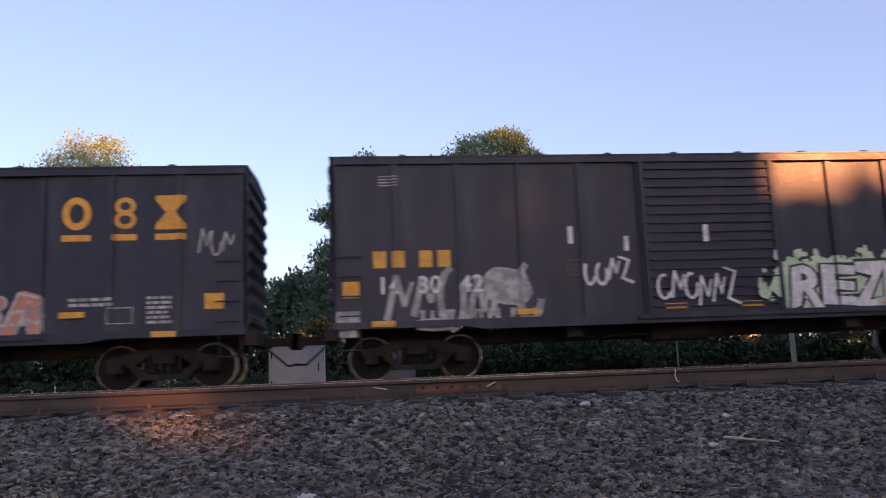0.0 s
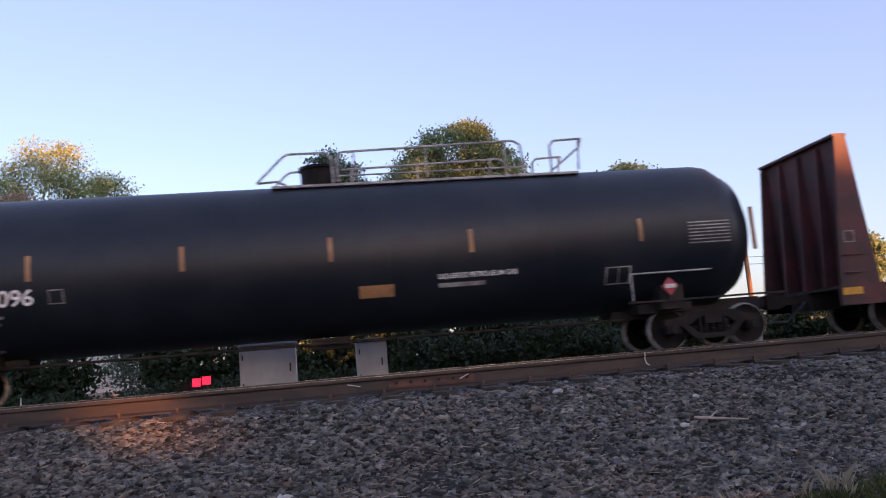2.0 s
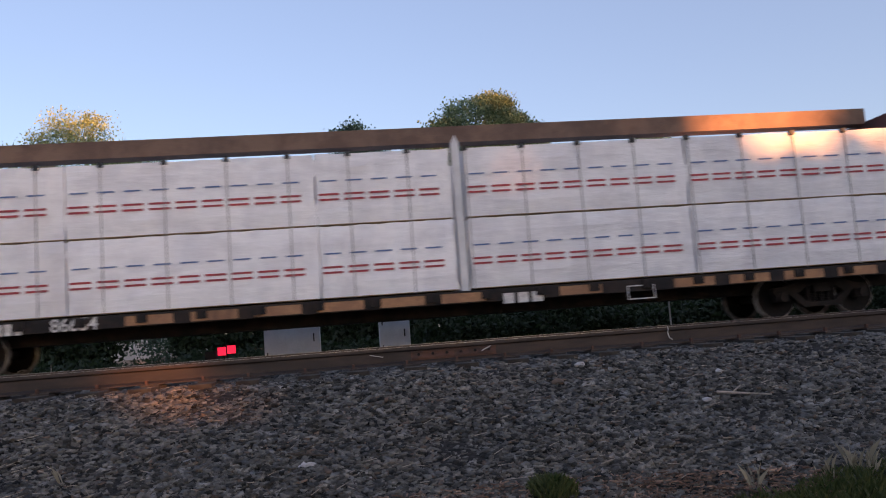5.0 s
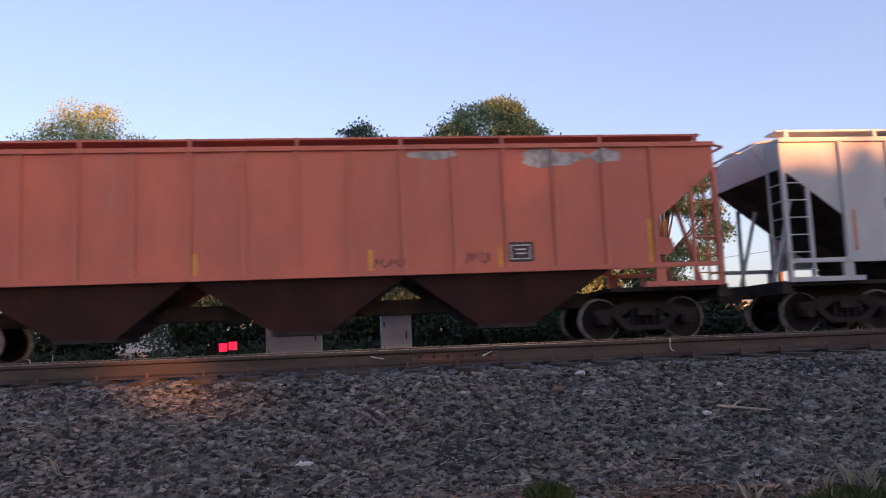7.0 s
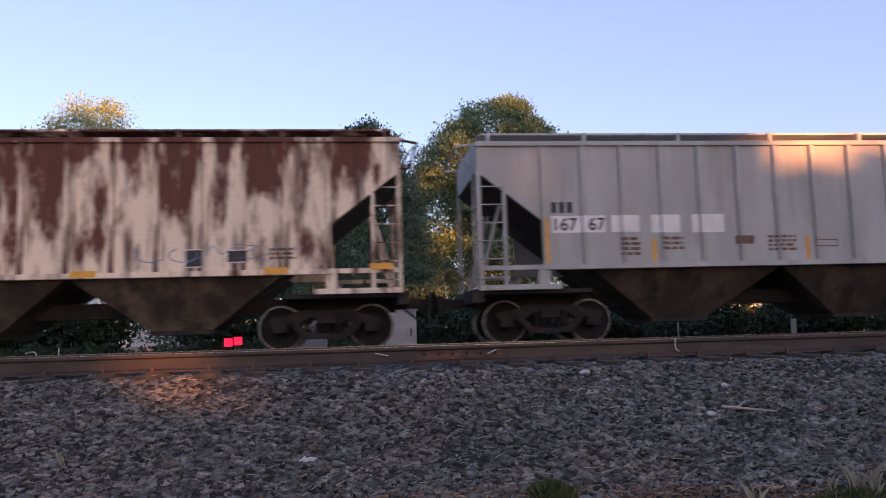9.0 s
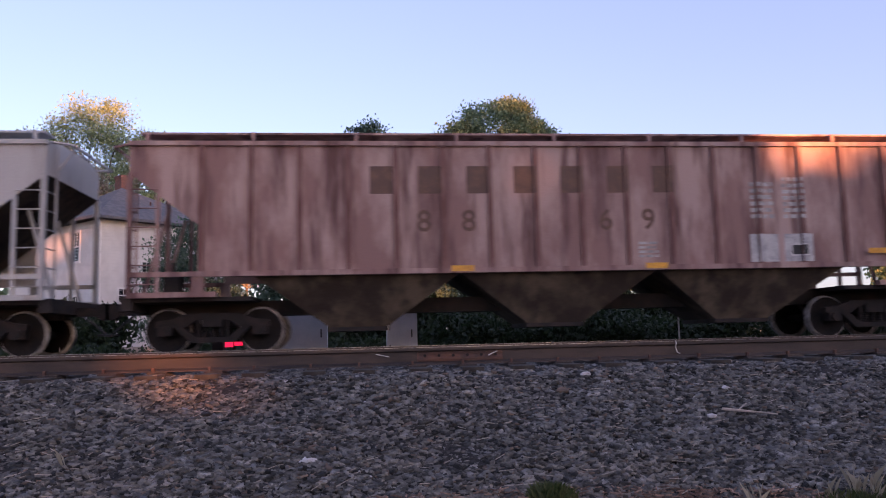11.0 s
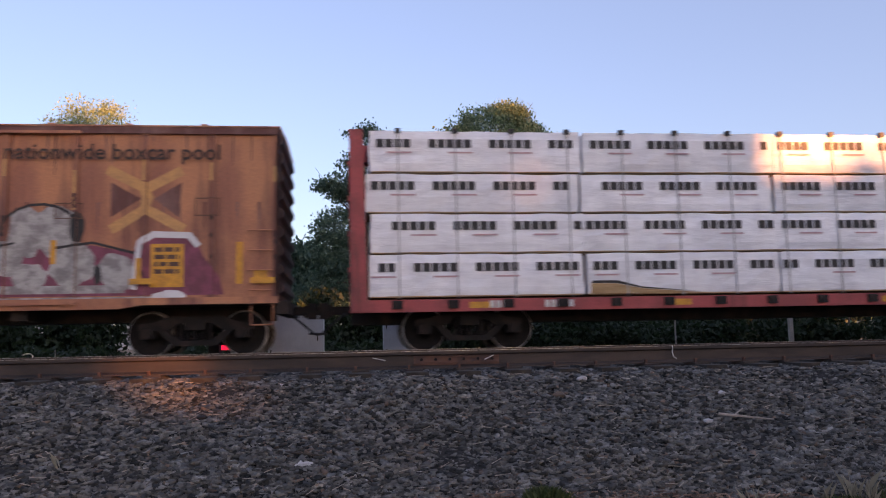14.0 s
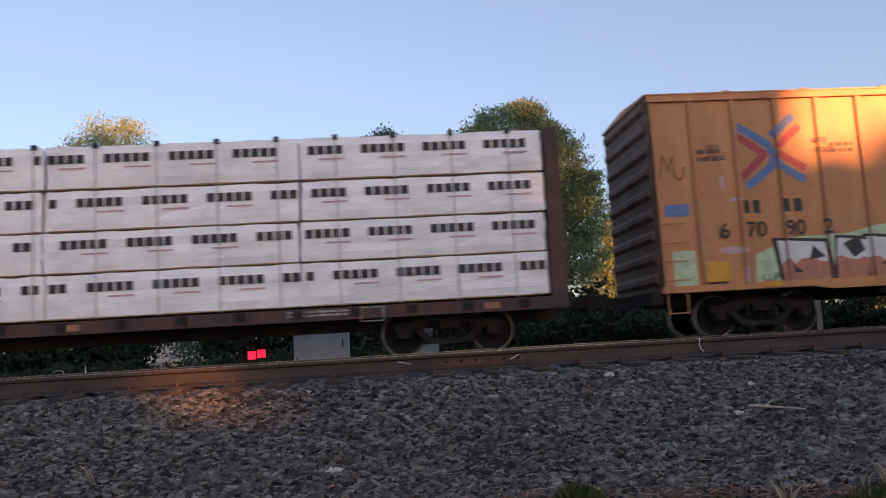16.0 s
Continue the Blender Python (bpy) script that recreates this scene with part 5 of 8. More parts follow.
painted(car, "spray_outline", stroke(arc(11.05, 2.38, 0.68, 0.5, -20, 190), 0.05) + stroke([(10.05, 1.7), (10.4, 2.1), (10.6, 2.15)], 0.04) + stroke([(11.3, 2.05), (12.0, 2.15), (12.75, 1.95)], 0.05) + [blob(11.72, 2.45, 0.12, 0.3, random.Random(6)), blob(12.1, 1.55, 0.07, 0.2, random.Random(7))], "ink", rel, 0.012)
painted(car, "spray_stripe", [rect(10.08, 10.2, 1.35, 1.8), rect(12.78, 12.9, 1.4, 1.85), rect(11.25, 11.35, 1.75, 2.2)], "yellow", rel, 0.013, "orange spray-painted stripe")
painted(car, "notice", [rect(13.05, 13.66, 1.3, 2.12), rect(14.62, 14.75, 1.35, 2.15), rect(14.95, 15.2, 1.35, 1.6)], "yellow", rel, 0.014, "yellow notice panel")
painted(car, "notice_print", text_lines(13.12, 13.58, 1.5, 2.05, 4, 5) + frame_of(11.3, 11.8, 2.6, 2.9) + frame_of(13.85, 14.3, 2.65, 3.0), "brownink", rel, 0.017)
reflectors(car, [(0.85, 1.2), (7.4, 0.98), (14.9, 1.35), (12.7, 1.35)], y=-1.59)

# the tall orange car that follows
# unlit end walls get their shade from this brown end colour
car, rel, L = boxcar("boxcar", 346.38, 365.0, 4.95, "tbox", (7.2, 12.2), "tbox", 8, "tall bright orange boxcar with a blue and red crossed mark", low=0.92, inset=2.2, posts=14, ends_mat="beam")


def arm(x0, z0, x1, z1, w):
    return stroke([(x0, z0), (x1, z1)], w)


painted(car, "emblem", stroke([(1.91, 4.24), (2.47, 3.88), (2.61, 3.63), (2.5, 3.38), (2.0, 3.02)], 0.17) + arm(2.61, 4.07, 3.05, 4.42, 0.17) + arm(2.61, 3.47, 3.16, 3.12, 0.17), "blue", rel, 0.004, "blue crossed mark")
painted(car, "emblem_echo", stroke([(1.88, 4.03), (2.4, 3.66), (1.91, 3.22)], 0.15) + arm(2.7, 3.82, 3.16, 4.2, 0.15) + arm(2.7, 3.66, 3.2, 3.36, 0.15), "scarlet", rel, 0.006, "red crossed mark")
for tx, x, z in (("any", 1.16, 3.79), ("road", 1.16, 3.58), ("any", 3.44, 3.86), ("road", 3.44, 3.65)):
    letters(tx, 0.16, x, z, -1.479 if x < 2 else -1.536, "brownink", car, "stencil", "small brown stencilled word")
painted(car, "company_mark", word_bars(1.82, 2.25, 2.45, 2.72, 2, 0.3) + word_bars(2.65, 3.15, 2.45, 2.72, 2, 0.3), "ink", rel, 0.004)
for tx, x in (("6", 1.27), ("70", 1.83), ("90", 2.65), ("2", 3.45)):
    letters(tx, 0.31, x, 1.97, -1.536, "ink", car, "number", "black stencilled number")
rr = random.Random(55)
painted(car, "spray_ground", [[(1.95, 0.98), (2.0, 1.6), (2.35, 1.75), (2.7, 1.93), (3.4, 1.94), (4.0, 1.96), (4.6, 2.1), (5.4, 2.15), (6.6, 2.1), (6.9, 1.4), (6.8, 0.96)], rect(0.28, 0.75, 1.05, 1.75)], "mint", rel, 0.005, "pale green spray paint")
slabs = [(2.55, 3.55, -0.1), (3.62, 4.3, 0.15), (4.36, 5.2, 0.0), (5.3, 6.3, 0.1)]
painted(car, "spray_outline", [[(p - 0.07, 0.94), (p + k - 0.1, 1.93), (q + k + 0.07, 1.87), (q + 0.08, 0.94)] for p, q, k in slabs], "ink", rel, 0.008, "black outlines")
painted(car, "spray_fill", [[(p, 0.97), (p + k * 0.8, 1.87), (q + k * 0.8, 1.8), (q, 0.97)] for p, q, k in slabs], "cabinet", rel, 0.011, "grey slab-shaped spray-painted forms")
painted(car, "spray_foot", [[(p, 0.97)] + [(p + k * 0.4 + (q - p) * i / 7, 1.42 + rr.uniform(-0.07, 0.1)) for i in range(8)] + [(q, 0.97)] for p, q, k in slabs], "salmon", rel, 0.014, "salmon spray paint")
painted(car, "spray_gap", [[(2.75, 1.2), (2.7, 1.4), (2.95, 1.22)], [(3.1, 1.45), (3.2, 1.75), (3.45, 1.5)], [(3.85, 1.75), (4.2, 1.9), (4.3, 1.6), (4.05, 1.45)], [(4.6, 1.3), (4.9, 1.45), (4.85, 1.25)], [(5.6, 1.5), (5.8, 1.8), (6.0, 1.5)]], "ink", rel, 0.017, "black gaps between the forms")
painted(car, "tag", scribble(1.0, 1.75, 0.95, 1.05, 5, 8, 0.02) + scribble(2.1, 2.45, 1.05, 1.25, 3, 9, 0.025), "ink", rel, 0.02, "thin black scribbles")
painted(car, "wiped_patch", [blob(1.55, 1.72, 0.3, 0.08, random.Random(4)), blob(1.45, 3.1, 0.05, 0.16, random.Random(9)), blob(1.7, 2.75, 0.12, 0.04, random.Random(6)), rect(1.72, 1.8, 1.0, 1.4)], "palepink", rel, 0.003, "pale wiped patch")
painted(car, "tag", scribble(0.15, 0.7, 3.2, 3.8, 2, 3, 0.03), "brownink", rel, 0.006)
painted(car, "sticker", [rect(0.2, 0.7, 2.45, 2.7)], "blue", rel, 0.004, "faded blue patch")
painted(car, "stencil", text_lines(0.95, 1.5, 3.5, 3.8, 2, 2) + text_lines(3.8, 4.3, 3.6, 3.85, 2, 3) + text_lines(1.0, 1.4, 1.0, 1.1, 1, 4), "brownink", rel, 0.004)
part("routing_box", Shape().box(0.9, 1.4, -1.56, -1.47, 1.1, 1.5), "yellow", car, "yellow card holder")
reflectors(car, [(2.0, 0.95), (5.0, 0.95)], y=-1.575)


# ---- covered hoppers ----
def hopper(u0, u1, mat, bay_mat, label, ribs=15, top=3.98, low=1.5, frame_mat=None, corner=1.3, round_tank=True, rib_mat=None):
    """A covered hopper: ribbed sides, sloped end sheets behind open end frames, three discharge bays."""
    car = car_empty("covered_hopper", u0, label, "hopper car")
    L = u1 - u0
    fm = frame_mat or mat
    zc = 2.42   # where the side sheet's slope begins above the platform
    outline = [(corner, low), (L - corner, low), (L - corner, zc), (L - 0.02, 3.42), (L - 0.02, top), (0.02, top), (0.02, 3.42), (corner, zc)]
    part("near_side", Shape().prism(outline, -1.5, -1.46), mat, car)
    part("far_side", Shape().prism(outline, 1.46, 1.5), mat, car)
    # sloped end sheets run from the roof's end down to the bays
    for sg, x0 in ((1, 0.0), (-1, L)):
        # bay colour carries the grime and the shade under the sheet
        part("slope_sheet", Shape().prism([(x0 + sg * 0.02, 3.42), (x0 + sg * 2.55, low - 0.05), (x0 + sg * 2.6, low - 0.05), (x0 + sg * 0.08, 3.42)], -1.46, 1.46), "bay", car, "grimy sloped end sheet, also darkened for its shade")
        part("end_sheet", Shape().box(*sorted((x0 + sg * 0.02, x0 + sg * 0.06)), -1.46, 1.46, 3.42, top), mat, car)
    rib = Shape().prism([(-0.045, low + 0.02), (0.045, low + 0.02), (0.045, top - 0.06), (-0.045, top - 0.06)], -1.56, -1.5).mesh("side_rib", M[rib_mat or mat])
    relief = []
    for k in range(ribs + 1):
        x = corner + 0.05 + (L - 2 * corner - 0.1) * k / ribs
        part("side_rib", rib, mat, car, at=(x, 0, 0))
        relief.append((x - 0.045, x + 0.045, -1.56))
        if k:
            relief.append((px + 0.045, x - 0.045, -1.5))
        px = x
    part("top_chord", Shape().box(0, L, -1.56, -1.45, top - 0.07, top + 0.02), mat, car)
    part("side_sill", Shape().box(corner - 0.05, L - corner + 0.05, -1.58, -1.45, low - 0.07, low + 0.03), fm, car)
    # roof, hatches and running boards
    part("roof", Shape().along([(-1.5, top), (-0.9, top + 0.1), (0.9, top + 0.1), (1.5, top)], 0.02, L - 0.02), mat, car)
    part("hatch_cover", Shape().box(0.9, L - 0.9, -0.32, 0.32, top + 0.1, top + 0.24), fm, car, "long hatch cover")
    part("running_board", Shape().box(0.15, L - 0.15, -1.25, -0.75, top + 0.22, top + 0.26).box(0.15, L - 0.15, 0.75, 1.25, top + 0.22, top + 0.26), fm, car, "grated roof walkway")
    stand = Shape().box(-0.035, 0.035, -1.35, -1.28, top - 0.02, top + 0.24).mesh("walkway_bracket", M[fm])
    for k in range(9):
        part("walkway_bracket", stand, fm, car, at=(0.3 + (L - 0.6) * k / 8, 0, 0))
    # end frames, platform and ladders
    for sg, x0 in ((1, 0.0), (-1, L)):
        for y in (-1.5, 1.5):
            fr = Shape()
            fr.box(*sorted((x0, x0 + sg * 0.09)), y - 0.05, y + 0.05, 1.12, 3.42)
            fr.box(*sorted((x0 + sg * 0.52, x0 + sg * 0.59)), y - 0.04, y + 0.04, 1.12, 3.0)
            fr.box(*sorted((x0, x0 + sg * (corner + 0.05))), y - 0.05, y + 0.05, low - 0.06, low + 0.03)
            fr.box(*sorted((x0, x0 + sg * (corner + 0.35))), y - 0.05, y + 0.05, 1.05, 1.15)
            fr.box(*sorted((x0 + sg * (corner - 0.1), x0 + sg * (corner + 0.12))), y - 0.05, y + 0.05, 1.05, low)
            part("end_frame", fr, fm, car, "open end frame of posts and rails")
        lad = Shape()
        for k in range(6):
            z = 1.3 + 0.36 * k
            lad.tube((x0, -1.55, z), (x0 + sg * 0.55, -1.55, z), 0.014, 5)
            lad.tube((x0 + sg * 0.02, -1.4, z), (x0 + sg * 0.02, -0.95, z), 0.014, 5)
        lad.box(*sorted((x0, x0 + sg * 0.04)), -0.97, -0.93, 1.1, top)
        part("ladder", lad, fm, car, "end ladder")
        for y in (-0.75, 0.75):
            part("brace", Shape().tube((x0 + sg * 0.1, y, 1.1), (x0 + sg * 0.6, y, 2.85), 0.045, 6), fm, car)
        part("platform", Shape().box(*sorted((x0, x0 + sg * 2.3)), -1.35, 1.35, 0.98, 1.06), "under", car)
        part("end_sill", Shape().box(*sorted((x0 - sg * 0.12, x0 + sg * 0.1)), -1.45, 1.45, 0.82, 1.08), "under", car)
        part("roof_grab", Shape().pipe([(x0, -1.3, top + 0.02), (x0 - sg * 0.35, -1.2, top - 0.02), (x0 - sg * 0.35, 1.2, top - 0.02), (x0, 1.3, top + 0.02)], 0.03, 5).pipe([(x0 - sg * 0.3, -0.9, top - 0.02), (x0, -0.9, top - 0.45)], 0.02, 5), fm, car, "overhanging roof walkway end")
    if round_tank:
        part("air_reservoir", Shape().tube((L - 1.05, -1.2, 1.9), (L - 1.05, -0.2, 1.9), 0.19, 16), fm, car, "round air reservoir")
        part("brake_valve", Shape().box(0.6, 0.9, -1.2, -0.8, 1.1, 1.5).tube((0.75, -1.0, 1.5), (0.75, -1.0, 1.75), 0.04, 6), "under", car)
    # discharge bays
    bays = 3
    for k in range(bays):
        w = (L - 2 * 2.3) / bays
        cx = 2.3 + w * (k + 0.5)
        bay = Shape()
        tw, bw = w * 0.5, 0.55
        lowz = 0.42
        bay.add([(cx - tw, -1.42, low - 0.05), (cx + tw, -1.42, low - 0.05), (cx + tw, 1.42, low - 0.05), (cx - tw, 1.42, low - 0.05),
                 (cx - bw, -0.8, lowz), (cx + bw, -0.8, lowz), (cx + bw, 0.8, lowz), (cx - bw, 0.8, lowz)],
                [(0, 1, 2, 3), (4, 7, 6, 5), (0, 4, 5, 1), (1, 5, 6, 2), (2, 6, 7, 3), (3, 7, 4, 0)])
        b = part("discharge_bay", bay, bay_mat, car, "grimy funnel bay")
        part("outlet_gate", Shape().box(cx - 0.6, cx + 0.6, -0.85, 0.85, 0.36, 0.44), "under", b)
    part("centre_sill", Shape().box(0.1, L - 0.1, -0.3, 0.3, 0.72, 1.02), "under", car)
    trucks(car, (1.5, L - 1.5))
    couplers(car, L)
    return car, relief, L


def orange_bars(car, relief, rows, mat="yellow"):
    for x, z0, z1 in rows:
        painted(car, "reflector", [rect(x, x + 0.085, z0, z1)], mat, relief, 0.004, "orange upright reflective strip")


# dark hopper, only its front end shows
car, rel, L = hopper(120.19, 138.1, "dkred", "bay", "dark maroon covered hopper with orange-lit end frame", ribs=16, top=4.05, frame_mat="flat")
painted(car, "sticker", [rect(0.85, 1.45, 1.72, 1.98)], "white", [(0, L, -1.59)], 0.004, "white placard")
painted(car, "sticker", [rect(0.9, 1.25, 1.76, 1.92)], "yellow", [(0, L, -1.59)], 0.008, "yellow placard")

# faded orange hopper
car, rel, L = hopper(139.6, 156.54, "orange", "dkred", "faded orange-red covered hopper with rusty bays", ribs=14, top=3.98, frame_mat="orange")
painted(car, "placard", [rect(12.55, 13.06, 1.63, 2.02)], "ink", rel, 0.004, "black notice panel")
painted(car, "placard_lines", frame_of(12.6, 13.0, 1.68, 1.97) + [rect(12.7, 12.9, 1.78, 1.81), rect(12.7, 12.9, 1.86, 1.89)], "white", rel, 0.008)
orange_bars(car, rel, [(15.43, 1.55, 2.42), (12.35, 1.52, 1.95), (9.8, 1.52, 1.95), (6.5, 1.52, 1.95)])
painted(car, "tag", scribble(9.9, 10.5, 1.6, 1.8, 4, 3, 0.02) + scribble(11.7, 12.2, 1.6, 1.85, 4, 4, 0.02), "ink", rel, 0.005, "small black scribble")
painted(car, "worn_primer", [blob(13.5, 3.7, 0.6, 0.2, random.Random(2), 14, 0.3), blob(14.6, 3.75, 0.4, 0.13, random.Random(3), 14, 0.3), blob(11.2, 3.8, 0.5, 0.1, random.Random(4), 14, 0.3)], "dim", rel, 0.003, "paint worn to grey")

# light grey hopper
car, rel, L = hopper(157.96, 174.58, "grey", "bay", "light grey covered hopper with black scribbles", ribs=13, top=4.04, round_tank=False)
painted(car, "company_mark", word_bars(2.28, 2.72, 2.52, 2.76, 2, 0.3) + word_bars(3.05, 3.4, 2.52, 2.76, 2, 0.3), "ink", rel, 0.004)
letters("461", 0.26, 2.26, 2.11, -1.51, "ink", car, "number", "black stencilled number")
letters("222", 0.26, 2.99, 2.11, -1.51, "ink", car, "number", "black stencilled number")
orange_bars(car, rel, [(1.5, 1.67, 2.52), (4.84, 1.66, 2.07), (8.1, 1.64, 2.05), (11.3, 1.64, 2.05), (14.6, 1.6, 2.45)], "salmon")
painted(car, "tag", scribble(6.2, 6.7, 1.75, 2.15, 3, 5, 0.025) + scribble(7.1, 7.9, 1.6, 2.05, 4, 6, 0.03) + scribble(9.6, 10.3, 1.85, 2.05, 5, 7, 0.02) + scribble(3.9, 4.4, 1.65, 1.9, 4, 8, 0.025) + scribble(12.8, 13.4, 1.6, 1.9, 3, 9, 0.03), "ink", rel, 0.004, "black scribbles")
painted(car, "stencil", text_lines(2.35, 2.6, 1.75, 1.95, 2, 3) + text_lines(3.0, 3.3, 1.75, 1.95, 2, 4) + text_lines(3.9, 4.2, 2.3, 2.5, 3, 5), "silver", rel, 0.004)
painted(car, "placard", [rect(12.6, 13.0, 1.95, 2.17)], "ink", rel, 0.005, "black notice panel")
painted(car, "placard_lines", frame_of(12.6, 13.0, 1.95, 2.17), "white", rel, 0.008)

# rust-eaten hopper
car, rel, L = hopper(176.02, 192.55, "rusty", "tanbay", "white covered hopper mottled with brown rust", ribs=17, top=4.08, frame_mat="rusty", corner=1.35, round_tank=False)
painted(car, "number_patch", [rect(2.15, 2.7, 2.5, 2.92), rect(2.15, 2.7, 1.98, 2.45), rect(2.93, 3.54, 1.98, 2.93)], "silver", rel, 0.003, "grey repainted patch")
painted(car, "company_mark", word_bars(2.2, 2.65, 2.54, 2.78, 3, 0.3), "ink", rel, 0.006)
letters("166", 0.25, 2.18, 2.09, -1.51, "ink", car, "number", "black stencilled number")
letters("75", 0.25, 2.95, 2.09, -1.51, "ink", car, "number", "black stencilled number")
painted(car, "placard", [rect(12.43, 12.78, 1.6, 1.95), rect(13.2, 13.6, 1.68, 1.93)], "ink", rel, 0.005, "black notice panel")
painted(car, "placard_lines", frame_of(12.43, 12.78, 1.6, 1.95) + frame_of(13.2, 13.6, 1.68, 1.93), "white", rel, 0.008)
painted(car, "tag", scribble(11.5, 14.5, 1.7, 2.05, 5, 9, 0.02), "blue", rel, 0.005, "thin blue scribble")
reflectors(car, [(4.57, 1.45), (7.85, 1.45), (10.4, 1.45), (13.9, 1.45), (-0.02, 1.5), (15.9, 1.5)], y=-1.585, w=0.45, h=0.12)
painted(car, "stencil", text_lines(2.2, 2.7, 1.7, 1.95, 3, 5) + text_lines(3.1, 3.4, 1.65, 1.9, 3, 6) + text_lines(14.0, 14.5, 1.7, 1.95, 3, 8), "brownink", rel, 0.005)

# dusty grey hopper
car, rel, L = hopper(194.03, 210.6, "grey2", "bay", "dusty light grey covered hopper with pale patches", ribs=17, top=3.99, round_tank=False)
painted(car, "number_patch", [rect(1.5, 2.6, 2.16, 2.5), rect(2.72, 3.3, 2.16, 2.5), rect(3.55, 4.15, 2.14, 2.5), rect(4.4, 5.08, 2.13, 2.5)], "trim", rel, 0.003, "white repainted patch")
painted(car, "company_mark", word_bars(1.5, 1.98, 2.56, 2.78, 3, 0.3), "ink", rel, 0.005)
letters("167", 0.25, 1.49, 2.21, -1.51, "ink", car, "number", "black stencilled number")
letters("67", 0.25, 2.24, 2.21, -1.51, "ink", car, "number", "black stencilled number")
orange_bars(car, rel, [(1.35, 1.56, 2.46), (3.54, 1.55, 2.02), (6.8, 1.55, 2.02), (9.4, 1.55, 2.02), (12.3, 1.55, 2.02)])
painted(car, "stencil", text_lines(2.9, 3.3, 1.65, 2.05, 4, 5) + text_lines(3.75, 4.2, 1.75, 2.05, 3, 6) + text_lines(6.0, 6.6, 1.7, 2.05, 4, 7) + frame_of(7.0, 7.5, 1.8, 1.95), "brownink", rel, 0.004)
painted(car, "placard", [rect(5.3, 5.7, 1.88, 2.05), rect(11.9, 12.4, 1.8, 2.1)], "brownink", rel, 0.004)

# grey hopper between the stretches, in the pattern of its neighbours
car, rel, L = hopper(212.05, 228.5, "grey2", "bay", "dusty light grey covered hopper", ribs=16, top=4.05, round_tank=False)
orange_bars(car, rel, [(1.5, 1.6, 2.4), (14.7, 1.6, 2.4)])

# pinkish-brown hopper
car, rel, L = hopper(229.97, 246.57, "purple", "tanbay", "pinkish-brown covered hopper with dark stains and faded letters", ribs=15, top=4.02, rib_mat="maroonrib")
painted(car, "company_name", [rect(4.55 + 0.95 * k, 5.0 + 0.95 * k, 3.0, 3.55) for k in range(7)], "brownink", rel, 0.004, "faded dark lettering blocks")
for tx, x in (("8", 5.45), ("8", 6.33), ("6", 9.1), ("9", 9.98)):
    letters(tx, 0.42, x, 2.26, -1.51, "brownink", car, "number", "faded dark number")
painted(car, "number_patch", [rect(12.25, 12.85, 1.56, 2.13), rect(12.98, 13.6, 1.56, 2.13)], "silver", rel, 0.003, "grey repainted patch")
painted(car, "placard", [rect(13.12, 13.5, 1.68, 1.92)], "ink", rel, 0.006, "black notice panel")
painted(car, "placard_lines", frame_of(13.12, 13.5, 1.68, 1.92), "white", rel, 0.009)
reflectors(car, [(6.1, 1.46), (10.0, 1.46), (14.75, 1.7)], y=-1.585)
painted(car, "stencil", text_lines(12.3, 12.8, 2.4, 3.2, 6, 3) + text_lines(13.0, 13.5, 2.4, 3.3, 7, 4) + text_lines(9.9, 10.3, 1.65, 2.0, 4, 6), "dim", rel, 0.004)

# ---- tank car ----
car = car_empty("tank_car", 33.65, "glossy black tank car with a railed hatch platform", "tank car")
TL, TZ, TR = 18.2, 2.47, 1.6
prof = [(0.0, 0.0), (0.55, 0.04), (1.0, 0.16), (1.3, 0.36), (1.46, 0.62), (1.57, 0.8), (TR, 1.0), (TR, TL - 1.0), (1.57, TL - 0.8), (1.46, TL - 0.62), (1.3, TL - 0.36), (1.0, TL - 0.16), (0.55, TL - 0.04), (0.0, TL)]
shell = part("tank_shell", Shape().lathe_x(prof, TZ, 56), "tank", car, "long black cylinder with domed ends", smooth=True)
seam = Shape().lathe_x([(TR - 0.01, -0.02), (TR + 0.004, -0.015), (TR + 0.004, 0.015), (TR - 0.01, 0.02)], TZ, 56).mesh("weld_seam", M["tank"])
for x in (3.6, 6.9, 10.2, 13.5):
    part("weld_seam", seam, "tank", shell, at=(x, 0, 0))


def on_tank(z):
    return -math.sqrt(max(0.01, (TR + 0.006) ** 2 - (z - TZ) ** 2))


def tank_patch(name, x0, x1, z0, z1, mat, label=""):
    s = Shape()
    m = 6
    for k in range(m + 1):
        z = z0 + (z1 - z0) * k / m
        s.v += [(x0, on_tank(z), z), (x1, on_tank(z), z)]
    s.f = [(2 * k, 2 * k + 1, 2 * k + 3, 2 * k + 2) for k in range(m)]
    return part(name, s, mat, car, label)


for x in (3.6, 6.3, 9.05, 11.8, 15.32):
    tank_patch("reflector", x, x + 0.09, 2.25, 2.72, "ochre", "upright yellow reflective strip")
for x in (0.62, 17.85):
    s = Shape().box(x, x + 0.09, -1.46, -1.44, 1.95, 2.85)
    part("reflector", s, "ochre", car, "upright yellow reflective strip")
for k, x in enumerate((1.42, 1.65, 1.88, 2.1)):
    tank_patch("company_mark", x, x + 0.17, 1.82, 2.08, "white")
letters("50096", 0.3, 2.68, 1.82, on_tank(1.97) - 0.04, "white", car, "number", "white stencilled number")
for k, (x0, x1) in enumerate(((1.4, 1.8), (1.95, 2.4), (2.7, 3.15))):
    tank_patch("stencil_line", x0, x1, 1.62, 1.67, "dim")
    tank_patch("stencil_line", x0, x1 - 0.08, 1.5, 1.55, "dim")
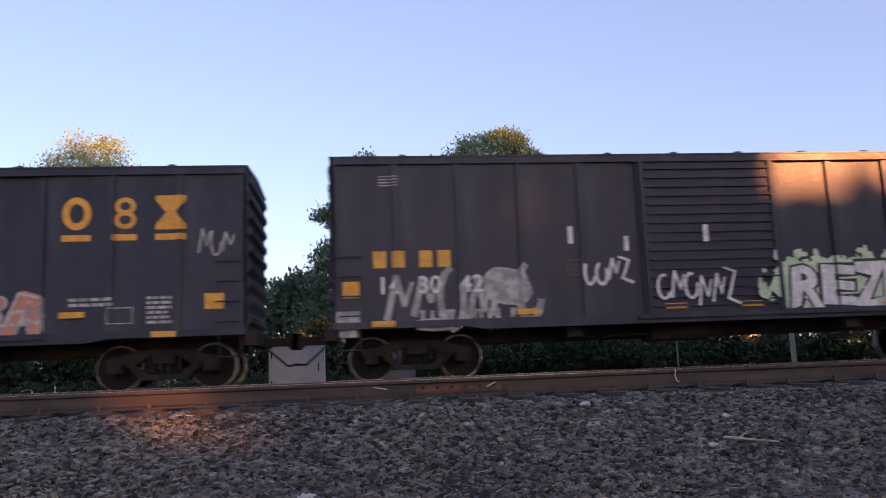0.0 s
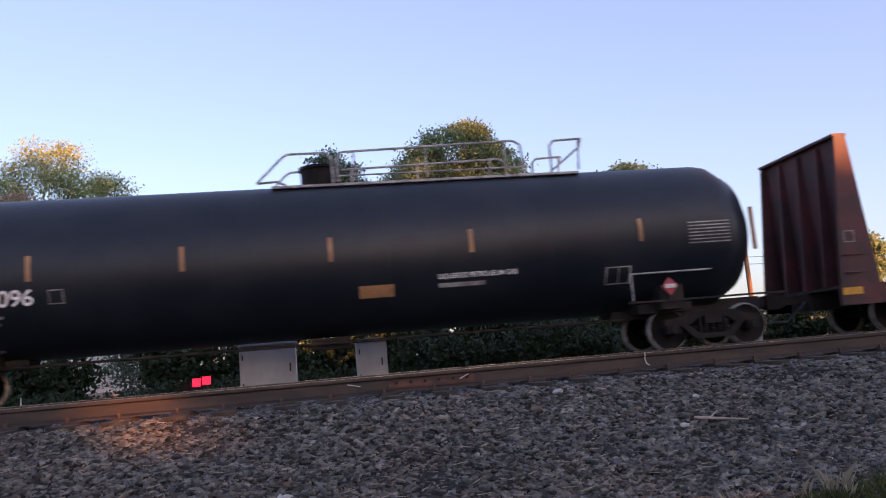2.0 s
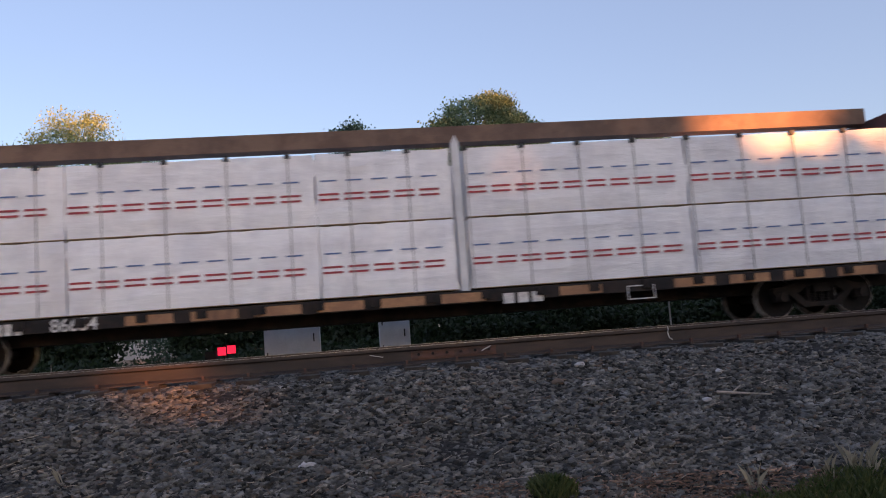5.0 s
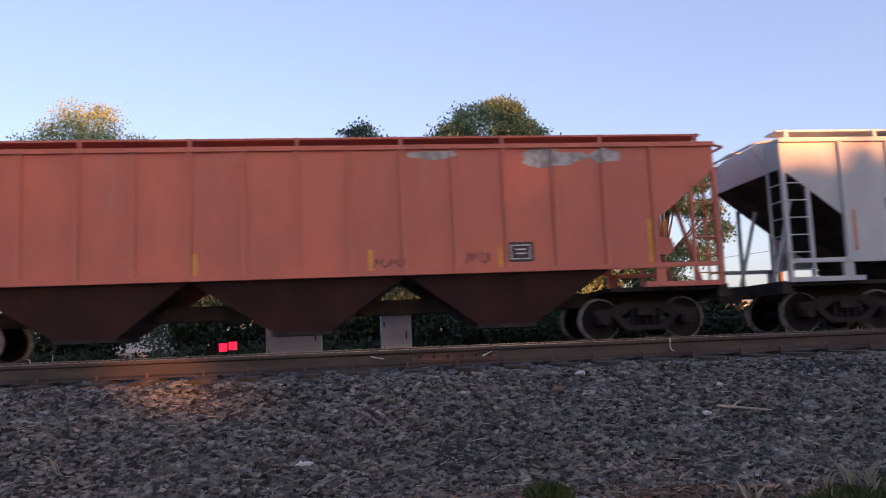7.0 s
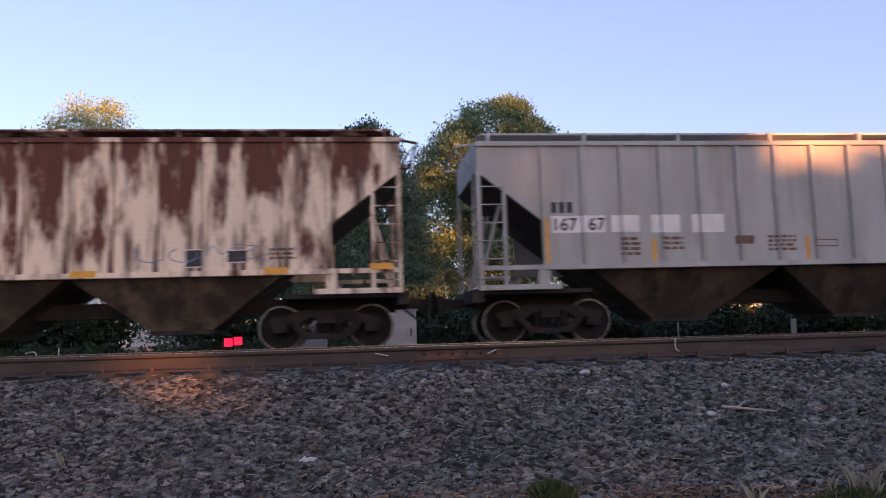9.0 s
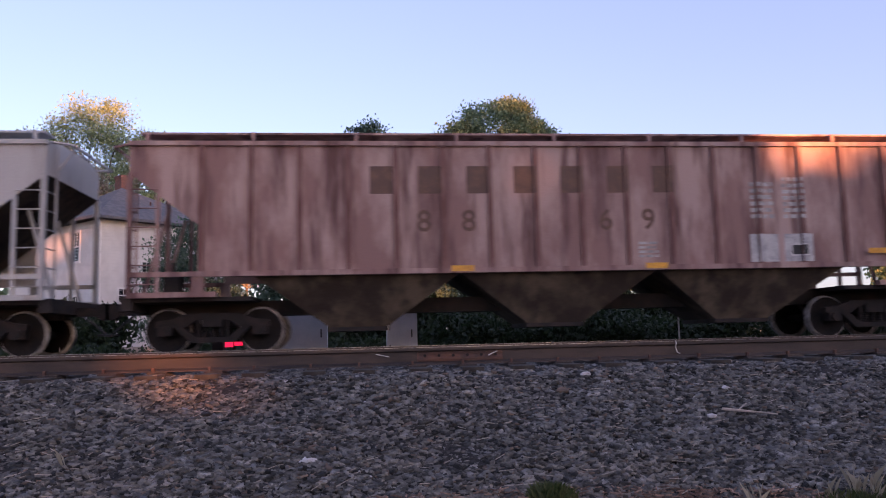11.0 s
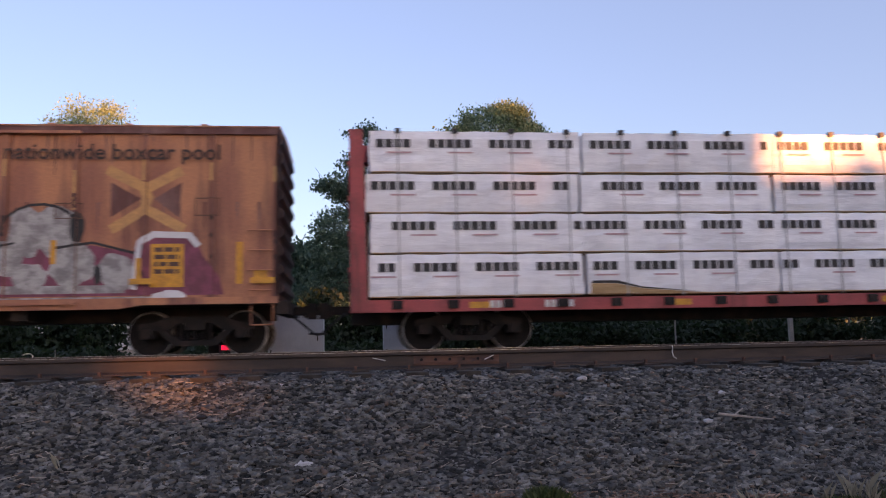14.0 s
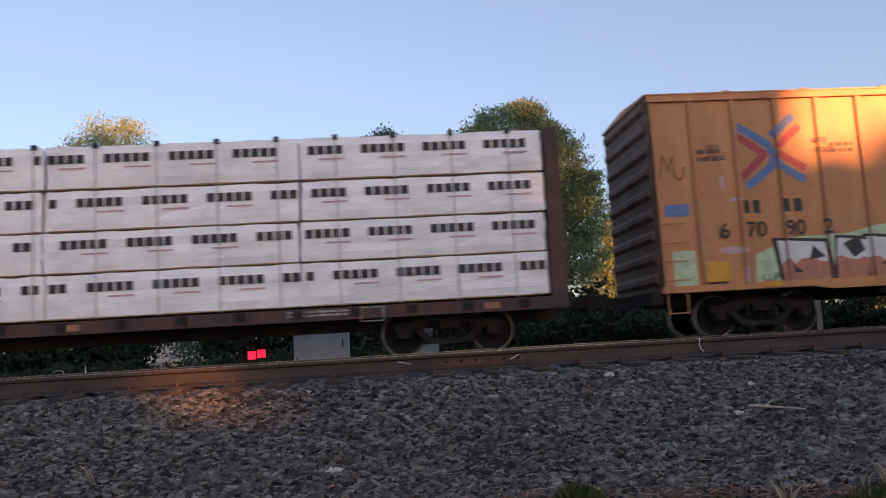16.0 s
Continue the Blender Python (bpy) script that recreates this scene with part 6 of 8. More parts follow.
letters("LIQUEFIED PETROLEUM GAS", 0.1, 11.15, 1.78, on_tank(1.85) - 0.015, "white", car, "warning", "white warning words", 0.9)
tank_patch("stencil_line", 11.17, 12.1, 1.62, 1.7, "dim")
tank_patch("warning_panel", 9.6, 10.28, 1.52, 1.75, "ochre", "orange warning panel")
for k in range(7):
    tank_patch("stencil_line", 16.4, 17.3, 2.14 + 0.07 * k, 2.165 + 0.07 * k, "dim")
for x0, x1, z0, z1 in ((14.6, 15.14, 1.44, 1.46), (14.6, 15.14, 1.76, 1.78), (14.6, 14.63, 1.46, 1.76), (15.11, 15.14, 1.46, 1.76), (14.87, 14.89, 1.46, 1.76), (3.97, 4.23, 1.82, 1.84), (3.97, 4.23, 2.06, 2.08), (3.97, 3.99, 1.84, 2.06), (4.21, 4.23, 1.84, 2.06)):
    tank_patch("stencil_frame", x0, x1, z0, z1, "dim")
dia = Shape().add([(15.91, -1.45, 1.5), (15.73, -1.45, 1.31), (15.91, -1.45, 1.11), (16.09, -1.45, 1.31)], [(0, 1, 2, 3)])
part("hazard_placard", dia, "scarlet", car, "red diamond placard")
part("hazard_band", Shape().box(15.8, 16.02, -1.48, -1.462, 1.27, 1.35), "white", car)
part("placard_holder", Shape().tube((15.91, -1.4, 1.5), (15.91, -1.3, 1.0), 0.02, 5), "under", car)
dome = part("manway", Shape().tube((9.0, 0, TZ + TR - 0.06), (9.0, 0, TZ + TR + 0.36), 0.42, 20).tube((9.0, 0, TZ + TR + 0.36), (9.0, 0, TZ + TR + 0.42), 0.46, 20), "wheel", car, "rust-brown valve housing")
zt = TZ + TR - 0.06
plat = Shape().box(8.0, 14.5, -0.75, 0.75, zt - 0.08, zt - 0.03)
part("platform", plat, "dim", car, "grey grated platform")
for y in (-0.75, 0.75):
    part("handrail", Shape().pipe([(8.3, y, zt - 0.02), (8.1, y, zt + 0.06), (7.72, y, zt + 0.04), (7.78, y, zt + 0.1), (8.25, y, zt + 0.56), (8.36, y, zt + 0.62), (9.1, y, zt + 0.62), (9.24, y, zt + 0.5), (9.26, y, zt - 0.02)], 0.025), "dim", car, "grey tube handrail")
    part("handrail", Shape().pipe([(9.35, y, zt), (9.35, y, zt + 0.5), (9.45, y, zt + 0.62), (13.1, y, zt + 0.7), (13.25, y, zt + 0.6), (13.3, y, zt)], 0.025).pipe([(9.7, y, zt), (9.7, y, zt + 0.63)], 0.02).pipe([(11.2, y, zt), (11.2, y, zt + 0.66)], 0.02).pipe([(12.9, y, zt), (12.9, y, zt + 0.69)], 0.02).pipe([(9.35, y, zt + 0.12), (13.3, y, zt + 0.12)], 0.018), "dim", car, "grey tube handrail")
    part("handrail", Shape().pipe([(13.9, y, zt), (13.9, y, zt + 0.55), (14.0, y, zt + 0.66), (14.6, y, zt + 0.68), (14.55, y, zt + 0.5), (14.1, y, zt + 0.15)], 0.025).pipe([(14.5, y, zt), (14.55, y, zt + 0.66)], 0.02), "dim", car, "grey tube handrail")
for x in (2.2, TL - 2.2):
    part("saddle", Shape().box(x - 0.25, x + 0.25, -1.3, 1.3, 0.85, 1.35).box(x - 0.6, x + 0.6, -0.9, 0.9, 0.8, 1.0), "under", car)
for x0, x1 in ((-0.25, 3.2), (TL - 3.2, TL + 0.25)):
    part("stub_sill", Shape().box(x0, x1, -0.35, 0.35, 0.72, 1.02).box(x0, x1, -1.45, -1.4, 1.0, 1.04), "under", car)
    part("end_rail", Shape().pipe([(x0 + 0.1, -1.45, 1.05), (x0 + 0.1, -1.45, 1.6), (x1 - 1.6, -1.45, 1.6)], 0.02, 5), "dim", car)
part("piping", Shape().tube((3.0, -0.5, 0.75), (TL - 3.0, -0.5, 0.72), 0.03, 6).box(8.6, 9.4, -0.4, 0.4, 0.62, 0.85), "under", car)
trucks(car, (1.13, 16.94))
couplers(car, TL)


# ---- bulkhead flat cars ----
def flatcar(u0, u1, label, piles, rake):
    car = car_empty("bulkhead_flatcar", u0, label, "flatcar")
    L = u1 - u0
    part("side_sill", Shape().prism([(0, 1.05), (L, 1.05), (L, 0.62), (L - 3.4, 0.66), (L - 4.8, 0.5), (4.8, 0.5), (3.4, 0.66), (0, 0.62)], -1.5, -1.42), "flat", car, "brown-red fish-bellied side sill")
    part("far_sill", Shape().prism([(0, 1.05), (L, 1.05), (L, 0.62), (L - 3.4, 0.66), (L - 4.8, 0.5), (4.8, 0.5), (3.4, 0.66), (0, 0.62)], 1.42, 1.5), "flat", car)
    part("deck", Shape().box(0, L, -1.42, 1.42, 0.98, 1.04), "tie", car, "dark plank deck")
    part("centre_sill", Shape().prism([(0, 0.98), (L, 0.98), (L, 0.6), (L - 3.8, 0.6), (L - 5.0, 0.27), (5.0, 0.27), (3.8, 0.6), (0, 0.6)], -0.35, 0.35), "under", car, "deep dark centre sill")
    pocket = Shape().box(-0.09, 0.09, -1.58, -1.5, 0.72, 1.03).mesh("stake_pocket", M["flat"])
    for k in range(13):
        part("stake_pocket", pocket, "flat", car, at=(1.2 + (L - 2.4) * k / 12, 0, 0))
    for x0, sg in ((0.0, 1), (L, -1)):
        b = part("bulkhead", Shape().box(*sorted((x0 + sg * 0.5, x0 + sg * 0.58)), -1.45, 1.45, 1.0, 4.3), "flat", car, "tall brown-red end bulkhead")
        for y in (-1.5, 1.42):
            # side flange, wide at the foot and narrow at the top
            part("flange", Shape().prism([(x0 + sg * 0.0, 0.62), (x0 + sg * 0.95, 0.62), (x0 + sg * 0.95, 1.1), (x0 + sg * rake, 4.3), (x0 + sg * (rake - 0.26), 4.3), (x0 + sg * 0.06, 1.3)][:: sg], y, y + 0.08), "flat", b)
        for y in (-0.75, 0.0, 0.75):
            part("stiffener", Shape().prism([(x0 + sg * 0.15, 1.05), (x0 + sg * 0.5, 1.05), (x0 + sg * 0.5, 4.2), (x0 + sg * 0.42, 4.2)][:: sg], y - 0.04, y + 0.04), "flat", b)
        part("top_plate", Shape().box(*sorted((x0 + sg * (rake - 0.3), x0 + sg * (rake + 0.03))), -1.5, 1.5, 4.28, 4.34), "flat", b)
        grab_irons(car, x0 + (0.2 if sg > 0 else -0.62), 1.3, 1.9, "flat", y=-1.56)
    trucks(car, (2.5, L - 2.5))
    couplers(car, L)
    # the load: layers of dark steel bars under straps
    for a, b, rows in piles:
        for r in range(rows):
            z0 = 1.1 + r * 0.135
            layer = rider(tagged(new("steel_bar_bundle"), "layer of dark steel bars lying on the flatcar", "steel bars", group="steel bar load"), u0)
            for k in range(9):
                y = -1.34 + k * 0.3
                bar_shape = Shape().along([(y, z0), (y + 0.24, z0), (y + 0.27, z0 + 0.04), (y + 0.24, z0 + 0.095), (y, z0 + 0.095), (y - 0.02, z0 + 0.04)], a + random.uniform(0, 0.08), b - random.uniform(0, 0.08) - r * 0.12)
                part("steel_bar", bar_shape, "steel", layer)
        for r in range(rows):
            for x in (a + 0.6, (a + b) / 2, b - 0.9):
                sp = Shape().box(x - 0.05, x + 0.05, -1.4, 1.4, 1.042 + r * 0.135, 1.094 + r * 0.135)
                rider(tagged(new("dunnage", sp.mesh("dunnage", M["dunnage"])), "grey wooden spacer under a layer of bars", "timber", group="timber spacers"), u0)
        for x in (a + 1.1, a + (b - a) * 0.4, b - (b - a) * 0.3, b - 1.3):
            st = Shape().pipe([(x + 0.1, -1.53, 0.95), (x, -1.43, 1.1 + rows * 0.135)], 0.03, 5).box(x - 0.045, x + 0.045, -1.42, 1.42, 1.1 + rows * 0.135 - 0.035, 1.1 + rows * 0.135 - 0.02)
            rider(tagged(new("load_strap", st.mesh("load_strap", M["strap"])), "grey strap over the steel bars", "strap", group="load straps"), u0)
    return car, L


car, L = flatcar(53.3, 73.0, "brown-red bulkhead flatcar loaded with low steel bars", [(3.4, 9.0, 3), (9.2, 15.85, 3)], 0.66)
board = rider(tagged(new("board", Shape().box(16.0, 16.68, -1.3, -0.9, 1.04, 1.12).mesh("board", M["trim"])), "white board lying on the flatcar deck", "board"), 53.3)
rel = [(0, L, -1.505)]
reflectors(car, [(0.05, 0.84), (2.6, 0.6), (5.6, 0.58), (13.35, 0.58), (16.35, 0.62), (19.2, 0.86)], y=-1.505, w=0.46, h=0.15)
painted(car, "company_mark", word_bars(3.15, 3.6, 0.55, 0.78, 4, 0.25), "dim", rel, 0.004)
letters("725232", 0.24, 3.85, 0.56, -1.584, "dim", car, "number", "dull white number")
painted(car, "stencil", frame_of(12.8, 13.25, 0.52, 0.86) + text_lines(6.0, 8.2, 0.6, 0.75, 2, 3) + text_lines(1.3, 2.4, 0.68, 0.75, 1, 4) + text_lines(16.9, 18, 0.68, 0.75, 1, 5) + frame_of(0.25, 0.5, 1.95, 2.2), "dim", rel, 0.004)
painted(car, "sticker", [rect(9.9, 10.05, 0.62, 0.74), rect(10.2, 10.35, 0.62, 0.74)], "yellow", rel, 0.004)

car, L = flatcar(74.57, 94.6, "brown-red bulkhead flatcar carrying dark steel bars", [(3.7, 9.75, 3), (9.9, 16.3, 3)], 0.92)
rel = [(0, L, -1.505)]
reflectors(car, [(4.46, 0.68), (9.2, 0.62), (13.1, 0.62), (16.0, 0.66)], y=-1.505, w=0.46, h=0.13)
reflectors(car, [(0.09, 1.0), (19.55, 1.08)], y=-1.505, w=0.42, h=0.2, mat="ochre")
painted(car, "company_mark", word_bars(2.94, 3.5, 0.62, 0.84, 4, 0.25), "dim", rel, 0.004)
letters("725343", 0.22, 3.66, 0.64, -1.584, "dim", car, "number", "dull white number")
painted(car, "stencil", frame_of(14.64, 15.17, 0.52, 0.8) + text_lines(5.2, 6.6, 0.64, 0.82, 2, 3) + text_lines(1.8, 2.3, 0.68, 0.75, 1, 4) + [rect(2.4, 2.65, 0.7, 0.84), rect(7.7, 7.95, 0.66, 0.8)] + text_lines(0.6, 0.9, 1.0, 1.2, 2, 6), "white", rel, 0.004)


# ---- centre-beam cars with wrapped lumber ----
def centrebeam(u0, u1, mat, sill_mat, label, top, chord=None):
    car = car_empty("centerbeam_car", u0, label, "flatcar")
    L = u1 - u0
    part("side_sill", Shape().prism([(0, 1.0), (L, 1.0), (L, 0.76), (0, 0.76)], -1.5, -1.4), sill_mat, car, "long painted side sill")
    part("far_sill", Shape().box(0, L, 1.4, 1.5, 0.76, 1.0), sill_mat, car)
    part("deck", Shape().box(0, L, -1.4, 1.4, 0.92, 1.0), "under", car)
    part("centre_sill", Shape().box(0, L, -0.35, 0.35, 0.55, 0.92), "under", car)
    clip = Shape().box(-0.1, 0.1, -1.56, -1.5, 0.82, 0.98).tube((0, -1.58, 0.9), (0, -1.5, 0.9), 0.06, 8).mesh("winch", M["under"])
    for k in range(20):
        part("winch", clip, "under", car, at=(0.9 + (L - 1.8) * k / 19, 0, 0))
    for x0, sg in ((0.0, 1), (L, -1)):
        b = part("bulkhead", Shape().box(*sorted((x0 + sg * 0.06, x0 + sg * 0.22)), -1.42, 1.42, 1.0, top), "brown" if mat == "ochre" else mat, car, "steel end bulkhead")
        for y in (-1.52, 1.42):
            part("flange", Shape().prism([(x0, 0.78), (x0 + sg * 0.34, 0.78), (x0 + sg * 0.26, top), (x0, top)][::sg], y, y + 0.1), mat, b)
        for z in (1.6, 2.3, 3.0, 3.7):
            part("stiffener", Shape().box(*sorted((x0 - sg * 0.04, x0 + sg * 0.06)), -1.4, 1.4, z - 0.05, z + 0.05), "beam" if mat == "ochre" else mat, b)
    chord = chord or top
    part("top_chord", Shape().box(0.2, L - 0.2, -0.2, 0.2, chord - 0.36, chord), "beam" if mat == "ochre" else mat, car, "deep beam along the top")
    web = Shape()
    for k in range(12):
        x = 0.6 + (L - 1.2) * k / 11
        web.box(x - 0.08, x + 0.08, -0.1, 0.1, 1.0, top - 0.3)
    part("centre_web", web, mat, car)
    trucks(car, (2.35, L - 2.35))
    couplers(car, L)
    return car, L


def lumber(u0, x0, x1, z0, z1, print_of, seed, sag=0.0):
    """A wrapped pack of boards; its wrap bulges a little."""
    rr = random.Random(seed)
    s = Shape()
    nx, nz = 16, 5
    for i in range(nx + 1):
        for j in range(nz + 1):
            x, z = x0 + (x1 - x0) * i / nx, z0 + (z1 - z0) * j / nz
            edge = i in (0, nx) or j in (0, nz)
            y = -1.45 + (0.02 if edge else rr.uniform(-0.012, 0.012))
            if j == 0:
                z += sag * abs(math.sin(i * 0.7 + seed)) * rr.uniform(0.3, 1)
            s.v.append((x + (rr.uniform(-0.02, 0.02) if i in (0, nx) else 0), y, z + (rr.uniform(-0.012, 0.012) if j == nz else 0)))
    s.f = [(i * (nz + 1) + j, (i + 1) * (nz + 1) + j, (i + 1) * (nz + 1) + j + 1, i * (nz + 1) + j + 1) for i in range(nx) for j in range(nz)]
    s.box(x0 + 0.01, x1 - 0.01, -1.41, -0.24, z0 + 0.01, z1 - 0.015)
    ob = rider(tagged(new("lumber_pack", s.mesh("lumber_pack", M["wrap"], False)), "pack of lumber in printed white plastic wrap on the car", "lumber", group="wrapped lumber packs"), u0)
    for mat, polys in print_of(x0, x1, z0, z1, rr):
        sh = Shape()
        for p in polys:
            if min(q[0] for q in p) > x0 + 0.02 and max(q[0] for q in p) < x1 - 0.02:
                sh.add([(x, -1.466, z) for x, z in p], [tuple(range(len(p)))])
        if sh.f:
            tagged(part("print", sh, mat, ob, "printing on the wrap"), kind="stuff")
    board = Shape().box(x0 + 0.03, x1 - 0.03, -1.425, -0.26, z0 - 0.012, z0 + 0.012)
    part("board_edge", board, "wood", ob, "bare board edges under the wrap")
    return ob


def far_lumber(u0, L, z0, z1):
    s = Shape().box(0.4, L - 0.4, 0.24, 1.43, z0, z1)
    rider(tagged(new("lumber_pack", s.mesh("lumber_pack", M["wrap"])), "row of wrapped lumber on the far side of the car", "lumber", group="wrapped lumber packs"), u0)


def bold_words(phase):
    """Bold words set at an even step along the wrap; phase: where the first one begins."""
    def rows(x0, x1, z0, z1, rr):
        dark, red = [], []
        x = phase
        zc = z0 + (z1 - z0) * 0.69
        while x < x1:
            if x > x0 - 0.9:
                dark += word_bars(x, x + 0.88, zc - 0.085, zc + 0.085, 5, 0.2)
                red += [rect(x + 0.38, x + 0.87, zc - 0.2, zc - 0.165)]
            x += 1.215
        return [("ink", dark), ("palepink", red)]
    return rows


def dash_rows(x0, x1, z0, z1, rr):
    blue, red = [], []
    h = z1 - z0
    x = x0 + 0.05
    while x < x1 - 0.4:
        blue.append(rect(x + 0.05, x + 0.36, z0 + h * 0.6, z0 + h * 0.622))
        red.append(rect(x, x + 0.39, z0 + h * 0.405, z0 + h * 0.435))
        red.append(rect(x, x + 0.39, z0 + h * 0.33, z0 + h * 0.36))
        x += 0.49
    return [("scarlet", red), ("blue", blue)]


def bands(u0, xs, z0, z1):
    for x in xs:
        s = Shape().box(x - 0.012, x + 0.012, -1.485, -1.478, z0, z1 + 0.01).box(x - 0.012, x + 0.012, -1.48, -0.3, z1 + 0.005, z1 + 0.012)
        ob = rider(tagged(new("tie_down", s.mesh("tie_down", M["silver"])), "thin grey tie-down cable over the lumber", "strap", group="tie-down cables"), u0)
        part("corner_guard", Shape().box(x - 0.05, x + 0.05, -1.5, -1.4, z1 - 0.06, z1 + 0.035), "ink", ob, "black corner guard")


# ochre car, two tiers of big packs
U = 96.32
car, L = centrebeam(U, 118.7, "ochre", "under", "ochre centerbeam car loaded with white-wrapped lumber", 4.32, 4.64)
rel = [(0, L, -1.505)]
for k in range(17):
    x = 1.3 + k * 1.18
    if not 3.4 < x < 5.8 and not 12.6 < x < 14.2 and not 15.3 < x < 16.4:
        part("sill_panel", Shape().box(x, x + 0.86, -1.512, -1.5, 0.78, 0.96), "ochre", car, "ochre painted panel on the sill")
painted(car, "company_mark", word_bars(3.55, 4.25, 0.75, 0.96, 4, 0.25) + word_bars(13.14, 14.0, 0.7, 0.9, 3, 0.25), "white", rel, 0.006)
letters("86654", 0.24, 4.7, 0.76, -1.515, "white", car, "number", "white stencilled number")
painted(car, "stencil", frame_of(15.66, 16.22, 0.6, 0.88), "white", rel, 0.006)
for a, b in ((0.3, 4.97), (4.985, 9.62), (9.635, 12.28), (12.55, 17.17), (17.185, 22.1)):
    lumber(U, a, b, 1.05, 2.43, dash_rows, int(a * 7))
    lumber(U, a, b, 2.47, 3.86, dash_rows, int(a * 11) + 1)
far_lumber(U, L, 1.05, 3.86)
bands(U, [1.0 + 1.16 * k for k in range(18)], 1.02, 3.86)
stan = Shape().prism([(12.33, 1.0), (12.5, 1.0), (12.5, 3.95), (12.415, 4.12), (12.33, 3.95)], -1.47, -1.4)
part("partition", stan, "cabinet", car, "grey upright partition")

# bright red car, four tiers
U = 298.08
car, L = centrebeam(U, 320.51, "centre", "centre", "red centerbeam car loaded with four tiers of wrapped lumber", 4.36)
rel = [(0, L, -1.505)]
reflectors(car, [(2.3, 0.82), (6.3, 0.82), (10.9, 0.82), (15.0, 0.82), (18.9, 0.82)], y=-1.505, w=0.5, h=0.12)
painted(car, "company_mark", word_bars(2.7, 3.2, 0.82, 0.96, 4) + word_bars(3.8, 4.4, 0.82, 0.96, 5), "white", rel, 0.006)
painted(car, "stencil", frame_of(18.21, 18.61, 0.74, 0.98) + text_lines(18.28, 18.55, 0.78, 0.95, 3, 2), "white", rel, 0.006)
# where the words begin, tier by tier and pack by pack
RED_PHASE = [(0.02, 4.47, 8.3, 13.12, 17.46), (-0.4, 4.7, 8.85, 13.27, 17.69), (-0.8, 3.85, 8.9, 13.47, 17.38), (0.35, 4.85, 8.7, 13.6, 17.6)]
BROWN_PHASE = [(-0.47, 4.95, 9.7, 12.1, 16.7), (-0.65, 4.6, 9.55, 11.62, 17.41), (-0.13, 4.61, 9.4, 11.92, 17.38), (-0.66, 4.27, 9.9, 12.43, 17.34)]
tiers = [(1.06, 1.88), (1.92, 2.68), (2.72, 3.48), (3.53, 4.35)]
for r, (z0, z1) in enumerate(tiers):
    for k, (a, b) in enumerate(((0.36, 4.62), (4.66, 8.7), (8.74, 12.95), (13.3, 17.6), (17.7, 21.95))):
        off = 0.05 * math.sin(r * 2.3 + k)
        pack = lumber(U, a + off, b + off, z0, z1, bold_words(RED_PHASE[r][k]), 100 + r * 9 + k, 0.05 if r == 0 else 0.015)
        if (r, k) == (0, 1):
            part("torn_edge", Shape().add([(4.76, -1.47, 1.28), (5.3, -1.47, 1.27), (5.8, -1.47, 1.17), (7.1, -1.47, 1.08), (5.8, -1.47, 1.2), (5.3, -1.47, 1.33), (4.8, -1.47, 1.33)], [(0, 1, 5, 6), (1, 2, 4, 5), (2, 3, 4)]), "ink", pack, "dark slit where the wrap is torn")
            part("bare_boards", Shape().add([(4.76, -1.468, 1.07), (7.1, -1.468, 1.07), (5.8, -1.468, 1.165), (5.3, -1.468, 1.265), (4.76, -1.468, 1.275)], [(0, 1, 2, 3, 4)]), "wood", pack, "bare yellow boards under the torn wrap")
far_lumber(U, L, 1.06, 4.28)
bands(U, [0.95 + 1.14 * k for k in range(19)], 1.02, 4.36)

# dark brown car, four tiers
U = 322.02
car, L = centrebeam(U, 344.49, "brown", "brown", "dark brown centerbeam car loaded with four tiers of wrapped lumber", 4.38)
rel = [(0, L, -1.505)]
painted(car, "company_mark", word_bars(3.91, 4.32, 0.8, 0.98, 2), "white", rel, 0.006)
letters("37", 0.19, 5.32, 0.8, -1.515, "white", car, "number", "white stencilled number")
letters("286", 0.19, 6.05, 0.8, -1.515, "white", car, "number", "white stencilled number")
painted(car, "stencil", text_lines(7.2, 8.6, 0.82, 0.96, 2, 4) + text_lines(17, 18.3, 0.82, 0.96, 2, 5) + text_lines(2.3, 3.6, 0.84, 0.94, 1, 6) + frame_of(18.4, 18.85, 0.7, 0.98), "dim", rel, 0.006)
reflectors(car, [(4.75, 0.82), (9.3, 0.82), (12.9, 0.82), (20.8, 0.82)], y=-1.505, w=0.3, h=0.12, mat="ochre")
for r, (z0, z1) in enumerate(tiers):
    for k, (a, b) in enumerate(((0.34, 5.12), (5.16, 9.95), (10.03, 12.5), (12.55, 17.3), (17.34, 22.13))):
        off = 0.03 * math.sin(r * 1.7 + k)
        lumber(U, a + off, b + off, z0, z1, bold_words(BROWN_PHASE[r][k]), 200 + r * 9 + k, 0.02)
far_lumber(U, L, 1.06, 4.28)
bands(U, [0.95 + 1.14 * k for k in range(19)], 1.02, 4.36)


